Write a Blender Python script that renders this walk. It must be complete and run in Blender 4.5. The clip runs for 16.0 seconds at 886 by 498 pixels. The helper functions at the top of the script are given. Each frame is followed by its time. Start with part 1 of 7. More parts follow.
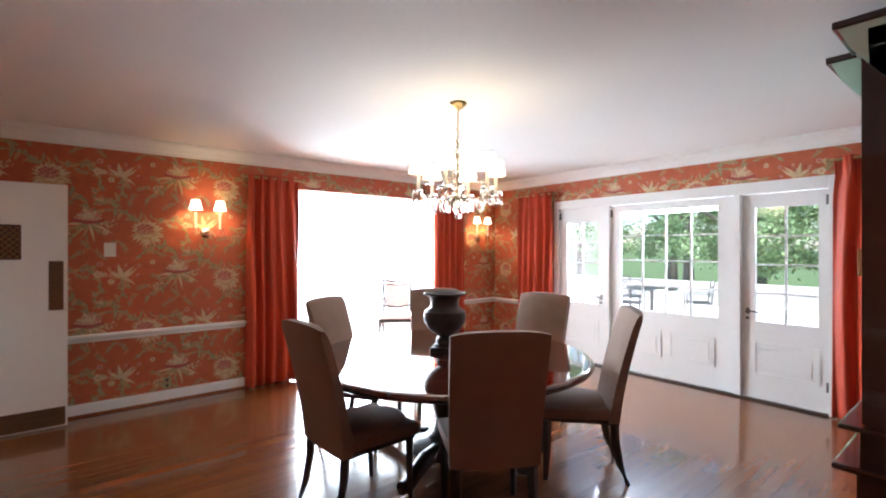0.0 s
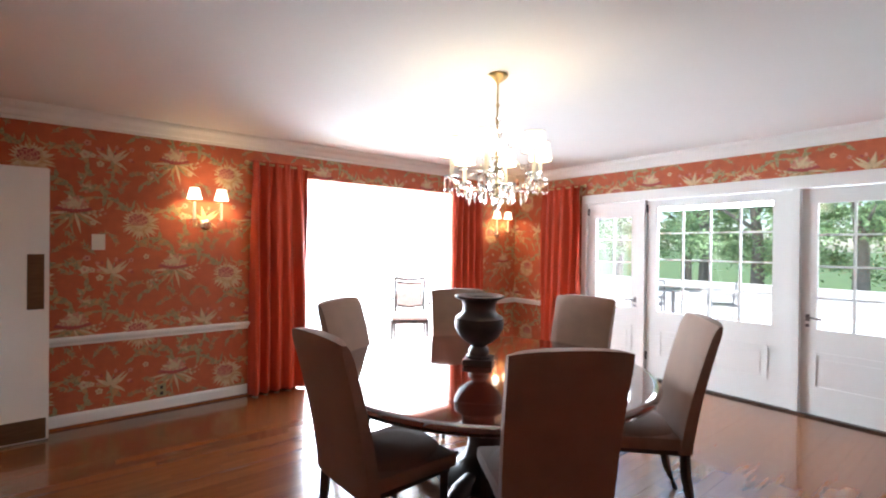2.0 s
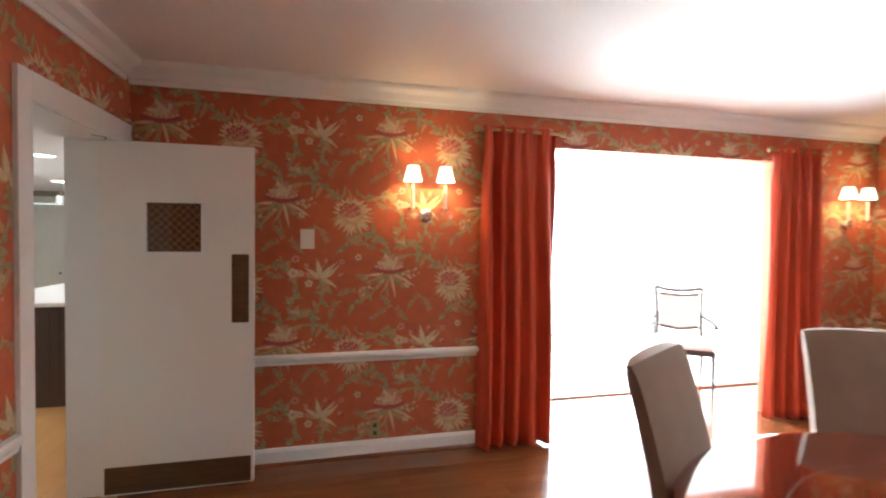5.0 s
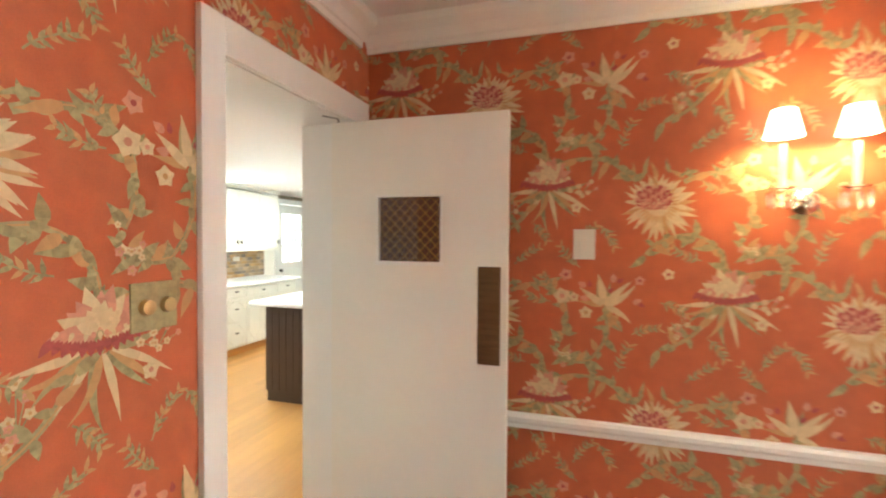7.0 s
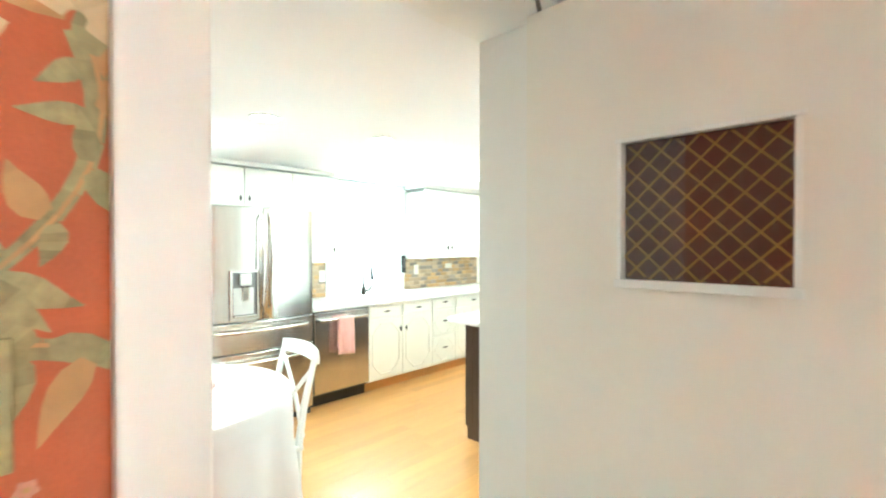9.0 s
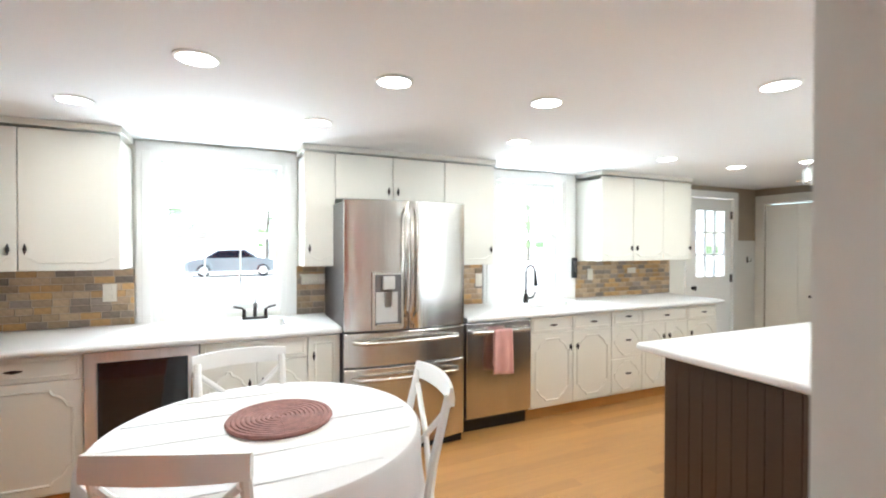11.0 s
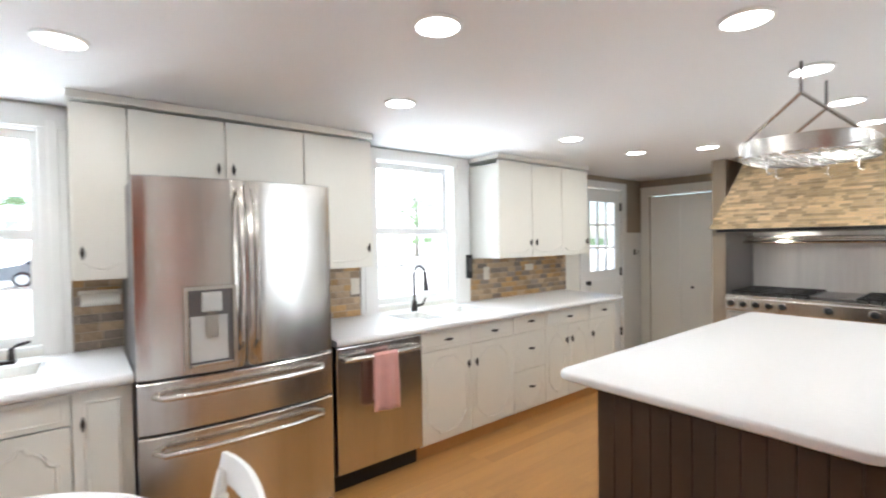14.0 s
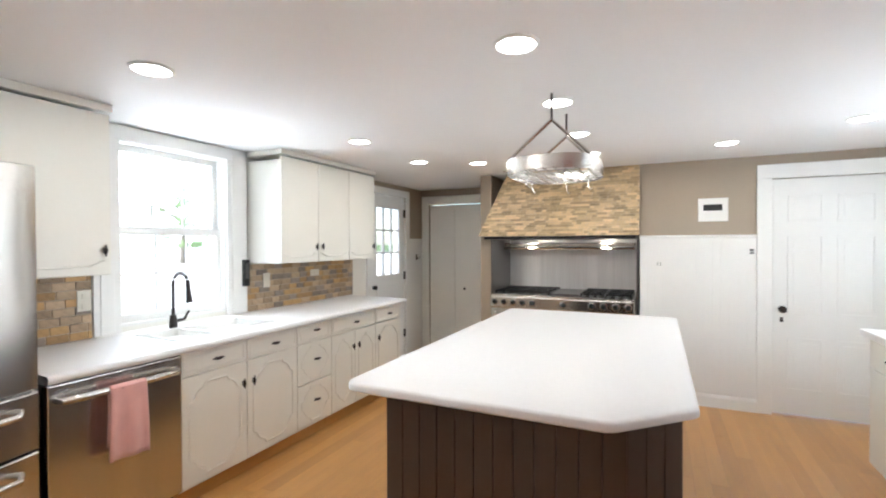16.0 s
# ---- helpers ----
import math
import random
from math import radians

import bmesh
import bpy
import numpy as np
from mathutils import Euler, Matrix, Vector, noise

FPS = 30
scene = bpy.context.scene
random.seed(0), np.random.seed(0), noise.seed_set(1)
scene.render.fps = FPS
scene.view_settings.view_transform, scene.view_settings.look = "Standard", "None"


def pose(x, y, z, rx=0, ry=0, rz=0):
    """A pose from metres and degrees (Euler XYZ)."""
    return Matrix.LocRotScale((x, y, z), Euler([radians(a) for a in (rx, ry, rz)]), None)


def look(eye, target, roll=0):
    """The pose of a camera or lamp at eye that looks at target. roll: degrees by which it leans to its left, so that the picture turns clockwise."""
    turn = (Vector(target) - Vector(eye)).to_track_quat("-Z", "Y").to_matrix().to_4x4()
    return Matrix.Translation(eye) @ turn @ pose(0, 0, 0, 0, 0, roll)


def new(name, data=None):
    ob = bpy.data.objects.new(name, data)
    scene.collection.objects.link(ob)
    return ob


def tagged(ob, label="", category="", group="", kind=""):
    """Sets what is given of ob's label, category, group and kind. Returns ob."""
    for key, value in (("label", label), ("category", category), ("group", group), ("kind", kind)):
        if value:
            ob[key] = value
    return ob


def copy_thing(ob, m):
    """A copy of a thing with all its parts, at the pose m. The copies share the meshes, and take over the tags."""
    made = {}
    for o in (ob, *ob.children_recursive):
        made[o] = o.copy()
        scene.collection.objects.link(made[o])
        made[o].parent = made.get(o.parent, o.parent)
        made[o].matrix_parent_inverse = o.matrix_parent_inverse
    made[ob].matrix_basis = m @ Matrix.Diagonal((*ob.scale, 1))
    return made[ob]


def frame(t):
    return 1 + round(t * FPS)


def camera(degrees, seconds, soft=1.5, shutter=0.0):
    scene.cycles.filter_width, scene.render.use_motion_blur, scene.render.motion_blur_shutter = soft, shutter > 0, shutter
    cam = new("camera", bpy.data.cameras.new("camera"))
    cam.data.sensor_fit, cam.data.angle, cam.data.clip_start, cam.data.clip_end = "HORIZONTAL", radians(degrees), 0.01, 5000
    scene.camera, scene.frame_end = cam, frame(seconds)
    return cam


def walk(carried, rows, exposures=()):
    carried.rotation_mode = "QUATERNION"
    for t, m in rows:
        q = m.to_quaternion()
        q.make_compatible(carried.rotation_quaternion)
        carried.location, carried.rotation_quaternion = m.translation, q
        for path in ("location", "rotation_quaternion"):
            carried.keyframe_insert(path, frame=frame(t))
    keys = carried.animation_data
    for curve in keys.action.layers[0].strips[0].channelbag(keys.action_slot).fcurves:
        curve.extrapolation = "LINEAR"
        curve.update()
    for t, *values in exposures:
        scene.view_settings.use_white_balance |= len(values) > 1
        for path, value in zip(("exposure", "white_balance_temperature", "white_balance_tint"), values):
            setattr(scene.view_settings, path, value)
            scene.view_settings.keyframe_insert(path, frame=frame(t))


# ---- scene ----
cam = camera(88.3, 16.0, soft=2.0, shutter=0.4)
PATH = [
    (0, (0.791, 1.78, 1.497), (2.044, 3.339, 1.499), -0.0),
    (0.5, (0.836, 1.874, 1.498), (2.129, 3.4, 1.497), 0.2),
    (1, (0.871, 1.974, 1.499), (2.177, 3.489, 1.495), 0.4),
    (1.5, (0.884, 2.089, 1.495), (2.167, 3.623, 1.495), 0.5),
    (2, (0.924, 2.265, 1.49), (2.166, 3.832, 1.478), 0.6),
    (2.5, (0.984, 2.493, 1.485), (2.177, 4.098, 1.464), 0.6),
    (3, (0.988, 2.752, 1.466), (2.118, 4.401, 1.437), 0.5),
    (3.5, (1.035, 3.031, 1.454), (2.06, 4.748, 1.424), 0.4),
    (6, (1.241, 4.385, 1.544), (1.196, 6.383, 1.484), 0.5),
    (6.5, (1.159, 4.664, 1.528), (0.84, 6.637, 1.48), 0.3),
    (7, (1.032, 4.926, 1.521), (0.444, 6.836, 1.47), 0.4),
    (7.5, (0.925, 5.168, 1.514), (0.087, 6.983, 1.463), 0.1),
    (8, (0.803, 5.41, 1.509), (-0.232, 7.121, 1.463), -0.1),
    (8.5, (0.682, 5.629, 1.5), (-0.541, 7.211, 1.453), -0.2),
    (9, (0.559, 5.848, 1.488), (-0.841, 7.272, 1.465), 0.0),
    (9.5, (0.444, 6.012, 1.479), (-1.083, 7.28, 1.462), 0.1),
    (10, (0.303, 6.112, 1.462), (-1.351, 7.22, 1.458), 0.2),
    (10.2, (0.242, 6.15, 1.466), (-1.456, 7.195, 1.46), 0.2),
    (12.3, (-0.396, 6.598, 1.479), (-2.277, 7.277, 1.447), -0.0),
    (12.5, (-0.44, 6.624, 1.482), (-2.31, 7.332, 1.444), -0.1),
    (13, (-0.538, 6.714, 1.472), (-2.363, 7.532, 1.434), -0.4),
    (13.5, (-0.633, 6.767, 1.474), (-2.364, 7.768, 1.436), -0.7),
    (14, (-0.699, 6.822, 1.476), (-2.267, 8.063, 1.436), -0.9),
    (14.5, (-0.75, 6.868, 1.477), (-2.094, 8.349, 1.432), -1.0),
    (15, (-0.764, 6.905, 1.465), (-1.894, 8.554, 1.425), -0.9),
    (15.5, (-0.785, 6.923, 1.462), (-1.746, 8.676, 1.425), -0.7),
    (16, (-0.794, 6.929, 1.46), (-1.647, 8.738, 1.437), -0.2),
]
EXPOSURES = [(0, 1.1, 5750, 7), (3.5, 1.2, 5800, 7), (6, 1.5, 6100, 1), (7, 2.3, 6200, -5), (8, 2.6, 5900, -11), (9, 2.7, 5500, -16), (10, 2.25, 5800, -6), (12.5, 1.25, 5900, 7), (16, 1.24, 5950, 8)]
walk(cam, [(t, look(eye, target, roll)) for t, eye, target, roll in PATH], EXPOSURES)

# ---------------------------------------------------------------- light
world = bpy.data.worlds.new("sky")
scene.world = world
world.use_nodes = True
wn = world.node_tree
sky = wn.nodes.new("ShaderNodeTexSky")
sky.sky_type = "NISHITA"
sky.sun_disc = False
sky.sun_elevation, sky.sun_rotation = radians(55), radians(188)
wn.links.new(sky.outputs[0], wn.nodes["Background"].inputs[0])
wn.nodes["Background"].inputs[1].default_value = 0.15
sun = new("sun", bpy.data.lights.new("sun", "SUN"))
sun.data.energy, sun.data.angle, sun.data.color = 5.0, radians(0.5), (1, 0.95, 0.88)
az = radians(188)
sun.matrix_basis = look((math.sin(az) * 20, math.cos(az) * 20, 28.5), (0, 0, 0))


def area(name, eye, target, w, h, watts, colour=(1, 1, 1), shape="RECTANGLE"):
    lamp = new(name, bpy.data.lights.new(name, "AREA"))
    lamp.data.shape, lamp.data.size, lamp.data.energy, lamp.data.color = shape, w, watts, colour
    if shape == "RECTANGLE":
        lamp.data.size_y = h
    lamp.matrix_basis = look(eye, target)
    return lamp


def bulb(name, at, watts, colour, size=0.03):
    lamp = new(name, bpy.data.lights.new(name, "POINT"))
    lamp.data.energy, lamp.data.color, lamp.data.shadow_soft_size = watts, colour, size
    lamp.matrix_basis = pose(*at)
    return lamp


DAY = (0.93, 0.97, 1.0)
area("daylight_porch", (3.8, 9.45, 1.35), (3.8, 0, 0.9), 3.3, 2.1, 300, DAY)
area("daylight_french_doors", (6.55, 4.26, 2.35), (3.2, 4.26, 0.2), 2.7, 0.9, 90, DAY)
for name, y in (("daylight_wine_window", 6.25), ("daylight_sink_window", 8.99)):
    area(name, (-4.45, y, 2.15), (-2.6, y, 0.6), 1.0, 0.9, 26, DAY)
    # Unseen fill lamp under the sill lifts the ceiling in place of ground bounce.
    area(name + "_bounce_fill", (-4.55, y, 0.35), (-2.2, y, 2.2), 1.0, 0.5, 34, DAY)
area("daylight_east_window", (1.29, 9.9, 1.52), (-1, 10.3, 1.0), 0.4, 1.0, 11, DAY)
# Unseen lamps assumed under the hood to light the back panel.
for hoodx in (-2.1, -1.3):
    area("hood_lamp", (hoodx, 11.90, 1.495), (hoodx, 12.1, 0.9), 0.08, 0, 0.8, (1, 0.88, 0.70), "DISK")


def mat(name, colour, rough=0.6, metal=0.0, var=0.12, scale=6.0, bump=0.0, bscale=60.0, stretch=(1, 1, 1), isl=0.0, rnd=0.0, coat=0.0, sheen=0.0, emit=0.0, trans=0.0, spec=0.5):
    m = bpy.data.materials.new(name)
    m.use_nodes = True
    nt = m.node_tree
    N, L = nt.nodes, nt.links
    b = N["Principled BSDF"]
    b.inputs["Roughness"].default_value, b.inputs["Metallic"].default_value = rough, metal
    b.inputs["Coat Weight"].default_value, b.inputs["Sheen Weight"].default_value = coat, sheen
    b.inputs["Coat Roughness"].default_value = 0.04
    b.inputs["Transmission Weight"].default_value = trans
    b.inputs["Specular IOR Level"].default_value = spec
    geo = N.new("ShaderNodeTexCoord")
    mp = N.new("ShaderNodeMapping")
    mp.inputs["Scale"].default_value = stretch
    L.new(geo.outputs["Object"], mp.inputs["Vector"])
    n1, n2 = N.new("ShaderNodeTexNoise"), N.new("ShaderNodeTexNoise")
    n1.inputs["Scale"].default_value, n1.inputs["Detail"].default_value = scale, 4
    n2.inputs["Scale"].default_value, n2.inputs["Detail"].default_value = bscale, 3
    L.new(mp.outputs[0], n1.inputs["Vector"]), L.new(mp.outputs[0], n2.inputs["Vector"])
    add = N.new("ShaderNodeMath")
    add.operation = "MULTIPLY_ADD"
    L.new(n2.outputs["Fac"], add.inputs[0])
    add.inputs[1].default_value = 0.4
    L.new(n1.outputs["Fac"], add.inputs[2])
    last = add
    if isl or rnd:
        src = N.new("ShaderNodeNewGeometry") if isl else N.new("ShaderNodeObjectInfo")
        a2 = N.new("ShaderNodeMath")
        a2.operation = "MULTIPLY_ADD"
        L.new(src.outputs["Random Per Island" if isl else "Random"], a2.inputs[0])
        a2.inputs[1].default_value = isl or rnd
        L.new(add.outputs[0], a2.inputs[2])
        last = a2
    mr = N.new("ShaderNodeMapRange")
    mr.inputs["From Min"].default_value, mr.inputs["From Max"].default_value = 0.3, 1.1 + (isl or rnd)
    mr.inputs["To Min"].default_value, mr.inputs["To Max"].default_value = 1 - var, 1 + var
    L.new(last.outputs[0], mr.inputs["Value"])
    mul = N.new("ShaderNodeVectorMath")
    mul.operation = "SCALE"
    mul.inputs[0].default_value = colour
    L.new(mr.outputs[0], mul.inputs["Scale"])
    L.new(mul.outputs[0], b.inputs["Base Color"])
    rr = N.new("ShaderNodeMapRange")
    rr.inputs["To Min"].default_value, rr.inputs["To Max"].default_value = rough * 0.85, min(1, rough * 1.15)
    L.new(n1.outputs["Fac"], rr.inputs["Value"])
    L.new(rr.outputs[0], b.inputs["Roughness"])
    if bump:
        bp = N.new("ShaderNodeBump")
        bp.inputs["Strength"].default_value, bp.inputs["Distance"].default_value = bump, 0.004
        L.new(n2.outputs["Fac"], bp.inputs["Height"])
        L.new(bp.outputs[0], b.inputs["Normal"])
    if emit:
        b.inputs["Emission Color"].default_value = (*colour, 1)
        b.inputs["Emission Strength"].default_value = emit
    return m


WHITE = mat("white_trim_paint", (0.80, 0.80, 0.78), 0.35, var=0.03, scale=2, bump=0.04, bscale=30)
CREAM = mat("cream_cabinet_paint", (0.80, 0.79, 0.73), 0.4, var=0.03, scale=3, bump=0.05, bscale=40)
DOORW = mat("off_white_door_paint", (0.80, 0.78, 0.72), 0.4, var=0.03, scale=2, bump=0.05, bscale=30)
CEIL = mat("ceiling_paint", (0.80, 0.79, 0.77), 0.85, var=0.03, scale=1.2, bump=0.08, bscale=90)
CEILK = mat("kitchen_ceiling_paint", (0.83, 0.83, 0.83), 0.8, var=0.02, scale=1.2, bump=0.06, bscale=90)
PAPER = mat("orange_wallpaper_ground", (0.48, 0.118, 0.048), 0.7, var=0.22, scale=13, bump=0.12, bscale=220)
P_CREAM = mat("wallpaper_cream_ink", (0.60, 0.46, 0.27), 0.7, var=0.22, scale=45, isl=0.5)
P_TAN = mat("wallpaper_tan_ink", (0.50, 0.28, 0.12), 0.7, var=0.2, scale=30, isl=0.5)
P_GREEN = mat("wallpaper_sage_ink", (0.33, 0.28, 0.14), 0.7, var=0.45, scale=60, isl=0.6)
P_RED = mat("wallpaper_rose_ink", (0.36, 0.075, 0.065), 0.7, var=0.25, scale=25, isl=0.5)
P_PINK = mat("wallpaper_pink_ink", (0.55, 0.25, 0.17), 0.7, var=0.25, scale=40, isl=0.5)
TANW = mat("taupe_wall_paint", (0.36, 0.30, 0.23), 0.75, var=0.04, scale=2, bump=0.06, bscale=80)
OAK = mat("brown_oak_boards", (0.17, 0.062, 0.022), 0.19, var=0.36, scale=2.2, bump=0.04, bscale=26, stretch=(1, 9, 9), rnd=0.6, coat=0.45)
OAKJ = mat("brown_oak_boards_far", (0.17, 0.062, 0.022), 0.19, var=0.36, scale=2.2, bump=0.04, bscale=26, stretch=(1, 9, 9), isl=0.6, coat=0.45)
HONEY = mat("honey_strip_boards", (0.52, 0.27, 0.085), 0.32, var=0.22, scale=2.2, bump=0.04, bscale=26, stretch=(9, 1, 9), rnd=0.6, coat=0.1)
HONEYJ = mat("honey_strip_boards_far", (0.52, 0.27, 0.085), 0.32, var=0.22, scale=2.2, bump=0.04, bscale=26, stretch=(9, 1, 9), isl=0.6, coat=0.1)
SUBF = mat("dark_board_joint", (0.05, 0.02, 0.01), 0.8)
SUBK = mat("honey_board_joint", (0.28, 0.13, 0.04), 0.8)
DRAPE = mat("terracotta_silk", (0.50, 0.056, 0.018), 0.5, var=0.28, scale=3, bump=0.1, bscale=120, stretch=(6, 6, 0.6))
SUEDE = mat("taupe_suede", (0.235, 0.15, 0.108), 0.9, var=0.2, scale=7, bump=0.15, bscale=250, sheen=0.2)
DARKW = mat("espresso_wood", (0.022, 0.010, 0.007), 0.3, var=0.3, scale=4, bump=0.04, bscale=30, stretch=(8, 8, 1))
MAHOG = mat("polished_mahogany", (0.085, 0.014, 0.007), 0.07, var=0.35, scale=2.5, bscale=18, stretch=(1.5, 10, 1), coat=1.0)
HUTCH = mat("dark_lacquered_mahogany", (0.030, 0.009, 0.006), 0.22, var=0.3, scale=3, stretch=(6, 6, 1), coat=0.6)
IRON = mat("bronzed_cast_iron", (0.055, 0.043, 0.040), 0.38, metal=0.35, var=0.35, scale=14, bump=0.25, bscale=60)
BRASS = mat("aged_brass", (0.50, 0.38, 0.19), 0.36, metal=1.0, var=0.15, scale=12)
BROWNP = mat("dark_brass_plate", (0.16, 0.105, 0.055), 0.42, metal=0.7, var=0.3, scale=8, stretch=(1, 1, 8))
STEEL = mat("brushed_steel", (0.60, 0.58, 0.55), 0.24, metal=1.0, var=0.16, scale=9, bump=0.03, bscale=90, stretch=(1, 1, 0.02))
STEELP = mat("pale_grey_plastic", (0.50, 0.50, 0.49), 0.4, var=0.06, scale=6)
STEELW = mat("satin_steel", (0.74, 0.73, 0.72), 0.48, metal=0.85, var=0.18, scale=9, bump=0.03, bscale=90, stretch=(1, 1, 0.03))
STEELD = mat("dark_steel", (0.16, 0.15, 0.15), 0.35, metal=0.9, var=0.15, scale=4)
BLACK = mat("black_enamel", (0.012, 0.012, 0.013), 0.3, var=0.2, scale=8)
GLASSK = mat("smoked_glass", (0.012, 0.012, 0.016), 0.06, var=0.1, scale=2, coat=0.6)
BRONZE = mat("oil_rubbed_bronze", (0.035, 0.028, 0.025), 0.38, metal=0.6, var=0.25, scale=20)
QUARTZ = mat("white_quartz", (0.72, 0.71, 0.71), 0.36, var=0.03, scale=40, bscale=160, spec=0.5)
SINKW = mat("white_enamel", (0.82, 0.82, 0.80), 0.12, var=0.02)
TILE = mat("tumbled_travertine_tile", (0.42, 0.31, 0.20), 0.6, var=0.5, scale=26, bump=0.35, bscale=60, rnd=0.9)
TILEO = mat("ochre_travertine_tile", (0.46, 0.29, 0.13), 0.6, var=0.45, scale=26, bump=0.35, bscale=60, rnd=0.9)
TILEG = mat("grey_travertine_tile", (0.27, 0.225, 0.185), 0.6, var=0.5, scale=26, bump=0.35, bscale=60, rnd=0.9)
GROUT = mat("sand_grout", (0.50, 0.42, 0.32), 0.9, var=0.1, scale=30, bump=0.2, bscale=200)
MOSAIC = mat("honey_stone_mosaic", (0.52, 0.38, 0.21), 0.45, var=0.66, scale=10, bump=0.15, bscale=80, isl=1.3)
BEAD = mat("umber_beadboard_paint", (0.058, 0.036, 0.027), 0.42, var=0.1, scale=4, bump=0.05, bscale=40)
CLOTH = mat("white_linen", (0.70, 0.68, 0.68), 0.85, var=0.05, scale=5, bump=0.15, bscale=300, sheen=0.2)
MATW = mat("woven_plum_rush", (0.26, 0.12, 0.10), 0.8, var=0.45, scale=30, bump=0.5, bscale=160)
PINK = mat("blush_terry", (0.70, 0.38, 0.35), 0.95, var=0.12, scale=14, bump=0.5, bscale=350, sheen=0.4)
WOODH = mat("pale_ash_grip", (0.50, 0.30, 0.16), 0.4, var=0.15, scale=8)
CANE = mat("limed_cane", (0.40, 0.40, 0.37), 0.7, var=0.2, scale=20, bump=0.2, bscale=200)
FRUITW = mat("silvered_fruitwood", (0.028, 0.022, 0.018), 0.55, var=0.2, scale=8)
SHADE = mat("lit_silk_shade", (1.0, 0.86, 0.62), 0.8, var=0.03, emit=1.7)
# The sleeves are no lamps; a faint glow stands in for bulb light on them.
CANDLE = mat("glowing_ivory_sleeve", (0.80, 0.72, 0.56), 0.6, var=0.08, emit=0.12)
LENS = mat("lit_downlight_lens", (1.0, 0.97, 0.90), 0.5, var=0.0, emit=6.0)
PLATE = mat("ivory_switch_plastic", (0.74, 0.71, 0.63), 0.35, var=0.02)
DARKP = mat("black_plastic", (0.02, 0.02, 0.02), 0.4)
BAIZE = mat("brown_lattice_backing", (0.10, 0.035, 0.018), 0.5, var=0.35, scale=9)
WIRE = mat("gilt_lattice_wire", (0.42, 0.25, 0.08), 0.4, metal=0.8)
LEAFM = mat("sunlit_foliage", (0.30, 0.42, 0.20), 0.6, var=0.5, scale=2, isl=1.2)
BARK = mat("grey_bark", (0.22, 0.19, 0.16), 0.9, var=0.3, scale=8, bump=0.5, bscale=40)
PAVE = mat("pale_terrace_concrete", (0.58, 0.56, 0.52), 0.85, var=0.15, scale=1.5, bump=0.2, bscale=60)
LAWN = mat("lawn", (0.09, 0.14, 0.045), 0.9, var=0.3, scale=1.2, bump=0.4, bscale=90)
PORCHF = mat("pale_porch_floor", (0.62, 0.58, 0.53), 0.35, var=0.08, scale=3)
CARP = mat("slate_blue_car_paint", (0.24, 0.25, 0.26), 0.35, var=0.1, scale=3, coat=0.8)
GREENG = mat("pale_green_gloss", (0.45, 0.60, 0.50), 0.12, var=0.05, coat=0.5)


def glass(name, tint=(1, 1, 1), rough=0.0, ior=1.45):
    m = bpy.data.materials.new(name)
    m.use_nodes = True
    b = m.node_tree.nodes["Principled BSDF"]
    b.inputs["Base Color"].default_value = (*tint, 1)
    b.inputs["Roughness"].default_value, b.inputs["IOR"].default_value = rough, ior
    b.inputs["Transmission Weight"].default_value = 1.0
    return m


PANE = glass("window_glass")
CRYSTAL = glass("cut_crystal", (1, 0.97, 0.92), 0.02, 1.52)

# ---------------------------------------------------------------- builders


def at_world(ob):
    m = ob.matrix_basis.copy()
    return m if ob.parent is None else at_world(ob.parent) @ ob.matrix_parent_inverse @ m


def mesh_of(name, bm, material, smooth=False):
    me = bpy.data.meshes.new(name)
    bmesh.ops.recalc_face_normals(bm, faces=bm.faces[:])
    if smooth:
        for f in bm.faces:
            f.smooth = True
    bm.to_mesh(me)
    bm.free()
    for one in material if isinstance(material, (list, tuple)) else (material,):
        me.materials.append(one)
    return me


def part(name, bm, material, parent, label="", smooth=False):
    ob = new(name, mesh_of(name, bm, material, smooth))
    ob.parent = parent
    ob.matrix_parent_inverse = at_world(parent).inverted()
    if smooth:
        ob.data.set_sharp_from_angle(angle=radians(42))
    return tagged(ob, label)


def thing(name, label, category, at=(0, 0, 0), group=""):
    ob = new(name)
    ob.empty_display_size = 0.1
    ob.matrix_basis = pose(*at)
    return tagged(ob, label, category, group)


def whole(name, bm, material, label, category, kind="", smooth=False, group=""):
    ob = new(name, mesh_of(name, bm, material, smooth))
    if smooth:
        ob.data.set_sharp_from_angle(angle=radians(42))
    return tagged(ob, label, category, group, kind)


def box(bm, x0, x1, y0, y1, z0, z1, bevel=0.0, m=None):
    vs = [bm.verts.new((x, y, z)) for x in (x0, x1) for y in (y0, y1) for z in (z0, z1)]
    fs = [bm.faces.new([vs[i] for i in q]) for q in ((0, 1, 3, 2), (4, 6, 7, 5), (0, 4, 5, 1), (2, 3, 7, 6), (0, 2, 6, 4), (1, 5, 7, 3))]
    if bevel:
        es = list({e for f in fs for e in f.edges})
        out = bmesh.ops.bevel(bm, geom=es, offset=bevel, segments=2, affect="EDGES", profile=0.6)
        vs = list({v for f in out["faces"] for v in f.verts} | {v for v in vs if v.is_valid})
    if m is not None:
        bmesh.ops.transform(bm, matrix=m, verts=[v for v in vs if v.is_valid])
    return vs


def B(*a, **k):
    bm = bmesh.new()
    box(bm, *a, **k)
    return bm


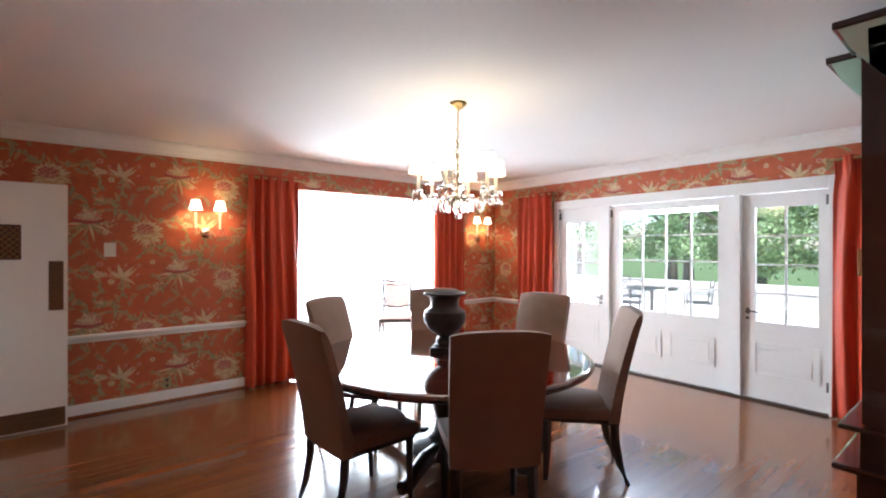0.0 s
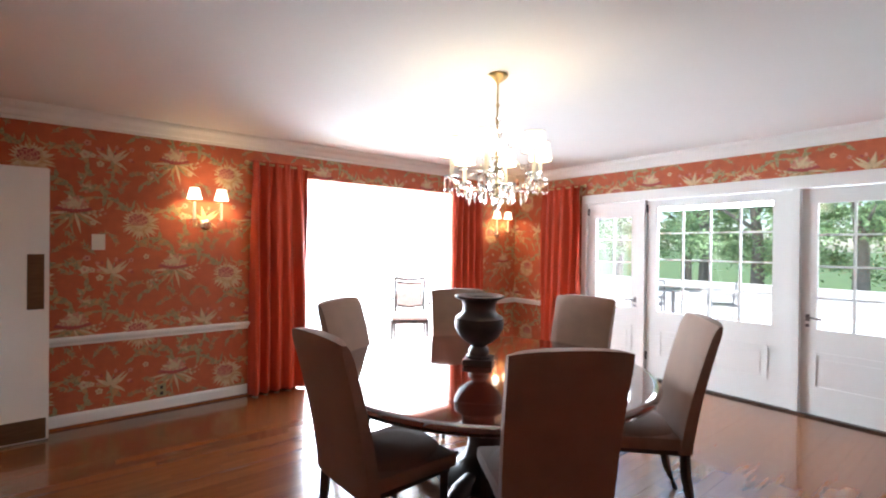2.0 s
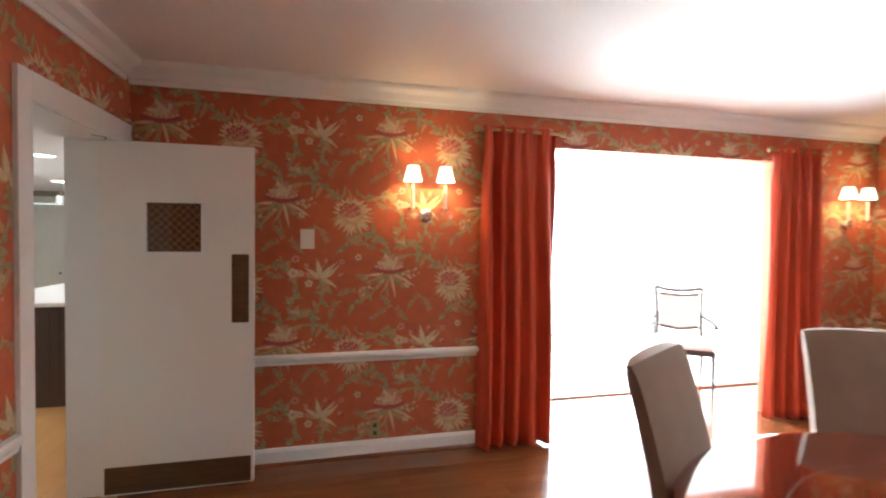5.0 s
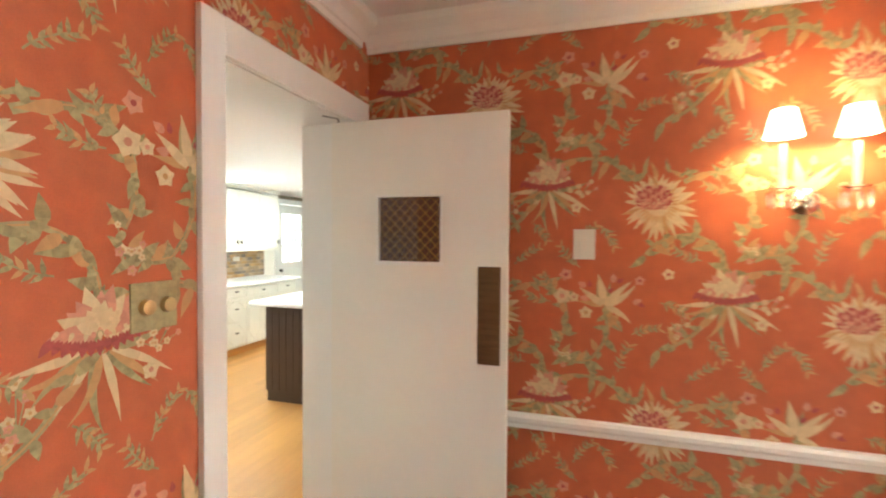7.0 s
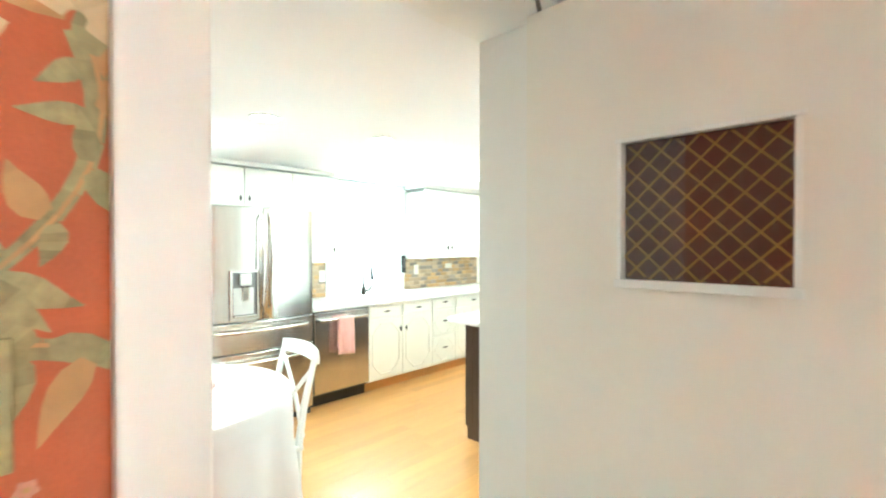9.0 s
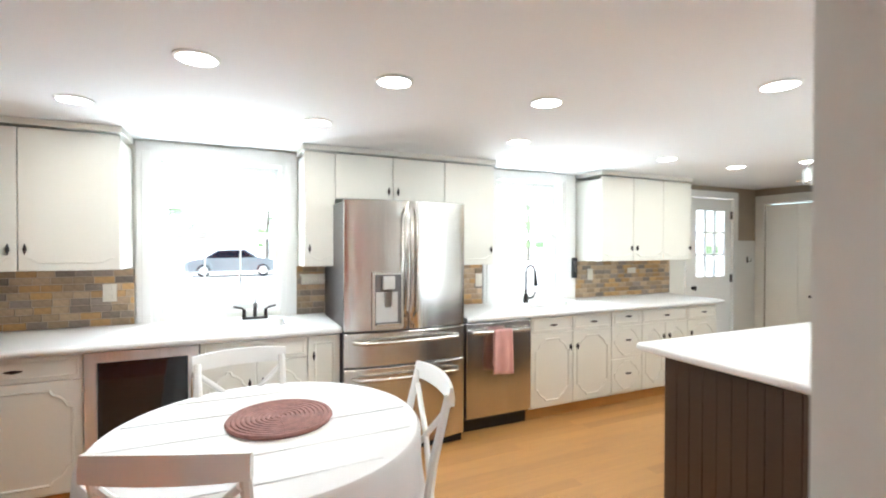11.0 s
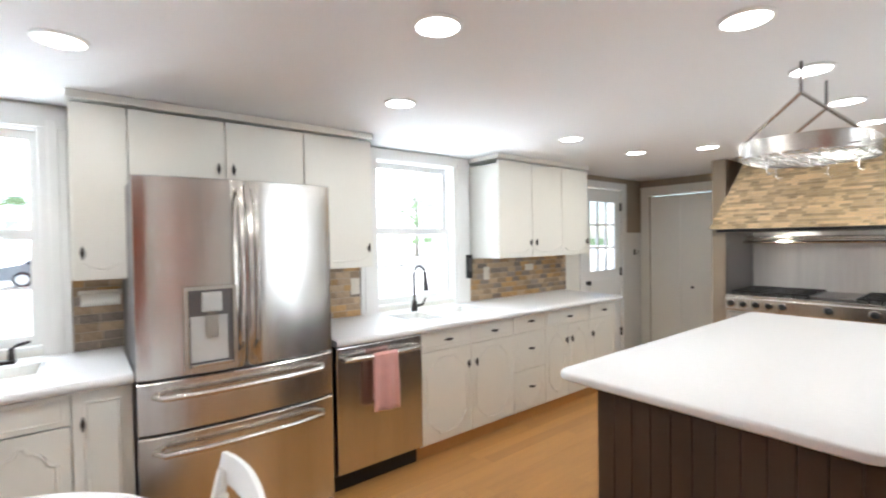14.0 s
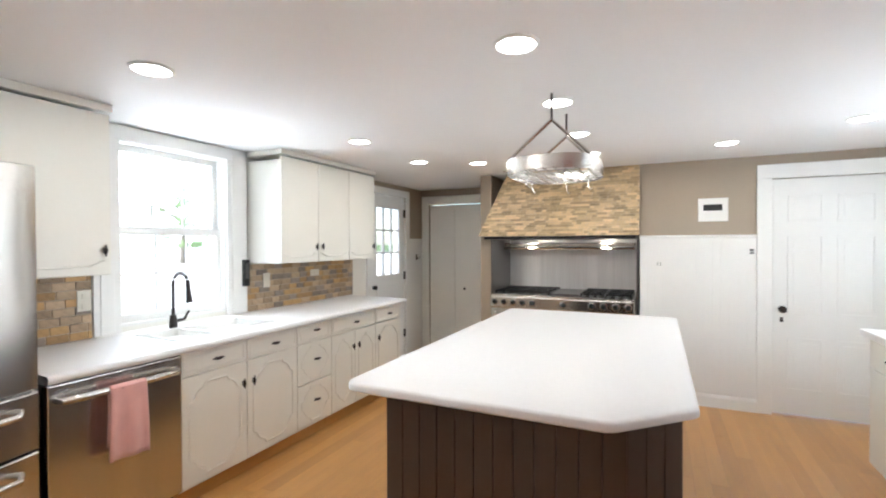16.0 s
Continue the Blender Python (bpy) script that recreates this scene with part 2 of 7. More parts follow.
def lathe(bm, profile, cx=0, cy=0, n=24, z0=0.0, squash=1.0):
    rings = []
    for r, z in profile:
        rings.append([bm.verts.new((cx + r * math.cos(2 * math.pi * i / n), cy + squash * r * math.sin(2 * math.pi * i / n), z0 + z)) for i in range(n)])
    for a, b in zip(rings, rings[1:]):
        for i in range(n):
            bm.faces.new((a[i], a[(i + 1) % n], b[(i + 1) % n], b[i]))
    bm.faces.new(rings[0][::-1]), bm.faces.new(rings[-1])


def tube(bm, pts, r, n=8):
    rings = []
    pts = [Vector(p) for p in pts]
    for i, p in enumerate(pts):
        d = (pts[min(i + 1, len(pts) - 1)] - pts[max(i - 1, 0)]).normalized()
        u = d.cross(Vector((0, 0, 1)) if abs(d.z) < 0.95 else Vector((1, 0, 0))).normalized()
        v = d.cross(u)
        rr = r[i] if isinstance(r, (list, tuple)) else r
        rings.append([bm.verts.new(p + rr * (math.cos(2 * math.pi * k / n) * u + math.sin(2 * math.pi * k / n) * v)) for k in range(n)])
    for a, b in zip(rings, rings[1:]):
        for k in range(n):
            bm.faces.new((a[k], a[(k + 1) % n], b[(k + 1) % n], b[k]))
    bm.faces.new(rings[0][::-1]), bm.faces.new(rings[-1])


def T(pts, r, n=8):
    bm = bmesh.new()
    tube(bm, pts, r, n)
    return bm


def sweep(bm, outline, a, b, out):
    """Extrude a moulding outline of (distance from the wall, z) from a to b; out is the way off the wall."""
    ends = [[bm.verts.new((p[0] + out[0] * d, p[1] + out[1] * d, z)) for d, z in outline] for p in (a, b)]
    k = len(outline)
    for i in range(k):
        bm.faces.new((ends[0][i], ends[0][(i + 1) % k], ends[1][(i + 1) % k], ends[1][i]))
    bm.faces.new(ends[0]), bm.faces.new(ends[1][::-1])


def wall_boxes(bm, axis, c0, c1, u0, u1, z0, z1, holes):
    """A wall from c0 to c1 across its thickness, with through holes (u0, u1, z0, z1)."""
    us = sorted({u0, u1, *[h[0] for h in holes], *[h[1] for h in holes]})
    zs = sorted({z0, z1, *[h[2] for h in holes], *[h[3] for h in holes]})
    grid = lambda i, j: not any(h[0] <= us[i] < h[1] and h[2] <= zs[j] < h[3] for h in holes)
    P = lambda c, u, z: (c, u, z) if axis == "x" else (u, c, z)
    cache = {}

    def V(c, i, j):
        if (c, i, j) not in cache:
            cache[c, i, j] = bm.verts.new(P(c, us[i], zs[j]))
        return cache[c, i, j]

    nu, nz = len(us) - 1, len(zs) - 1
    ok = lambda i, j: 0 <= i < nu and 0 <= j < nz and grid(i, j)
    for i in range(nu):
        for j in range(nz):
            if not ok(i, j):
                continue
            for c in (c0, c1):
                bm.faces.new((V(c, i, j), V(c, i + 1, j), V(c, i + 1, j + 1), V(c, i, j + 1)))
            for di, dj, p, q in ((-1, 0, (0, 0), (0, 1)), (1, 0, (1, 0), (1, 1)), (0, -1, (0, 0), (1, 0)), (0, 1, (0, 1), (1, 1))):
                if not ok(i + di, j + dj):
                    bm.faces.new((V(c0, i + p[0], j + p[1]), V(c0, i + q[0], j + q[1]), V(c1, i + q[0], j + q[1]), V(c1, i + p[0], j + p[1])))


def wall(name, label, material, axis, c0, c1, u0, u1, z1, holes=(), z0=0.0):
    bm = bmesh.new()
    wall_boxes(bm, axis, c0, c1, u0, u1, z0, z1, holes)
    return whole(name, bm, material, label, "wall", "structure")


# ---------------------------------------------------------------- structure
CD, CK = 2.55, 2.20
wall_n = wall("wall_north_dining", "orange floral papered dining room wall", PAPER, "y", 7.0, 7.12, 0.0, 6.20, CD, [(2.72, 4.9, 0.0, 2.2)])
wall_e = wall("wall_east_dining", "orange floral papered wall around french doors", PAPER, "x", 6.06, 6.20, 1.7, 7.0, CD, [(2.80, 5.76, 0.0, 2.06)])
wall_w = wall("wall_west_dining", "orange floral papered wall beside kitchen doorway", PAPER, "x", -0.26, 0.0, 0.2, 7.12, CD, [(6.025, 6.83, 0.0, 2.06)])
wall("wall_south_dining", "plain papered wall behind the hutch", PAPER, "y", 1.58, 1.7, 2.9, 6.2, CD)
wall("wall_south_jog", "plain papered return wall", PAPER, "x", 2.9, 3.02, 0.2, 1.58, CD)
wall("wall_south_entry", "plain papered wall closing the room", PAPER, "y", 0.08, 0.2, -0.26, 3.02, CD)
whole("ceiling_dining", B(-0.26, 6.2, 0.08, 7.12, CD, CD + 0.12), CEIL, "smooth white painted dining room ceiling", "ceiling", "structure")
wall("wall_west_kitchen", "white kitchen wall with windows over the counter", CREAM, "x", -3.97, -3.79, 3.6, 12.69, CK, [(5.83, 6.67, 0.95, 2.09), (8.60, 9.39, 0.95, 2.12), (11.33, 12.12, 0.0, 2.06)])
wall("wall_closet", "taupe wall around closet door", TANW, "y", 12.57, 12.69, -3.79, -2.43, CK, [(-3.66, -2.9, 0.0, 2.0)])
wall("wall_north_kitchen", "taupe wall above white wainscot", TANW, "y", 11.62, 11.74, -0.95, 1.3, CK, [(0.08, 0.86, 0.0, 2.0)])
wall("wall_niche_west", "taupe side wall of range niche", TANW, "x", -2.55, -2.43, 11.62, 12.57, CK)
wall("wall_niche_east", "taupe side wall of range niche", TANW, "x", -0.95, -0.85, 11.74, 12.42, CK)
wall("wall_niche_back", "taupe back wall of range niche", TANW, "y", 12.30, 12.42, -2.43, -0.95, CK)
wall("wall_east_kitchen", "white kitchen wall with a window opening", CREAM, "x", 1.3, 1.42, 7.12, 11.74, CK, [(9.7, 10.1, 1.0, 2.05)])
wall("wall_south_kitchen", "plain white kitchen wall", CREAM, "y", 3.48, 3.6, -3.97, -0.26, CK)
whole("ceiling_kitchen", B(-3.97, -0.26, 3.48, 12.69, CK, CK + 0.12), CEILK, "smooth white kitchen ceiling", "ceiling", "structure")
whole("ceiling_kitchen_east", B(-0.26, 1.42, 7.12, 12.42, CK, CK + 0.12), CEILK, "smooth white kitchen ceiling", "ceiling", "structure")
for nm, args in (("wall_porch_west", ("x", 1.9, 2.0, 7.12, 9.6, [])), ("wall_porch_east", ("x", 5.7, 5.8, 7.12, 9.6, [])), ("wall_porch_north", ("y", 9.5, 9.6, 2.0, 5.7, [(2.1, 5.6, 0.12, 2.42)]))):
    wall(nm, "white sun porch wall with wide windows", WHITE, *args[:5], CD, args[5])
whole("ceiling_porch", B(1.9, 5.8, 7.12, 9.6, CD, CD + 0.1), CEIL, "white porch ceiling", "ceiling", "structure")
whole("floor_porch", B(2.0, 5.7, 7.80, 9.5, -0.1, 0.0), PORCHF, "pale sunlit porch floor", "floor", "structure")
whole("threshold_porch", B(2.0, 5.7, 7.74, 7.80, -0.1, 0.02, bevel=0.006), OAKJ, "brown wooden threshold strip", "threshold", "structure")
bm = bmesh.new()
box(bm, 4.0, 4.32, 7.50, 7.60, -0.002, 0.004)
for i in range(9):
    box(bm, 4.01 + i * 0.034, 4.03 + i * 0.034, 7.51, 7.59, 0.004, 0.007)
whole("floor_register", bm, BROWNP, "brown metal floor vent by the porch threshold", "vent")

# ground and distance
bm = bmesh.new()
bm.faces.new([bm.verts.new(p) for p in ((-600, -600, -0.3), (600, -600, -0.3), (600, 600, -0.3), (-600, 600, -0.3))])
whole("ground", bm, LAWN, "green lawn around the house", "ground", "structure")
HAZE = bpy.data.materials.new("bright_hazy_sky")
HAZE.use_nodes = True
hb = HAZE.node_tree.nodes["Principled BSDF"]
hb.inputs["Base Color"].default_value = (0.8, 0.85, 0.9, 1)
hb.inputs["Emission Color"].default_value = (0.93, 0.97, 1.0, 1)
hb.inputs["Emission Strength"].default_value = 1.6
whole("backdrop_north", B(1.5, 12.0, 11.0, 11.1, -0.12, 5.0), HAZE, "bright hazy sky beyond the porch", "backdrop", "structure")
whole("backdrop_west", B(-60.2, -60, -60, 90, -0.3, 22), HAZE, "bright hazy sky beyond the kitchen", "backdrop", "structure")
# Pale paving added over the lawn so the kitchen windows read washed-out white.
whole("terrace_west", B(-59.9, -3.97, -60, 90, -0.45, -0.16), PAVE, "pale paving added outside the kitchen windows", "drive", "structure")
whole("terrace_north", B(1.5, 6.2, 9.6, 10.9, -0.45, -0.12), PAVE, "pale sunlit concrete drive", "terrace", "structure")
whole("terrace", B(6.2, 15.0, -12.0, 30.0, -0.45, -0.12), PAVE, "pale sunlit concrete terrace", "terrace", "structure")

# mouldings
CROWN = [(0, 2.42), (0.015, 2.42), (0.018, 2.445), (0.03, 2.452), (0.05, 2.49), (0.085, 2.515), (0.092, 2.53), (0.092, CD), (0, CD)]
RAIL = [(0, 0.66), (0.012, 0.66), (0.016, 0.68), (0.03, 0.695), (0.034, 0.715), (0.026, 0.728), (0, 0.73)]
BASE = [(0, 0), (0.018, 0), (0.018, 0.09), (0.010, 0.108), (0, 0.112)]
SHOE = [(0.018, 0), (0.034, 0), (0.031, 0.012), (0.022, 0.02), (0.018, 0.02)]


def run(name, outline, a, b, out, label, material=WHITE):
    bm = bmesh.new()
    sweep(bm, outline, a, b, out)
    return whole(name, bm, material, label, "trim", "structure")


run("crown_north", CROWN, (0, 7), (6.06, 7), (0, -1), "white stepped crown moulding")
run("crown_east", CROWN, (6.06, 1.7), (6.06, 6.91), (-1, 0), "white stepped crown moulding")
run("crown_west", CROWN, (0, 0.2), (0, 6.91), (1, 0), "white stepped crown moulding")
run("crown_south", CROWN, (2.9, 1.7), (5.96, 1.7), (0, 1), "white stepped crown moulding")
for a, b in (((0.0, 7), (2.66, 7)), ((4.96, 7), (6.06, 7))):
    run("chair_rail_north", RAIL, a, b, (0, -1), "white moulded chair rail")
    run("baseboard_north", BASE, a, b, (0, -1), "white baseboard")
    run("shoe_north", SHOE, a, b, (0, -1), "brown shoe moulding", OAKJ)
run("chair_rail_east", RAIL, (6.06, 5.82), (6.06, 6.96), (-1, 0), "white moulded chair rail")
run("baseboard_east", BASE, (6.06, 5.82), (6.06, 6.96), (-1, 0), "white baseboard")
run("chair_rail_west", RAIL, (0, 0.2), (0, 5.94), (1, 0), "white moulded chair rail")
run("baseboard_west", BASE, (0, 0.2), (0, 5.94), (1, 0), "white baseboard")

# doorway to the kitchen
bm = bmesh.new()
box(bm, 0.0, 0.022, 5.94, 6.03, 0, 2.165, 0.004)
box(bm, 0.0, 0.022, 6.82, 6.965, 0, 2.165, 0.004)
box(bm, 0.0, 0.024, 6.03, 6.82, 2.05, 2.165, 0.004)
whole("trim_doorway_dining", bm, WHITE, "white painted door casing", "trim", "structure")
bm = bmesh.new()
box(bm, -0.262, -0.002, 6.006, 6.026, 0, 2.058)
box(bm, -0.262, -0.002, 6.828, 6.850, 0, 2.058)
box(bm, -0.262, -0.002, 6.026, 6.828, 2.046, 2.07)
box(bm, -0.275, -0.263, 5.92, 6.0, 0, 2.15)
box(bm, -0.275, -0.263, 6.85, 6.94, 0, 2.15)
box(bm, -0.275, -0.263, 6.0, 6.85, 2.07, 2.15)
whole("trim_doorway_jamb", bm, WHITE, "white painted door jamb lining", "trim", "structure")

# french door wall
EX = 6.06
bm = bmesh.new()
for y0, y1, z0, z1 in ((2.74, 2.80, 0, 2.165), (3.50, 3.56, 0, 2.05), (4.96, 5.02, 0, 2.05), (5.74, 5.81, 0, 2.165), (2.80, 5.74, 2.05, 2.165)):
    box(bm, EX - 0.022, EX + 0.10, y0, y1, z0, z1, 0.004)
whole("trim_french_doors", bm, WHITE, "white painted french door surround", "trim", "structure")


def glazed_leaf(name, y0, y1, gy0, gy1, gz0, gz1, cols, rows, panels, label, handle=None):
    x0, x1 = EX + 0.02, EX + 0.062
    door = thing(name, label, "door", (x0, (y0 + y1) / 2, 0))
    tagged(door, kind="structure")
    bm = bmesh.new()
    wall_boxes(bm, "x", x0, x1, y0 + 0.004, y1 - 0.004, 0.015, 2.045, [(gy0, gy1, gz0, gz1)])
    for p0, p1, q0, q1 in panels:
        for a in ((p0, p1, q0, q0 + 0.022), (p0, p1, q1 - 0.022, q1), (p0, p0 + 0.022, q0 + 0.022, q1 - 0.022), (p1 - 0.022, p1, q0 + 0.022, q1 - 0.022)):
            box(bm, x0 - 0.010, x0, a[0], a[1], a[2], a[3])
        box(bm, x0 - 0.007, x0, p0 + 0.06, p1 - 0.06, q0 + 0.06, q1 - 0.06, 0.003)
    part("leaf", bm, WHITE, door)
    for i in range(1, cols):
        y = gy0 + (gy1 - gy0) * i / cols
        part("muntin", B(x0 + 0.006, x1 - 0.006, y - 0.009, y + 0.009, gz0, gz1), WHITE, door)
    for j in range(1, rows):
        z = gz0 + (gz1 - gz0) * j / rows
        part("muntin", B(x0 + 0.008, x1 - 0.008, gy0, gy1, z - 0.009, z + 0.009), WHITE, door)
    pane = part("pane", B(x0 + 0.018, x0 + 0.022, gy0 - 0.004, gy1 + 0.004, gz0 - 0.004, gz1 + 0.004), PANE, door, "clear glass pane")
    pane.visible_shadow = False
    if handle:
        hy, hz, way = handle
        bm = bmesh.new()
        box(bm, x0 - 0.006, x0, hy - 0.016, hy + 0.016, hz - 0.03, hz + 0.03, 0.002)
        tube(bm, [(x0 - 0.004, hy, hz), (x0 - 0.045, hy, hz), (x0 - 0.05, hy + 0.04 * way, hz + 0.004), (x0 - 0.05, hy + 0.11 * way, hz - 0.004)], 0.009)
        part("door_handle", bm, STEELD, door, "dark nickel lever handle")
        part("deadbolt", T([(x0, hy, hz - 0.07), (x0 - 0.02, hy, hz - 0.07)], 0.015, 12), STEELD, door)
    for hz in (0.25, 1.95):
        hy = y0 + 0.012 if way_hinge.get(name) else y1 - 0.012
        part("hinge", B(x0 - 0.012, x0 + 0.002, hy - 0.012, hy + 0.012, hz - 0.045, hz + 0.045), STEELD, door)
    return door


way_hinge = {"door_1": True, "door_2": False}
glazed_leaf("door_1", 2.80, 3.50, 2.88, 3.38, 0.78, 1.91, 2, 4, [(2.87, 3.40, 0.25, 0.58)], "white french door with eight panes", (3.445, 0.88, -1))
glazed_leaf("window_1", 3.56, 4.96, 3.72, 4.83, 0.77, 1.96, 4, 4, [(3.75, 4.23, 0.25, 0.56), (4.32, 4.80, 0.25, 0.56)], "fixed white glazed panel with sixteen panes")
glazed_leaf("door_2", 5.02, 5.74, 5.14, 5.62, 0.78, 1.86, 2, 4, [(5.13, 5.63, 0.25, 0.58)], "white french door with eight panes", (5.09, 0.88, 1))
run("threshold_east", [(0, 0), (0.05, 0), (0.045, 0.018), (0, 0.02)], (EX, 2.80), (EX, 5.74), (-1, 0), "dark wooden door threshold", DARKW)

# ---------------------------------------------------------------- dining room things


def swing_door():
    door = thing("door_3", "off-white swing door standing open, with lattice window and brass plates", "door", (-0.08, 6.81, 0))
    tagged(door, kind="structure")
    bm = bmesh.new()
    wall_boxes(bm, "y", 6.79, 6.828, -0.08, 0.735, 0.012, 2.042, [(0.158, 0.445, 1.414, 1.697)])
    part("leaf", bm, DOORW, door)
    part("lattice_backing", B(0.150, 0.453, 6.806, 6.812, 1.406, 1.705), BAIZE, door, "brown backing behind window lattice")
    bm = bmesh.new()
    for s in (-1, 1):
        for i in range(-9, 10):
            c = i * 0.047
            pts = []
            for k in range(41):
                u = -0.1435 + 0.287 * k / 40
                w = s * u * 0.99 + c
                if abs(w) <= 0.1415:
                    pts.append((u, w))
            if len(pts) > 1:
                tube(bm, [(0.3015 + pts[0][0], 6.803, 1.5555 + pts[0][1]), (0.3015 + pts[-1][0], 6.803, 1.5555 + pts[-1][1])], 0.0022, 5)
    part("lattice", bm, WIRE, door, "gilt diamond lattice")
    part("pane", B(0.156, 0.447, 6.796, 6.799, 1.412, 1.699), PANE, door).visible_shadow = False
    bm = bmesh.new()
    for a in ((0.143, 0.460, 1.397, 1.414), (0.143, 0.460, 1.697, 1.706), (0.149, 0.158, 1.414, 1.697), (0.445, 0.454, 1.414, 1.697)):
        box(bm, a[0], a[1], 6.782, 6.79, a[2], a[3], 0.002)
    part("window_bead", bm, WHITE, door)
    part("push_plate", B(0.612, 0.708, 6.786, 6.79, 0.99, 1.40, bevel=0.0015), BROWNP, door, "dark brass push plate")
    part("kick_plate", B(-0.06, 0.72, 6.787, 6.79, 0.02, 0.175, bevel=0.001), BROWNP, door, "dark brass kick plate")
    bm = bmesh.new()
    tube(bm, [(-0.05, 6.80, 2.05), (-0.02, 6.74, 2.05), (-0.06, 6.68, 2.05)], 0.008, 6)
    part("closer_arm", bm, STEELD, door)


swing_door()


def plate(name, label, x0, x1, z0, z1, y=None, x=None, knobs=(), material=PLATE, dark=()):
    """A wall plate on a wall that faces -y (y given) or +x (x given); knobs and slots are (u, z)."""
    P = thing(name, label, "switch plate" if "switch" in name else "outlet", ((x0 + x1) / 2, y, z0) if y else (x, (x0 + x1) / 2, z0))
    put = (lambda a, b, d0, d1, q0, q1, bv=0.0: B(a, b, y - d1, y - d0, q0, q1, bevel=bv)) if y else (lambda a, b, d0, d1, q0, q1, bv=0.0: B(x + d0, x + d1, a, b, q0, q1, bevel=bv))
    part("cover", put(x0, x1, 0.001, 0.008, z0, z1, 0.002), material, P)
    for u, z, w, h in knobs:
        part("toggle", put(u - w, u + w, 0.007, 0.016, z - h, z + h, 0.002), material, P)
    for u, z, w, h in dark:
        part("slot", put(u - w, u + w, 0.007, 0.010, z - h, z + h), DARKP, P)
    return P


plate("switch_plate", "ivory switch plate on floral wallpaper", 0.99, 1.08, 1.43, 1.56, y=7.0, knobs=[(1.035, 1.495, 0.016, 0.032)], dark=[(1.035, 1.50, 0.006, 0.012)])
plate("outlet_plate", "dark floral-covered outlet low on wall", 1.455, 1.525, 0.125, 0.24, y=7.0, material=P_GREEN, dark=[(1.49, 0.155, 0.012, 0.014), (1.49, 0.21, 0.012, 0.014)])
dim = plate("switch_dimmer", "square aged brass dimmer plate with two knobs", 5.74, 5.868, 1.285, 1.405, x=0.0, material=P_GREEN)
for u in (5.775, 5.833):
    bm = bmesh.new()
    lathe(bm, [(0.017, 0), (0.020, 0.004), (0.018, 0.018), (0.012, 0.020)], n=20)
    bmesh.ops.transform(bm, matrix=pose(0.008, u, 1.345, 0, 90, 0), verts=bm.verts[:])
    part("dimmer_knob", bm, BRASS, dim, "round brass knob", True)


def sconce(x):
    S = thing("wall_sconce", "two-arm crystal wall sconce with lit cream shades", "sconce", (x, 7.0, 1.62), "pair of sconces")
    bm = bmesh.new()
    lathe(bm, [(0.045, 0), (0.05, 0.008), (0.03, 0.02), (0.022, 0.03)], n=20)
    bmesh.ops.transform(bm, matrix=pose(x, 7.0, 1.665, 90, 0, 0), verts=bm.verts[:])
    part("back_plate", bm, STEEL, S, "silvered back plate", True)
    for s in (-1, 1):
        ax = x + s * 0.112
        part("arm", T([(x, 6.97, 1.67), (x + s * 0.03, 6.92, 1.655), (x + s * 0.08, 6.89, 1.665), (ax, 6.89, 1.70)], 0.007), CRYSTAL, S, smooth=True)
        bm = bmesh.new()
        lathe(bm, [(0.010, 0), (0.042, 0.008), (0.044, 0.014), (0.012, 0.018)], ax, 6.89, 16, 1.70)
        part("bobeche", bm, CRYSTAL, S, "crystal drip dish", True)
        bm = bmesh.new()
        lathe(bm, [(0.011, 0), (0.011, 0.155)], ax, 6.89, 12, 1.715)
        part("candle_sleeve", bm, CANDLE, S)
        bm = bmesh.new()
        n, r0, r1 = 28, 0.062, 0.038
        for z, r in ((0, r0), (0.10, r1)):
            for k in range(n):
                bm.verts.new((ax + r * math.cos(2 * math.pi * k / n), 6.89 + r * math.sin(2 * math.pi * k / n), 1.895 + z))
        bm.verts.ensure_lookup_table()
        for k in range(n):
            bm.faces.new((bm.verts[k], bm.verts[(k + 1) % n], bm.verts[n + (k + 1) % n], bm.verts[n + k]))
        part("shade", bm, SHADE, S, "lit cream silk shade", True)
        for k in range(7):
            a = 2 * math.pi * k / 7
            px, py = ax + 0.040 * math.cos(a), 6.89 + 0.040 * math.sin(a)
            bm = bmesh.new()
            lathe(bm, [(0.002, 0), (0.007, -0.012), (0.006, -0.055), (0.001, -0.07)], px, py, 6, 1.70)
            part("prism", bm, CRYSTAL, S)
        bulb("sconce_bulb", (ax, 6.89, 1.93), 1.7, (1, 0.64, 0.32))
    return S


sconce(1.835)
sconce(5.68)


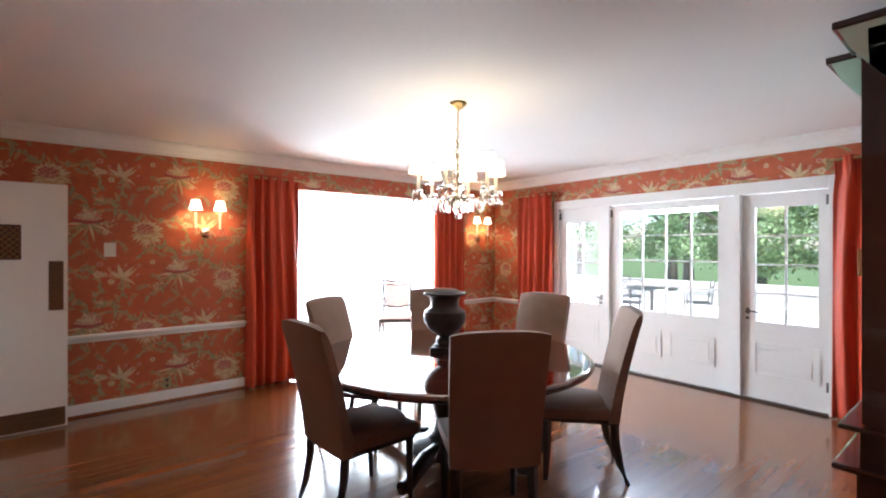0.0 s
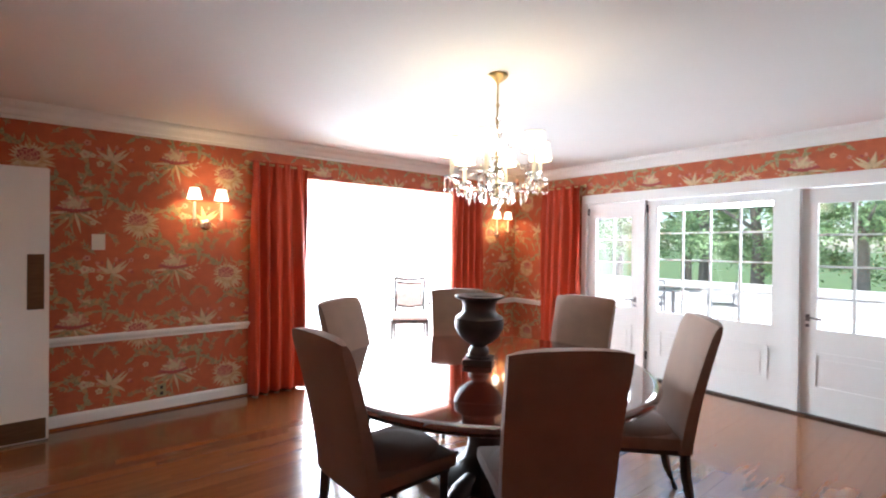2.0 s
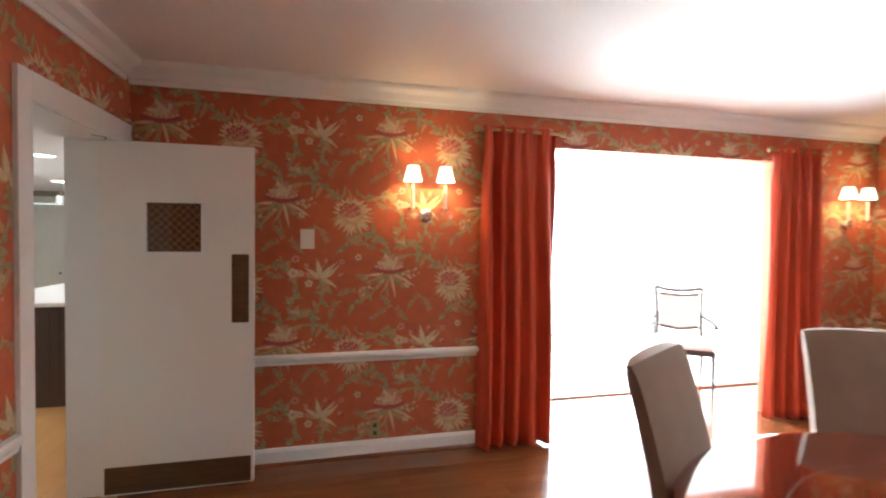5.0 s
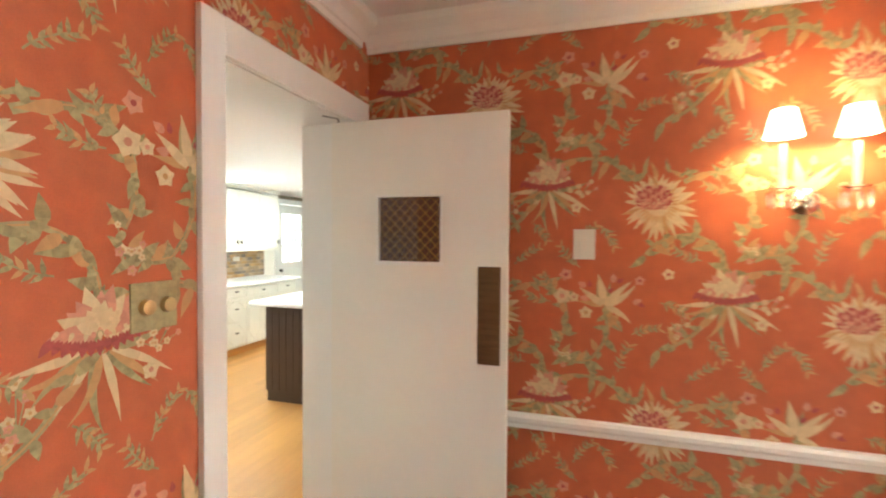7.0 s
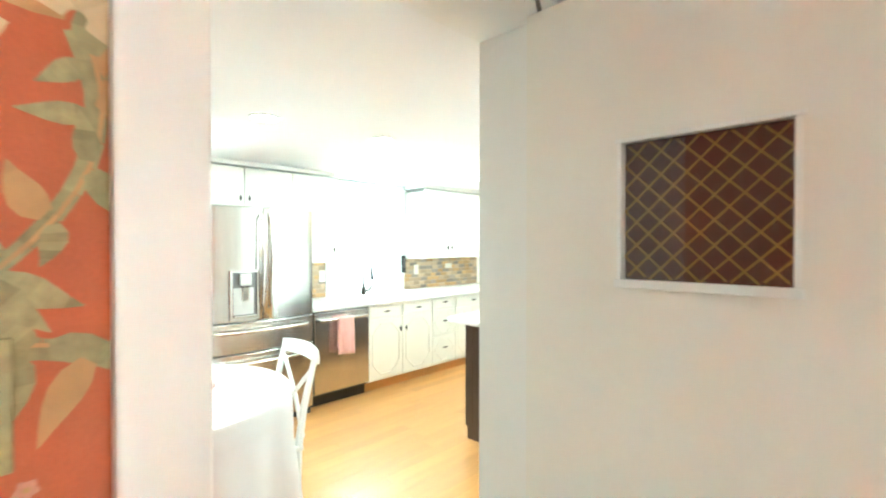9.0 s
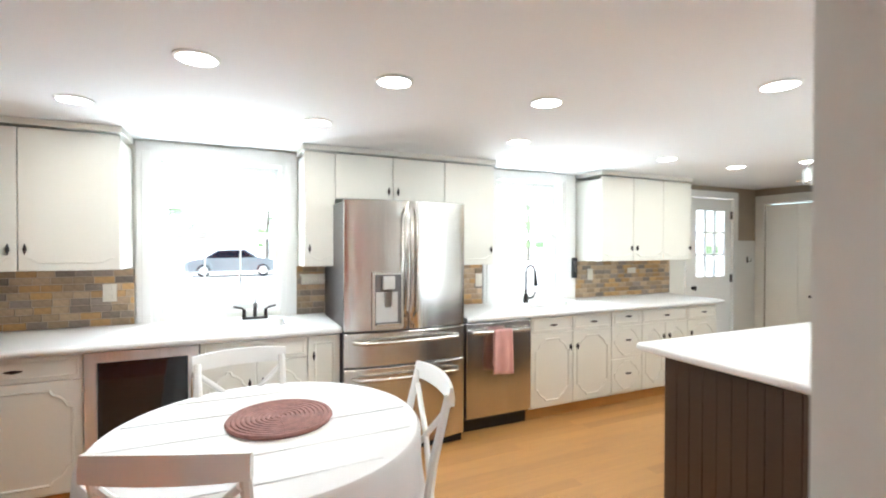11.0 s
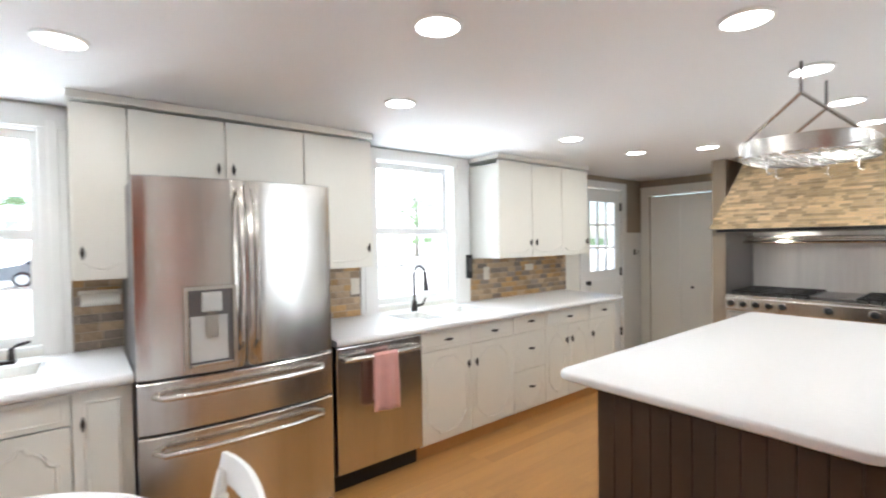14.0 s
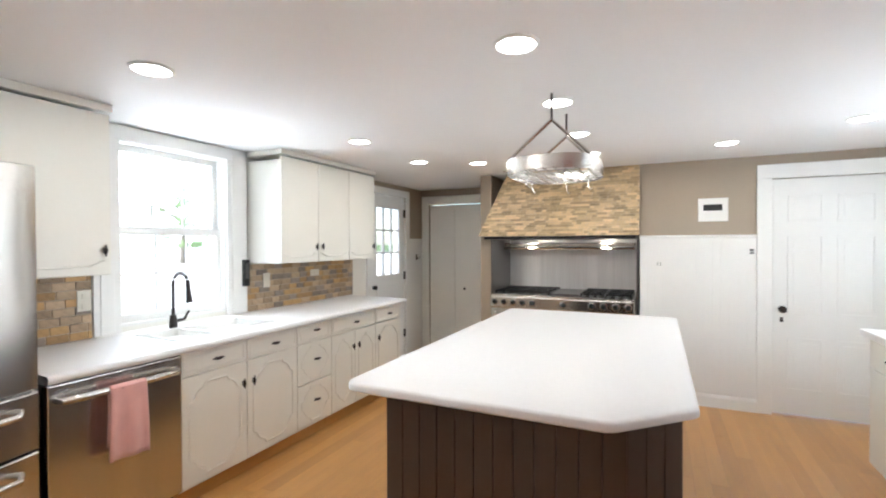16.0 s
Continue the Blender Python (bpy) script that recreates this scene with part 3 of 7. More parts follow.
def curtain(label, along, c, u0, u1, folds, seed, z1=2.31):
    """Hanging panel with a gathered heading and floor-length pleats, plus its short rod and finials."""
    rnd = random.Random(seed)
    C = thing("curtain", label, "curtain", ((u0 + u1) / 2, c, 0) if along == "x" else (c, (u0 + u1) / 2, 0), "terracotta curtains")
    off = -1
    nu, nz = folds * 14, 26
    ph = [rnd.uniform(0, 6.28) for _ in range(6)]

    def pt(i, j):
        s, h = i / nu, j / nz
        z = 0.012 + (z1 - 0.012) * h
        wob = 0.012 * math.sin(9 * s + ph[0] + 2.2 * h) + 0.008 * math.sin(23 * s + ph[1])
        amp = (0.068 - 0.030 * h ** 3) * (0.75 + 0.35 * math.sin(5 * s + ph[2]))
        d = 0.075 + amp * math.sin(2 * math.pi * folds * (s + 0.025 * math.sin(4 * h + ph[3])) + 0.9 * math.sin(7 * s + ph[4])) + wob * (1 - 0.5 * h)
        pinch = 1 - 0.05 * math.exp(-((h - 0.93) / 0.05) ** 2) + 0.05 * (1 - h)
        u = (u0 + u1) / 2 + (u1 - u0) * (s - 0.5) * pinch
        if h > 0.955:
            d += 0.010 * math.sin(2 * math.pi * folds * 2.6 * s)
        return (u, c + off * d, z) if along == "x" else (c + off * d, u, z)

    bm = bmesh.new()
    g = [[bm.verts.new(pt(i, j)) for j in range(nz + 1)] for i in range(nu + 1)]
    for i in range(nu):
        for j in range(nz):
            bm.faces.new((g[i][j], g[i + 1][j], g[i + 1][j + 1], g[i][j + 1]))
    ob = part("panel", bm, DRAPE, C, smooth=True)
    so = ob.modifiers.new("thick", "SOLIDIFY")
    so.thickness = 0.004
    P = (lambda u, d, z: (u, c - d, z)) if along == "x" else (lambda u, d, z: (c - d, u, z))
    part("rod", T([P(u0 - 0.03, 0.075, z1 - 0.026), P(u1 + 0.03, 0.075, z1 - 0.026)], 0.012, 12), BRASS, C, "aged brass rod", True)
    for u, s in ((u0 - 0.03, -1), (u1 + 0.03, 1)):
        bm = bmesh.new()
        bmesh.ops.create_uvsphere(bm, u_segments=14, v_segments=9, radius=0.024, matrix=pose(*P(u + s * 0.018, 0.075, z1 - 0.026)))
        part("finial", bm, BRASS, C, "round brass finial", True)
        part("bracket", T([P(u + (-s) * 0.04, 0.075, z1 - 0.026), P(u + (-s) * 0.04, 0.0, z1 - 0.026)], 0.007), BRASS, C)


curtain("floor-length terracotta silk curtain on brass rod", "x", 7.0, 2.23, 2.80, 5, 3)
curtain("floor-length terracotta silk curtain on brass rod", "x", 7.0, 4.79, 5.32, 5, 5)
curtain("floor-length terracotta silk curtain on brass rod", "y", EX, 5.78, 6.42, 5, 8)
curtain("floor-length terracotta silk curtain on brass rod", "y", EX, 2.18, 2.76, 5, 11)


def dining_chair():
    C = thing("dining_chair", "upholstered taupe suede dining chair with dark sabre legs", "chair", (0, 0, 0), "chairs round the dining table")
    # the chair faces +x; the back stands at x = 0
    nz, ny = 20, 10
    bm = bmesh.new()

    def prof(h):
        return 0.055 - 0.145 * h ** 1.4

    front, back = [], []
    for j in range(nz + 1):
        h = j / nz
        z = 0.395 + 0.70 * h
        half = 0.235 + 0.012 * h
        t = 0.085 - 0.022 * h
        round_top = 0.012 * max(0, (h - 0.9) / 0.1) ** 2
        rowf, rowb = [], []
        for i in range(ny + 1):
            s = -1 + 2 * i / ny
            bow = 0.012 * (1 - s * s)
            edge = 0.011 * abs(s) ** 8
            zz = z - 0.010 * abs(s) ** 6 * h ** 12 + 0.010 * (1 - s * s) * h ** 8
            rowf.append(bm.verts.new((prof(h) + t + bow - edge - round_top, s * half, zz)))
            rowb.append(bm.verts.new((prof(h) - bow * 0.6 + edge + round_top, s * half, zz)))
        front.append(rowf), back.append(rowb)
    for j in range(nz):
        for i in range(ny):
            bm.faces.new((front[j][i], front[j][i + 1], front[j + 1][i + 1], front[j + 1][i]))
            bm.faces.new((back[j][i + 1], back[j][i], back[j + 1][i], back[j + 1][i + 1]))
        for i in (0, ny):
            bm.faces.new((front[j][i], back[j][i], back[j + 1][i], front[j + 1][i]))
    for j in (0, nz):
        for i in range(ny):
            bm.faces.new((front[j][i], front[j][i + 1], back[j][i + 1], back[j][i]))
    part("backrest", bm, SUEDE, C, smooth=True)
    bm = bmesh.new()
    box(bm, 0.07, 0.57, -0.245, 0.245, 0.405, 0.478, 0.028)
    for v in bm.verts:
        v.co.y *= 0.90 + 0.22 * (v.co.x / 0.55) * 0.6
    part("seat", bm, SUEDE, C, smooth=True)
    bm = bmesh.new()
    lathe(bm, [(0.27, 0), (0.25, 0.018), (0.16, 0.032), (0.0001, 0.038)], 0.33, 0, 28, 0.468, 0.86)
    part("seat_crown", bm, SUEDE, C, smooth=True)
    part("seat_frame", B(0.07, 0.55, -0.220, 0.220, 0.380, 0.407, bevel=0.006), DARKW, C, "dark espresso wooden frame")
    for y in (-0.20, 0.20):
        bm = bmesh.new()
        tube(bm, [(0.095, y, 0.40), (0.088, y, 0.27), (0.062, y * 1.01, 0.13), (0.012, y * 1.02, 0.0)], [0.029, 0.027, 0.023, 0.017], 4)
        part("leg", bm, DARKW, C, "dark sabre leg")
        bm = bmesh.new()
        tube(bm, [(0.515, y * 1.06, 0.395), (0.515, y * 1.06, 0.2), (0.525, y * 1.06, 0.0)], [0.028, 0.024, 0.015], 4)
        part("leg", bm, DARKW, C, "dark tapered leg")
    return C


chair = dining_chair()
TC = (2.88, 4.30)
spots = ((1.80, 4.19, 3), (2.41, 3.36, 57), (3.68, 3.43, 132), (4.05, 4.42, 188), (3.60, 5.40, 240), (2.42, 5.27, 301))
for k, (x, y, a) in enumerate(spots):
    m = pose(x, y, 0, 0, 0, a)
    if k == 0:
        chair.matrix_basis = m
    else:
        copy_thing(chair, m)


def dining_table():
    t = thing("dining_table", "round polished mahogany pedestal dining table", "table", (*TC, 0))
    bm = bmesh.new()
    lathe(bm, [(0.80, 0.705), (0.965, 0.712), (0.98, 0.722), (0.985, 0.738), (0.978, 0.750), (0.968, 0.755), (0.958, 0.757), (0.95, 0.7575), (0.94, 0.7575), (0.0001, 0.7576)], *TC, 96)
    part("tabletop", bm, MAHOG, t, "glossy mahogany top", True)
    part("inlay", T([(TC[0] + 0.70 * math.cos(2 * math.pi * k / 96), TC[1] + 0.70 * math.sin(2 * math.pi * k / 96), 0.7565) for k in range(97)], 0.0022, 6), DARKW, t, "thin dark inlaid ring")
    bm = bmesh.new()
    lathe(bm, [(0.66, 0.665), (0.68, 0.67), (0.68, 0.705), (0.60, 0.708)], *TC, 64)
    part("apron", bm, DARKW, t, "dark apron under the top", True)
    bm = bmesh.new()
    lathe(bm, [(0.30, 0.10), (0.31, 0.125), (0.27, 0.15), (0.17, 0.17), (0.12, 0.21), (0.10, 0.30), (0.13, 0.40), (0.145, 0.47), (0.11, 0.55), (0.12, 0.59), (0.26, 0.665)], *TC, 32)
    part("pedestal", bm, DARKW, t, "turned dark pedestal", True)
    for k in range(4):
        a = radians(22 + 90 * k)
        bm = bmesh.new()
        tube(bm, [(TC[0] + r * math.cos(a), TC[1] + r * math.sin(a), z) for r, z in ((0.20, 0.12), (0.34, 0.125), (0.46, 0.085), (0.54, 0.055), (0.60, 0.06), (0.63, 0.09))], [0.06, 0.055, 0.048, 0.045, 0.042, 0.022], 10)
        part("foot", bm, DARKW, t, "scrolled dark foot", True)


dining_table()

urn = thing("urn", "dark bronzed cast iron urn on square foot", "urn", (2.89, 4.37, 0.758))
bm = bmesh.new()
box(bm, 2.80, 2.98, 4.28, 4.46, 0.758, 0.795, 0.006, None)
bmesh.ops.transform(bm, matrix=Matrix.Translation((2.89, 4.37, 0)) @ pose(0, 0, 0, 0, 0, 40) @ Matrix.Translation((-2.89, -4.37, 0)), verts=bm.verts[:])
part("foot", bm, IRON, urn)
bm = bmesh.new()
lathe(bm, [(0.078, 0.795), (0.08, 0.805), (0.062, 0.815), (0.066, 0.835), (0.058, 0.855), (0.045, 0.866), (0.05, 0.876), (0.085, 0.895), (0.125, 0.93), (0.150, 0.975), (0.156, 1.01), (0.150, 1.035), (0.152, 1.045), (0.140, 1.056), (0.112, 1.075), (0.102, 1.10), (0.104, 1.13), (0.112, 1.15), (0.135, 1.163), (0.155, 1.172), (0.158, 1.182), (0.145, 1.187), (0.115, 1.17), (0.095, 1.10), (0.06, 1.06)], 2.89, 4.37, 40)
part("bowl", bm, IRON, urn, smooth=True)


def chandelier():
    cx, cy = 2.93, 4.27
    c = thing("chandelier", "crystal chandelier with six lit shades and prisms", "chandelier", (cx, cy, CD))
    bm = bmesh.new()
    lathe(bm, [(0.060, CD), (0.064, CD - 0.008), (0.055, CD - 0.022), (0.032, CD - 0.040), (0.012, CD - 0.052), (0.008, CD - 0.06)][::-1], cx, cy, 28)
    part("canopy", bm, BRASS, c, "aged brass ceiling canopy", True)
    part("stem", T([(cx, cy, CD - 0.05), (cx, cy, 1.80)], 0.006, 8), BRASS, c, "slim brass stem")
    for z, r in ((2.36, 0.016), (2.27, 0.024), (2.19, 0.036), (2.12, 0.028), (2.05, 0.022), (1.98, 0.04), (1.92, 0.055), (1.84, 0.05)):
        bm = bmesh.new()
        lathe(bm, [(r * 0.3, -r), (r * 0.85, -r * 0.5), (r, 0), (r * 0.85, r * 0.5), (r * 0.3, r)], cx, cy, 10, z)
        part("crystal_knop", bm, CRYSTAL, c)
    bm = bmesh.new()
    lathe(bm, [(0.04, 1.83), (0.10, 1.85), (0.11, 1.862), (0.04, 1.87)], cx, cy, 24)
    part("bowl", bm, CRYSTAL, c, "cut crystal bowl", True)
    part("drop_stem", T([(cx, cy, 1.84), (cx, cy, 1.76)], 0.004), CRYSTAL, c)
    bm = bmesh.new()
    lathe(bm, [(0.003, -0.025), (0.020, -0.015), (0.029, 0), (0.020, 0.015), (0.004, 0.025)], cx, cy, 12, 1.735)
    part("ball_drop", bm, CRYSTAL, c, "faceted crystal ball")
    for k in range(6):
        a = 2 * math.pi * (k + 0.55) / 6
        d = Vector((math.cos(a), math.sin(a), 0))
        R = 0.285
        zb = 1.90
        o = Vector((cx, cy, 0))
        e = o + d * R
        part("arm", T([o + d * 0.03 + Vector((0, 0, 1.90)), o + d * 0.12 + Vector((0, 0, 1.84)), o + d * (R - 0.06) + Vector((0, 0, 1.85)), e + Vector((0, 0, zb))], 0.009, 8), CRYSTAL, c, smooth=True)
        bm = bmesh.new()
        lathe(bm, [(0.012, 0), (0.045, 0.008), (0.048, 0.015), (0.014, 0.022)], e.x, e.y, 14, zb)
        part("bobeche", bm, CRYSTAL, c, "crystal drip dish")
        bm = bmesh.new()
        lathe(bm, [(0.012, 0), (0.013, 0.03), (0.011, 0.05), (0.011, 0.13)], e.x, e.y, 10, zb + 0.02)
        part("candle_sleeve", bm, CANDLE, c)
        bm = bmesh.new()
        n = 24
        for z, r in ((0, 0.072), (0.112, 0.052)):
            for i in range(n):
                bm.verts.new((e.x + r * math.cos(2 * math.pi * i / n), e.y + r * math.sin(2 * math.pi * i / n), zb + 0.135 + z))
        bm.verts.ensure_lookup_table()
        for i in range(n):
            bm.faces.new((bm.verts[i], bm.verts[(i + 1) % n], bm.verts[n + (i + 1) % n], bm.verts[n + i]))
        shade = part("shade", bm, SHADE, c, "lit cream silk shade", True)
        for z, r in ((0, 0.0735), (0.112, 0.0535)):
            part("shade_trim", T([(e.x + r * math.cos(2 * math.pi * i / 24), e.y + r * math.sin(2 * math.pi * i / 24), zb + 0.135 + z) for i in range(25)], 0.003, 4), BROWNP, shade, "thin brown trim")
        for i in range(6):
            b = 2 * math.pi * i / 6
            bm = bmesh.new()
            lathe(bm, [(0.002, 0), (0.009, -0.014), (0.008, -0.07), (0.001, -0.085)], e.x + 0.044 * math.cos(b), e.y + 0.044 * math.sin(b), 6, zb + 0.005)
            part("prism", bm, CRYSTAL, c)
    for i in range(12):
        b = 2 * math.pi * i / 12
        bm = bmesh.new()
        lathe(bm, [(0.002, 0), (0.009, -0.014), (0.008, -0.085), (0.001, -0.10)], cx + 0.105 * math.cos(b), cy + 0.105 * math.sin(b), 6, 1.855)
        part("prism", bm, CRYSTAL, c)
    for k in range(6):
        a = 2 * math.pi * (k + 0.55) / 6
        bm = bmesh.new()
        for i in range(9):
            s = (i + 0.5) / 9
            rr, zz = 0.03 + 0.22 * s, 2.26 - 0.30 * s - 0.10 * math.sin(math.pi * s)
            lathe(bm, [(0.002, -0.010), (0.009, 0), (0.002, 0.010)], cx + rr * math.cos(a), cy + rr * math.sin(a), 6, zz)
        tagged(part("bead_chain", bm, CRYSTAL, c, "swag of crystal beads"), kind="stuff")
        for i in range(3):
            b = a + (i - 1) * 0.3
            bm = bmesh.new()
            lathe(bm, [(0.001, -0.05), (0.010, -0.02), (0.012, 0), (0.008, 0.02), (0.002, 0.03)], cx + 0.19 * math.cos(b), cy + 0.19 * math.sin(b), 7, 1.84 - 0.02 * i)
            part("pendalogue", bm, CRYSTAL, c, "hanging crystal drop")
    for k in range(4):
        a = math.pi * (k + 0.5) / 2
        bulb("chandelier_bulb", (cx + 0.27 * math.cos(a), cy + 0.27 * math.sin(a), 2.14), 0.9, (1, 0.74, 0.44), 0.05)


chandelier()


def hutch():
    x0, x1, y0, y1 = 3.42, 5.3, 1.72, 2.16
    h = thing("china_hutch", "tall dark mahogany china hutch with glazed top", "hutch", ((x0 + x1) / 2, (y0 + y1) / 2, 0))
    part("lower_cabinet", B(x0, x1, y0, y1 + 0.04, 0.08, 0.53, bevel=0.006), HUTCH, h)
    part("plinth", B(x0 - 0.02, x1 + 0.02, y0, y1 + 0.06, 0.0, 0.08, bevel=0.01), HUTCH, h)
    part("lower_ledge", B(x0 - 0.03, x1 + 0.03, y0, y1 + 0.12, 0.53, 0.56, bevel=0.012), HUTCH, h)
    part("drawer_tier", B(x0 + 0.01, x1 - 0.01, y0, y1 + 0.03, 0.56, 0.71, bevel=0.004), HUTCH, h)
    part("upper_ledge", B(x0 - 0.02, x1 + 0.02, y0, y1 + 0.10, 0.71, 0.735, bevel=0.010), HUTCH, h)
    bm = bmesh.new()
    box(bm, x0, x0 + 0.03, y0, y1, 0.735, 2.360, 0.003), box(bm, x1 - 0.03, x1, y0, y1, 0.735, 2.360, 0.003)
    box(bm, x0 + 0.03, x1 - 0.03, y0, y0 + 0.02, 0.735, 2.360), box(bm, x0 + 0.03, x1 - 0.03, y0 + 0.02, y1, 2.330, 2.360)
    part("upper_case", bm, HUTCH, h)
    for z in (1.15, 1.55):
        part("shelf", B(x0 + 0.03, x1 - 0.03, y0 + 0.02, y1 - 0.03, z, z + 0.02), HUTCH, h)
    w = (x1 - x0) / 3
    for k in range(3):
        a, b = x0 + k * w, x0 + (k + 1) * w
        bm = bmesh.new()
        wall_boxes(bm, "y", y1, y1 + 0.022, a + 0.004, b - 0.004, 0.745, 2.330, [(a + 0.06, b - 0.06, 0.81, 2.260)])
        d = part("door", bm, HUTCH, h)
        part("pane", B(a + 0.055, b - 0.055, y1 + 0.008, y1 + 0.012, 0.805, 2.265), PANE, d)
        part("handle", B(a + 0.03, a + 0.042, y1 + 0.022, y1 + 0.040, 1.38, 1.50, bevel=0.003), BRASS, d, "small brass pull")
    for xa, xb, yf in ((x0, x0 + 0.42, y1 - 0.09), (x0 + 0.46, x1, y1 + 0.022)):
        bm = bmesh.new()
        sweep(bm, [(0, 2.20), (0.03, 2.215), (0.09, 2.29), (0.15, 2.38), (0.19, 2.47), (0, 2.47)], (xa, yf), (xb, yf), (0, 1))
        # Opaque, glossy pale green cove under the dark slab.
        part("cornice_cove", bm, GREENG, h, "pale green glossy cornice cove")
        part("cornice_slab", B(xa - 0.01, xb, yf - 0.02, yf + 0.21, 2.471, 2.505, bevel=0.006), HUTCH, h, "dark cornice slab")
    part("top", B(x0, x1, y0, y1, 2.361, 2.44), HUTCH, h)


hutch()


def fauteuil(m):
    f = thing("armchair", "pale cane-backed fruitwood armchair on the sun porch", "armchair", (0, 0, 0))
    for y in (-0.25, 0.25):
        part("leg", T([(0.24, y, 0.42), (0.26, y, 0.30), (0.24, y, 0.0)], [0.022, 0.020, 0.013], 8), FRUITW, f)
        part("leg", T([(-0.22, y * 0.9, 0.42), (-0.24, y * 0.9, 0.2), (-0.29, y * 0.9, 0.0)], [0.02, 0.018, 0.013], 8), FRUITW, f)
        part("back_post", T([(-0.22, y * 0.88, 0.42), (-0.25, y * 0.85, 0.70), (-0.31, y * 0.92, 1.0)], [0.024, 0.021, 0.019], 8), FRUITW, f)
        part("armrest", T([(-0.26, y * 0.9, 0.70), (-0.05, y * 1.12, 0.68), (0.12, y * 1.15, 0.67), (0.17, y * 1.15, 0.65)], [0.018, 0.021, 0.022, 0.018], 8), FRUITW, f)
        part("arm_post", T([(0.12, y * 1.14, 0.66), (0.08, y * 1.05, 0.55), (0.14, y, 0.44)], 0.013, 8), FRUITW, f)
    part("top_rail", T([(-0.31, -0.23, 1.0), (-0.315, -0.12, 0.975), (-0.315, 0, 0.965), (-0.315, 0.12, 0.975), (-0.31, 0.23, 1.0)], 0.020, 8), FRUITW, f)
    part("mid_rail", T([(-0.29, -0.20, 0.93), (-0.295, 0, 0.915), (-0.29, 0.20, 0.93)], 0.015, 8), FRUITW, f)
    part("low_rail", T([(-0.24, -0.19, 0.58), (-0.24, 0, 0.55), (-0.24, 0.19, 0.58)], 0.016, 8), FRUITW, f)
    bm = bmesh.new()
    box(bm, -0.006, 0.0, -0.19, 0.19, 0.0, 0.36)
    bmesh.ops.transform(bm, matrix=pose(-0.237, 0, 0.565, 0, -8, 0), verts=bm.verts[:])
    part("cane_back", bm, CANE, f, "woven cane panel")
    part("seat_frame", B(-0.25, 0.27, -0.27, 0.27, 0.38, 0.43, bevel=0.012), FRUITW, f)
    part("cushion", B(-0.23, 0.26, -0.255, 0.255, 0.432, 0.49, bevel=0.022), CLOTH, f, "white seat cushion")
    f.matrix_basis = m
    return f


fauteuil(pose(4.74, 7.86, 0, 0, 0, 236))

# ---------------------------------------------------------------- terrace and garden


def patio_chair(m):
    c = thing("patio_chair", "dark metal patio armchair on the terrace", "chair", (0, 0, 0), "patio furniture")
    part("seat", B(-0.24, 0.24, -0.24, 0.24, 0.41, 0.44, bevel=0.008), STEELD, c)
    for y in (-0.23, 0.23):
        part("side_frame", T([(0.24, y, 0), (0.24, y, 0.62), (-0.24, y, 0.64), (-0.24, y, 0)], 0.014, 6), STEELD, c)
        part("back_post", T([(-0.24, y, 0.42), (-0.30, y, 0.9)], 0.014, 6), STEELD, c)
    part("top_rail", T([(-0.30, -0.23, 0.9), (-0.31, 0, 0.93), (-0.30, 0.23, 0.9)], 0.014, 6), STEELD, c)
    for s in (-1, 1):
        part("cross_brace", T([(-0.25, -0.21 * s, 0.48), (-0.295, 0.21 * s, 0.88)], 0.009, 6), STEELD, c)
    c.matrix_basis = m
    return c


pc = patio_chair(pose(10.6, 7.2, -0.12, 0, 0, 200))
copy_thing(pc, pose(11.7, 6.2, -0.12, 0, 0, 120))
copy_thing(pc, pose(11.9, 7.9, -0.12, 0, 0, 250))
pt = thing("patio_table", "round dark metal patio table", "table", (11.4, 7.1, -0.12))
bm = bmesh.new()
lathe(bm, [(0.55, 0.56), (0.56, 0.575), (0.55, 0.59)], 11.4, 7.1, 32)
part("tabletop", bm, STEELD, pt, smooth=True)
part("pedestal", T([(11.4, 7.1, -0.12), (11.4, 7.1, 0.57)], 0.04, 10), STEELD, pt)
whole("garden_wall", B(15.0, 15.3, -8.0, 18.0, -0.3, 0.55, bevel=0.02), PAVE, "low pale garden wall beyond the terrace", "wall", "structure")


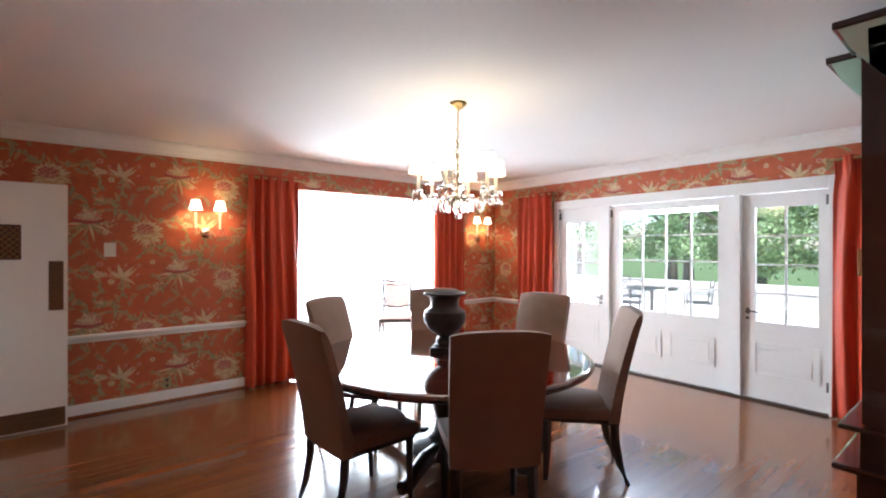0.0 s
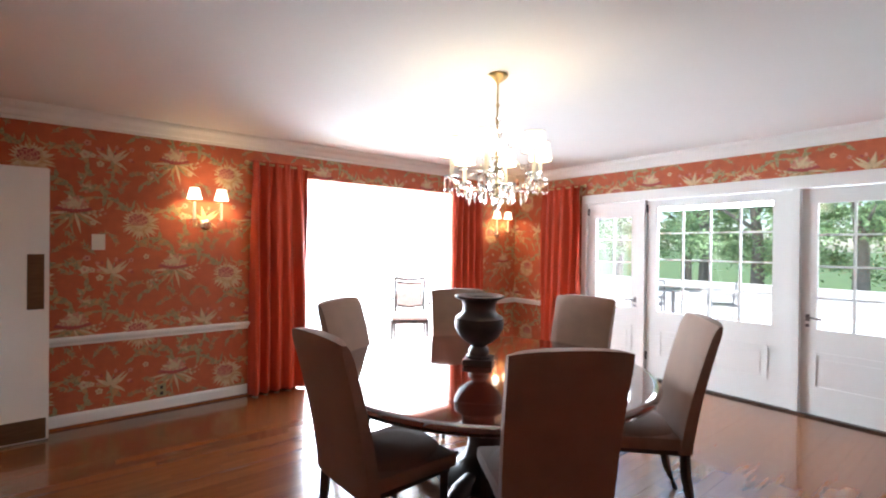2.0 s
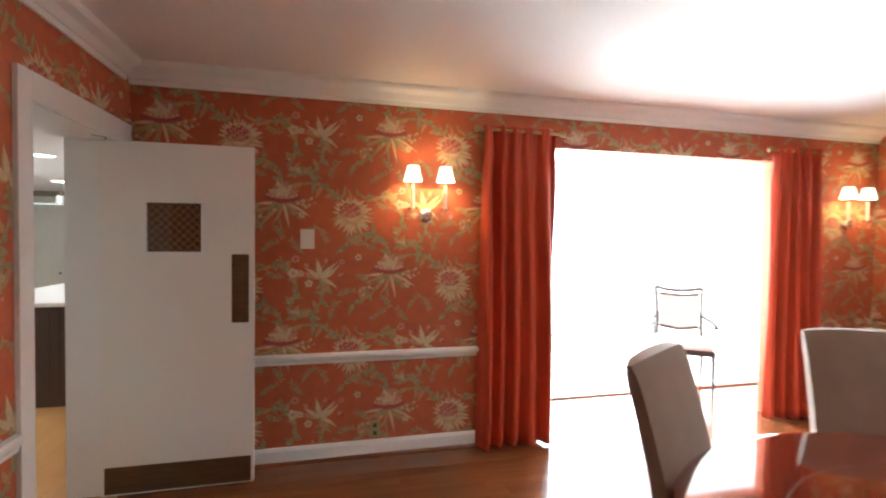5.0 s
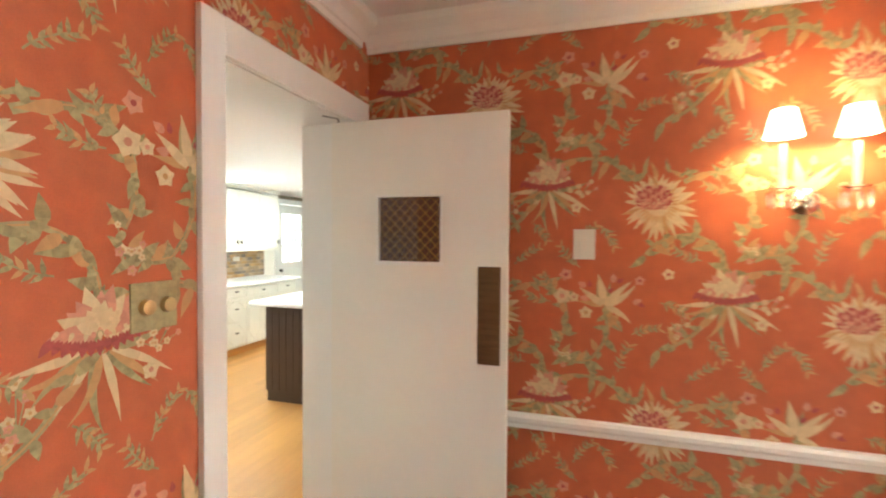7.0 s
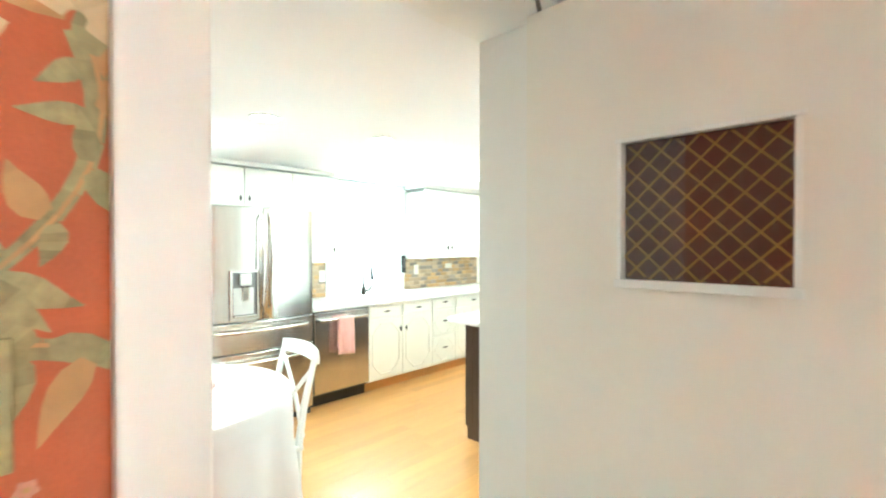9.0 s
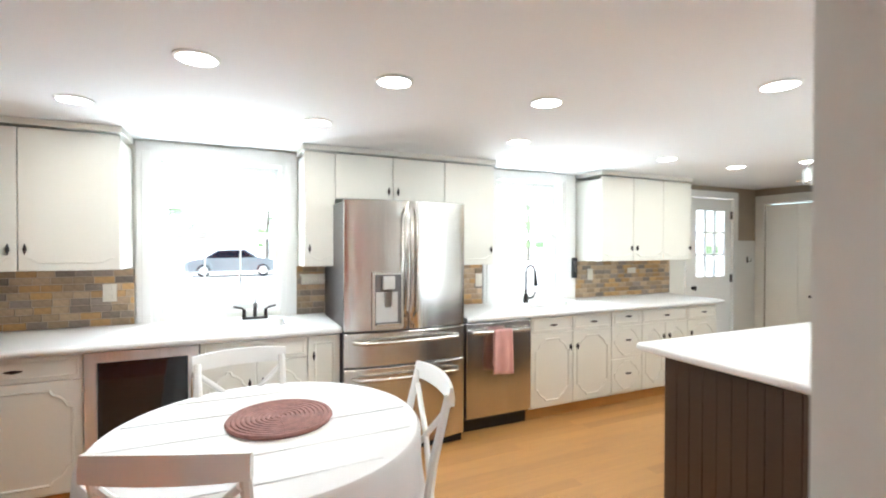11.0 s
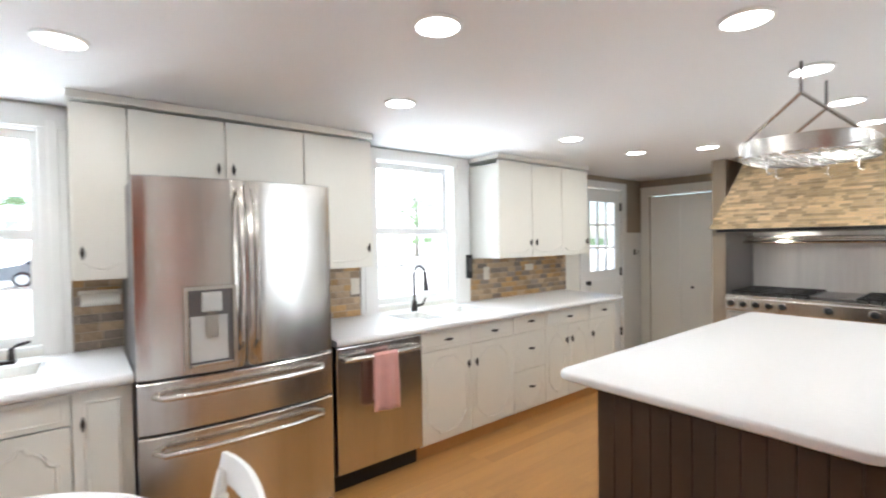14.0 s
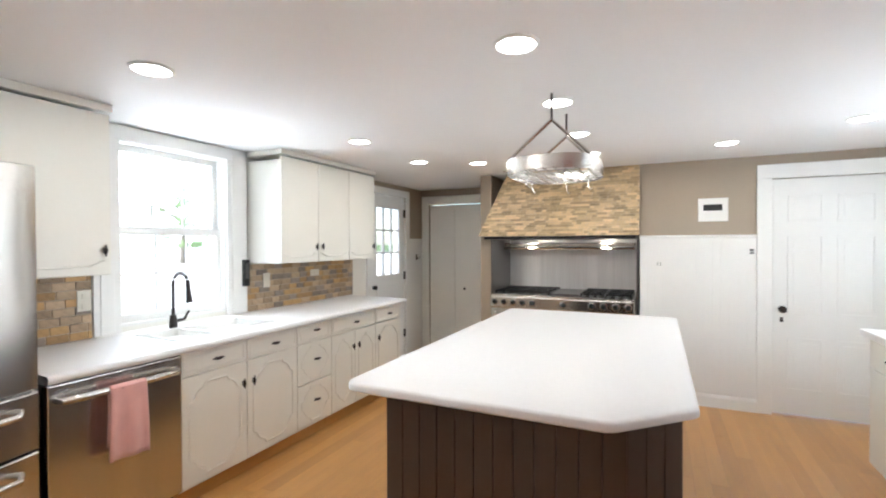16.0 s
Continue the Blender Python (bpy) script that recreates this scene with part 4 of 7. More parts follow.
def tree(x, y, h, r, seed):
    rnd = random.Random(seed)
    t = thing("tree", "leafy green garden tree", "tree", (x, y, -0.3), "garden trees")
    bm = bmesh.new()
    tube(bm, [(x, y, -0.3), (x + 0.1, y, h * 0.3), (x - 0.1, y + 0.1, h * 0.55), (x, y, h * 0.85)], [0.22, 0.17, 0.11, 0.03], 10)
    for k in range(6):
        a, z = rnd.uniform(0, 6.28), rnd.uniform(0.3, 0.65) * h
        tube(bm, [(x, y, z), (x + r * 0.45 * math.cos(a), y + r * 0.45 * math.sin(a), z + 0.12 * h), (x + r * 0.8 * math.cos(a), y + r * 0.8 * math.sin(a), z + 0.18 * h)], [0.08, 0.05, 0.015], 6)
    part("trunk", bm, BARK, t, smooth=True)
    verts, faces = [], []
    for _ in range(46):
        a, b, q = rnd.uniform(0, 6.28), rnd.uniform(-0.95, 1), rnd.uniform(0.3, 1)
        c = Vector((x + r * q * math.cos(a) * math.sqrt(1 - b * b * 0.8), y + r * q * math.sin(a) * math.sqrt(1 - b * b * 0.8), h * 0.56 + h * 0.42 * b))
        s = rnd.uniform(0.35, 0.8)
        for _ in range(230):
            p = c + Vector((rnd.gauss(0, s * 0.5), rnd.gauss(0, s * 0.5), rnd.gauss(0, s * 0.35)))
            u = Vector((rnd.uniform(-1, 1), rnd.uniform(-1, 1), rnd.uniform(-0.6, 0.6))).normalized() * rnd.uniform(0.045, 0.09)
            v = u.cross(Vector((rnd.uniform(-1, 1), rnd.uniform(-1, 1), rnd.uniform(-1, 1)))).normalized() * rnd.uniform(0.025, 0.05)
            i = len(verts)
            verts += [p - u, p + v, p + u, p - v]
            faces.append((i, i + 1, i + 2, i + 3))
    me = bpy.data.meshes.new("crown")
    me.from_pydata(verts, [], faces)
    me.materials.append(LEAFM)
    crown = new("crown", me)
    crown.parent = t
    crown.matrix_parent_inverse = at_world(t).inverted()


for k, (x, y, h, r) in enumerate(((19, 2.5, 6.5, 2.6), (18, 7.5, 5.5, 2.4), (21, 11, 7.5, 3.0), (24, 5.0, 8.5, 3.4), (20, 15, 7, 2.8), (26, 17, 9, 3.6), (23, -1, 8, 3.2), (19, 9.5, 6, 2.6), (18, 5, 5, 2.3), (22, 8, 8, 3.0))):
    tree(x, y, h, r, 40 + k)

for k, (x, y, h, r) in enumerate(((-40, 1.5, 8.5, 3.0), (-44, 9.0, 8.5, 3.4), (-38, 33.0, 8.0, 3.2), (-42, 42.0, 9.0, 3.4), (-45, 24.0, 8.0, 3.0))):
    tree(x, y, h, r, 70 + k)


def parked_car(x, y):
    """A saloon parked along y, seen through the kitchen window."""
    c = thing("car", "dark blue-grey saloon car parked on the drive", "car", (x, y, -0.16))
    prof = [(-2.15, 0.30), (-2.20, 0.62), (-2.05, 0.82), (-1.45, 0.90), (-0.75, 1.36), (0.55, 1.38), (1.15, 0.96), (2.05, 0.84), (2.20, 0.58), (2.15, 0.30)]
    bm = bmesh.new()
    rings = []
    for u, pinch in ((-0.86, 0.94), (-0.80, 1.0), (0.80, 1.0), (0.86, 0.94)):
        rings.append([bm.verts.new((x + u * (0.82 if pz > 1.2 else 1.0), y + py * pinch, pz - 0.16)) for py, pz in prof])
    for p, q in zip(rings, rings[1:]):
        for i in range(len(prof)):
            j = (i + 1) % len(prof)
            bm.faces.new((p[i], p[j], q[j], q[i]))
    bm.faces.new(rings[0][::-1]), bm.faces.new(rings[-1])
    body = part("body", bm, CARP, c)
    for s in (-1, 1):
        bm = bmesh.new()
        bm.faces.new([bm.verts.new((x + s * (0.87 if pz < 1.1 else 0.74), y + py, pz - 0.16)) for py, pz in ((-1.25, 0.93), (-0.68, 1.29), (0.48, 1.31), (1.0, 0.96))])
        bmesh.ops.solidify(bm, geom=bm.faces[:], thickness=0.02)
        part("side_window", bm, GLASSK, body, "dark side glass")
        for yy in (-1.35, 1.35):
            bm = bmesh.new()
            lathe(bm, [(0.22, -0.10), (0.31, -0.09), (0.32, 0.0), (0.31, 0.09), (0.22, 0.10)], n=24)
            bmesh.ops.transform(bm, matrix=pose(x + s * 0.78, y + yy, 0.16, 0, 90, 0), verts=bm.verts[:])
            w = part("tyre", bm, BLACK, c, "black tyre", True)
            bm = bmesh.new()
            lathe(bm, [(0.21, -0.105), (0.19, -0.11), (0.19, 0.11), (0.21, 0.105)], n=20)
            bmesh.ops.transform(bm, matrix=pose(x + s * 0.78, y + yy, 0.16, 0, 90, 0), verts=bm.verts[:])
            part("rim", bm, STEELW, w, "pale alloy rim", True)
        part("headlight", B(x + s * 0.66 - 0.14, x + s * 0.66 + 0.14, y + 2.08, y + 2.17, 0.44, 0.56, bevel=0.02), SINKW, c, "pale headlight")


parked_car(-26.0, 6.3)

# ---------------------------------------------------------------- kitchen
FX, UX, WX = -3.13, -3.42, -3.79


def knob(parent, y, z, x=FX, tall=False):
    bm = bmesh.new()
    if tall:
        for p in ((0, 0.018), (0, -0.018)):
            tube(bm, [(x, y, z + p[1] * 0.3), (x + 0.022, y, z + p[1])], 0.004, 6)
        lathe(bm, [(0.002, -0.032), (0.007, -0.012), (0.010, 0), (0.007, 0.012), (0.002, 0.032)], x + 0.022, y, 8, z)
    else:
        tube(bm, [(x, y, z), (x + 0.018, y, z)], 0.005, 6)
        tube(bm, [(x + 0.02, y - 0.038, z), (x + 0.026, y - 0.015, z), (x + 0.028, y, z), (x + 0.026, y + 0.015, z), (x + 0.02, y + 0.038, z)], [0.003, 0.008, 0.010, 0.008, 0.003], 8)
    part("knob", bm, BRONZE, parent, "dark bronze pull", True)


def bead(bm, x, y0, y1, z0, z1, fancy=True, r=0.008):
    """Applied moulding on a door: a scalloped frame."""
    c = 0.05 if fancy else 0.0
    # four sides with their corner notches
    tube(bm, [(x, y0 + 2 * c, z0), (x, y1 - 2 * c, z0)], r, 6), tube(bm, [(x, y0 + 2 * c, z1), (x, y1 - 2 * c, z1)], r, 6)
    tube(bm, [(x, y0, z0 + 2 * c), (x, y0, z1 - 2 * c)], r, 6), tube(bm, [(x, y1, z0 + 2 * c), (x, y1, z1 - 2 * c)], r, 6)
    if fancy:
        for (cy, cz, sy, sz) in ((y0, z0, 1, 1), (y0, z1, 1, -1), (y1, z1, -1, -1), (y1, z0, -1, 1)):
            tube(bm, [(x, cy, cz + sz * 2 * c), (x, cy + sy * c * 0.5, cz + sz * 1.8 * c), (x, cy + sy * c * 0.75, cz + sz * c * 1.2), (x, cy + sy * c * 1.2, cz + sz * c * 0.75), (x, cy + sy * c * 1.8, cz + sz * c * 0.5), (x, cy + sy * 2 * c, cz)], r, 6)


def moulding(parent, *a):
    bm = bmesh.new()
    bead(bm, *a)
    part("moulding", bm, CREAM, parent, smooth=True)


def base_unit(y0, y1, doors, drawers, label, x=FX, toe=True):
    c = thing("base_cabinet", label, "cabinet", (x - 0.3, (y0 + y1) / 2, 0), "base cabinets")
    bm = bmesh.new()
    box(bm, WX + 0.01, x - 0.022, y0 + 0.001, y1 - 0.001, 0.10, 0.872)
    box(bm, WX + 0.01, x - 0.08, y0 + 0.001, y1 - 0.001, 0.0, 0.10)
    part("body", bm, CREAM, c)
    part("toe_kick", B(x - 0.08, x - 0.07, y0 + 0.001, y1 - 0.001, 0.0, 0.10), HONEYJ, c, "brown wooden toe kick")
    rows = [(0.735, 0.865)] if len(drawers) and drawers[0] != "stack" else []
    if rows:
        w = (y1 - y0) / len(drawers)
        for k in range(len(drawers)):
            a, b = y0 + k * w + 0.004, y0 + (k + 1) * w - 0.004
            bm = bmesh.new()
            box(bm, x - 0.02, x, a, b, 0.735, 0.862, 0.004)
            d = part("drawer", bm, CREAM, c)
            moulding(d, x, a + 0.022, b - 0.022, 0.757, 0.842, False, 0.005)
            knob(d, (a + b) / 2, 0.80, x)
        top = 0.728
    elif len(drawers):
        for z0, z1 in ((0.735, 0.862), (0.435, 0.728), (0.125, 0.428)):
            bm = bmesh.new()
            box(bm, x - 0.02, x, y0 + 0.004, y1 - 0.004, z0, z1, 0.004)
            d = part("drawer", bm, CREAM, c)
            moulding(d, x, y0 + 0.04, y1 - 0.04, z0 + 0.025, z1 - 0.025, z1 - z0 > 0.2, 0.006)
            knob(d, (y0 + y1) / 2, (z0 + z1) / 2 + 0.02, x)
        return c
    else:
        top = 0.862
    w = (y1 - y0) / max(1, doors)
    for k in range(doors):
        a, b = y0 + k * w + 0.003, y0 + (k + 1) * w - 0.003
        bm = bmesh.new()
        box(bm, x - 0.02, x, a, b, 0.115, top, 0.004)
        d = part("door", bm, CREAM, c)
        moulding(d, x, a + 0.045, b - 0.045, 0.165, top - 0.05, (b - a) > 0.28)
        ky = b - 0.035 if (k % 2 == 0 and doors > 1) else a + 0.035
        knob(d, ky, top - 0.13, x, True)
    return c


base_unit(4.4, 5.57, 2, ["d", "d"], "cream painted base cabinet with scalloped mouldings")
base_unit(6.14, 6.77, 2, ["d"], "cream painted bar sink cabinet with bronze pulls")
base_unit(6.77, 6.985, 1, [], "narrow cream cabinet beside the fridge")
base_unit(8.55, 9.43, 2, ["d", "d"], "cream sink cabinet with scalloped mouldings")
base_unit(9.43, 9.81, 0, ["stack"], "cream three-drawer cabinet with bronze pulls")
base_unit(9.81, 10.43, 2, ["d"], "cream base cabinet with scalloped mouldings")
base_unit(10.43, 10.87, 1, ["d"], "cream end cabinet with bronze pull")


def upper_unit(y0, y1, z0, doors, label, right_knob=True, z1=2.145):
    c = thing("wall_cabinet", label, "cabinet", (UX - 0.18, (y0 + y1) / 2, z0), "wall cabinets")
    part("body", B(WX + 0.004, UX - 0.022, y0 + 0.001, y1 - 0.001, z0, z1 - 0.026), CREAM, c)
    w = (y1 - y0) / doors
    for k in range(doors):
        a, b = y0 + k * w + 0.003, y0 + (k + 1) * w - 0.003
        bm = bmesh.new()
        box(bm, UX - 0.02, UX, a, b, z0 + 0.004, z1, 0.004)
        d = part("door", bm, CREAM, c)
        if z1 - z0 > 0.5:
            zl, e = z0 + 0.055, 0.045
            bead_pts = [(UX, a + 0.03, zl + 0.02), (UX, a + e, zl + 0.022), (UX, a + e + 0.02, zl + 0.008), (UX, a + e + 0.05, zl - 0.006), (UX, (a + b) / 2, zl - 0.008), (UX, b - e - 0.05, zl - 0.006), (UX, b - e - 0.02, zl + 0.008), (UX, b - e, zl + 0.022), (UX, b - 0.03, zl + 0.02)]
            part("moulding", T(bead_pts, 0.006, 6), CREAM, d, smooth=True)
        ky = b - 0.035 if (doors > 1 and k % 2 == 0) or (doors == 1 and right_knob) else a + 0.035
        knob(d, ky, z0 + (0.13 if z1 - z0 > 0.5 else 0.07), UX, True)
    part("crown", B(WX + 0.004, UX + 0.012, y0 - 0.008, y1 + 0.008, z1 + 0.014, CK - 0.002, bevel=0.004), CREAM, c)
    return c


upper_unit(4.7, 5.69, 1.31, 2, "tall cream wall cabinet beside the window")
upper_unit(6.785, 7.01, 1.31, 1, "narrow cream wall cabinet by the fridge", False)
upper_unit(7.01, 7.90, 1.81, 2, "cream cabinet above the fridge")
upper_unit(7.90, 8.37, 1.30, 1, "cream wall cabinet by the sink window")
upper_unit(9.58, 10.86, 1.31, 3, "cream wall cabinet over tiled backsplash")


def counter(y0, y1, sink, label):
    bm = bmesh.new()
    sy0, sy1, sx0, sx1 = sink
    xs, ys = [WX + 0.003, sx0, sx1, FX + 0.05], [y0, sy0, sy1, y1]
    for i in range(3):
        for j in range(3):
            if (i, j) != (1, 1):
                box(bm, xs[i], xs[i + 1], ys[j], ys[j + 1], 0.877, 0.915)
    bmesh.ops.remove_doubles(bm, verts=bm.verts[:], dist=0.0005)
    front = FX + 0.05
    c = thing("counter", label, "counter", (front - 0.3, (y0 + y1) / 2, 0.877))
    part("slab", bm, QUARTZ, c)
    part("front_edge", T([(front - 0.004, y0, 0.896), (front - 0.004, y1, 0.896)], 0.0185, 12), QUARTZ, c, smooth=True)
    return c


counter(4.4, 6.985, (6.27, 6.66, -3.60, -3.30), "white quartz counter with bar sink")
counter(7.93, 10.90, (8.62, 9.32, -3.62, -3.25), "long white quartz counter with double sink")


def basin(y0, y1, x0, x1, depth, divide, label):
    s = thing("sink", label, "sink", ((x0 + x1) / 2, (y0 + y1) / 2, 0.9))
    spans = [(y0, y1)] if not divide else [(y0, y0 + (y1 - y0) * 0.38 - 0.012), (y0 + (y1 - y0) * 0.38 + 0.012, y1)]
    for a, b in spans:
        bm = bmesh.new()
        vs = box(bm, x0 + 0.004, x1 - 0.004, a + 0.004, b - 0.004, 0.915 - depth, 0.911)
        tops = [f for f in bm.faces if all(v.co.z > 0.9 for v in f.verts)]
        bmesh.ops.delete(bm, geom=tops, context="FACES")
        es = [e for e in bm.edges if not e.is_boundary]
        bmesh.ops.bevel(bm, geom=es, offset=0.03, segments=3, affect="EDGES", profile=0.5)
        part("bowl", bm, SINKW, s, smooth=True)
    bm = bmesh.new()
    for a in ((x0 - 0.015, x0 + 0.006, y0 - 0.015, y1 + 0.015), (x1 - 0.006, x1 + 0.015, y0 - 0.015, y1 + 0.015), (x0, x1, y0 - 0.015, y0 + 0.006), (x0, x1, y1 - 0.006, y1 + 0.015)):
        box(bm, a[0], a[1], a[2], a[3], 0.909, 0.921, 0.004)
    if divide:
        box(bm, x0, x1, spans[0][1] - 0.006, spans[1][0] + 0.006, 0.90, 0.918, 0.004)
    part("rim", bm, SINKW, s, smooth=True)


basin(6.27, 6.66, -3.60, -3.30, 0.15, False, "white enamel bar sink set in counter")
basin(8.62, 9.32, -3.62, -3.25, 0.19, True, "white double bowl sink under window")

fa = thing("bar_faucet", "dark bronze two-handle bar faucet", "faucet", (-3.70, 6.47, 0.915))
part("base", B(-3.725, -3.675, 6.38, 6.56, 0.915, 0.932, bevel=0.006), BRONZE, fa)
part("spout", T([(-3.70, 6.47, 0.93), (-3.70, 6.47, 1.03), (-3.68, 6.47, 1.06), (-3.62, 6.47, 1.05), (-3.59, 6.47, 1.02)], [0.014, 0.012, 0.011, 0.010, 0.010]), BRONZE, fa, smooth=True)
for y, s in ((6.395, -1), (6.545, 1)):
    part("handle", T([(-3.70, y, 0.93), (-3.70, y, 0.985), (-3.69, y + s * 0.02, 1.0), (-3.67, y + s * 0.07, 1.015)], [0.014, 0.012, 0.008, 0.007]), BRONZE, fa, smooth=True)
fb = thing("kitchen_faucet", "dark bronze pull-down gooseneck faucet", "faucet", (-3.66, 8.87, 0.915))
part("base", T([(-3.66, 8.87, 0.915), (-3.66, 8.87, 1.0)], [0.027, 0.020], 14), BRONZE, fb, smooth=True)
part("neck", T([(-3.66, 8.87, 1.0)] + [(-3.66 + 0.075 - 0.075 * math.cos(a), 8.87, 1.20 + 0.075 * math.sin(a)) for a in [math.pi * k / 10 for k in range(9)]], 0.010, 10), BRONZE, fb, smooth=True)
part("spray_head", T([(-3.517, 8.87, 1.235), (-3.51, 8.87, 1.17), (-3.50, 8.87, 1.09)], [0.012, 0.014, 0.021], 12), BRONZE, fb, smooth=True)
part("lever", T([(-3.66, 8.89, 0.96), (-3.65, 8.94, 0.965), (-3.63, 8.96, 1.02)], [0.012, 0.010, 0.006], 8), BRONZE, fb, smooth=True)


def sash_window(name, y0, y1, z0, z1, cas, label, cols=3):
    w = thing(name, label, "window", (WX, (y0 + y1) / 2, z0))
    tagged(w, kind="structure")
    c0, c1, ct = cas
    bm = bmesh.new()
    for a in ((c0, y0 + 0.012, z0 - 0.03, z1 - 0.012), (y1 - 0.012, c1, z0 - 0.03, z1 - 0.012), (c0, c1, z1 - 0.012, ct)):
        box(bm, WX, WX + 0.024, a[0], a[1], a[2], a[3], 0.004)
    for a in ((c0 + 0.02, y0 - 0.012), (y1 + 0.012, c1 - 0.02)):
        box(bm, WX + 0.024, WX + 0.032, a[0] + 0.015, a[1] - 0.015, z0 - 0.03, z1 + 0.03, 0.003)
    part("casing", bm, WHITE, w)
    part("window_sill", B(WX, WX + 0.05, c0, c1, z0 - 0.055, z0 - 0.03, bevel=0.006), WHITE, w)
    bm = bmesh.new()
    for a in ((y0, y0 + 0.018, z0, z1), (y1 - 0.018, y1, z0, z1), (y0 + 0.018, y1 - 0.018, z0, z0 + 0.018), (y0 + 0.018, y1 - 0.018, z1 - 0.018, z1)):
        box(bm, -3.968, WX - 0.001, a[0], a[1], a[2], a[3])
    part("window_frame", bm, WHITE, w)
    zm = (z0 + z1) / 2 + 0.015
    for k, (a, b, x) in enumerate(((z0 + 0.018, zm + 0.02, WX - 0.05), (zm - 0.02, z1 - 0.018, WX - 0.09))):
        bm = bmesh.new()
        wall_boxes(bm, "x", x - 0.035, x, y0 + 0.018, y1 - 0.018, a, b, [(y0 + 0.055, y1 - 0.055, a + 0.05, b - 0.045)])
        s = part("lower_sash" if k == 0 else "upper_sash", bm, WHITE, w)
        for i in range(1, cols):
            y = y0 + 0.055 + (y1 - y0 - 0.11) * i / cols
            part("muntin", B(x - 0.022, x - 0.010, y - 0.006, y + 0.006, a + 0.05, b - 0.045), WHITE, s)
        zz = (a + b) / 2
        part("muntin", B(x - 0.021, x - 0.011, y0 + 0.055, y1 - 0.055, zz - 0.006, zz + 0.006), WHITE, s)
        p = part("pane", B(x - 0.018, x - 0.014, y0 + 0.05, y1 - 0.05, a + 0.045, b - 0.04), PANE, s)
        p.visible_shadow = False


sash_window("window_2", 5.83, 6.67, 0.95, 2.09, (5.71, 6.775, 2.185), "white double-hung window over bar sink")
sash_window("window_3", 8.60, 9.39, 0.95, 2.12, (8.46, 9.56, 2.19), "white double-hung window over kitchen sink")

# fridge: the doors bow outwards
fr = thing("refrigerator", "stainless french door refrigerator with two bottom drawers", "refrigerator", (-3.38, 7.435, 0))
part("body", B(-3.76, -3.075, 6.995, 7.88, 0.02, 1.765, bevel=0.008), STEELD, fr, "dark grey fridge sides")


def bowed(y0, y1, z0, z1, x=-3.07, swell=0.07, whole0=6.992, whole1=7.882):
    bm = bmesh.new()
    n = 14
    mid, half = (whole0 + whole1) / 2, (whole1 - whole0) / 2
    rows = []
    for i in range(n + 1):
        y = y0 + (y1 - y0) * i / n
        s = (y - mid) / half
        edge = min(1.0, min(i, n - i) / 1.2)
        f = x + 0.012 + swell * (1 - 0.55 * s * s) * (0.72 + 0.28 * edge)
        rows.append([bm.verts.new((q, y, z)) for q, z in ((x, z0), (f - 0.006, z0), (f, z0 + 0.006), (f, z1 - 0.006), (f - 0.006, z1), (x, z1))])
    for a, b in zip(rows, rows[1:]):
        for k in range(6):
            bm.faces.new((a[k], a[(k + 1) % 6], b[(k + 1) % 6], b[k]))
    bm.faces.new(rows[0]), bm.faces.new(rows[-1][::-1])
    return bm


def bar_handle(parent, pts, r=0.012, material=STEEL):
    part("handle", T(pts, r, 10), material, parent, "polished steel bar handle", True)


dl = part("left_door", bowed(6.992, 7.434, 0.885, 1.775), STEEL, fr, smooth=True)
dr = part("right_door", bowed(7.440, 7.882, 0.885, 1.775), STEEL, fr, smooth=True)
d1 = part("upper_drawer", bowed(6.992, 7.882, 0.645, 0.875), STEEL, fr, smooth=True)
d2 = part("lower_drawer", bowed(6.992, 7.882, 0.075, 0.635), STEEL, fr, smooth=True)
for d, y in ((dl, 7.405), (dr, 7.47)):
    bar_handle(d, [(-2.99, y, 0.97), (-2.935, y, 1.02), (-2.925, y, 1.36), (-2.935, y, 1.68), (-2.99, y, 1.73)])
for d, z in ((d1, 0.815), (d2, 0.57)):
    bar_handle(d, [(-3.02, 7.05, z), (-2.955, 7.08, z), (-2.93, 7.25, z), (-2.925, 7.437, z), (-2.93, 7.62, z), (-2.955, 7.79, z), (-3.02, 7.82, z)], 0.013)
bm = bmesh.new()
wall_boxes(bm, "x", -3.01, -2.968, 7.165, 7.385, 0.905, 1.285, [(7.183, 7.367, 0.925, 1.268)])
dp = part("dispenser", bm, STEEL, dl, "water dispenser surround")
part("recess_back", B(-3.0, -2.982, 7.184, 7.366, 0.926, 1.267), STEELD, dp, "dark recess back")
part("recess_panel", B(-2.982, -2.978, 7.192, 7.345, 0.945, 1.15, bevel=0.001), STEELP, dp, "pale grey recess panel")
part("ice_chute", B(-2.98, -2.945, 7.235, 7.318, 1.17, 1.258, bevel=0.008), STEELP, dp, "pale grey ice chute")
part("paddle", B(-2.976, -2.962, 7.25, 7.305, 1.05, 1.165, bevel=0.005), CRYSTAL, dp, "clear paddle")
part("drip_tray", B(-2.99, -2.955, 7.19, 7.36, 0.926, 0.940, bevel=0.003), STEEL, dp)
part("base_grille", B(-3.10, -3.06, 7.0, 7.875, 0.01, 0.07), BLACK, fr)

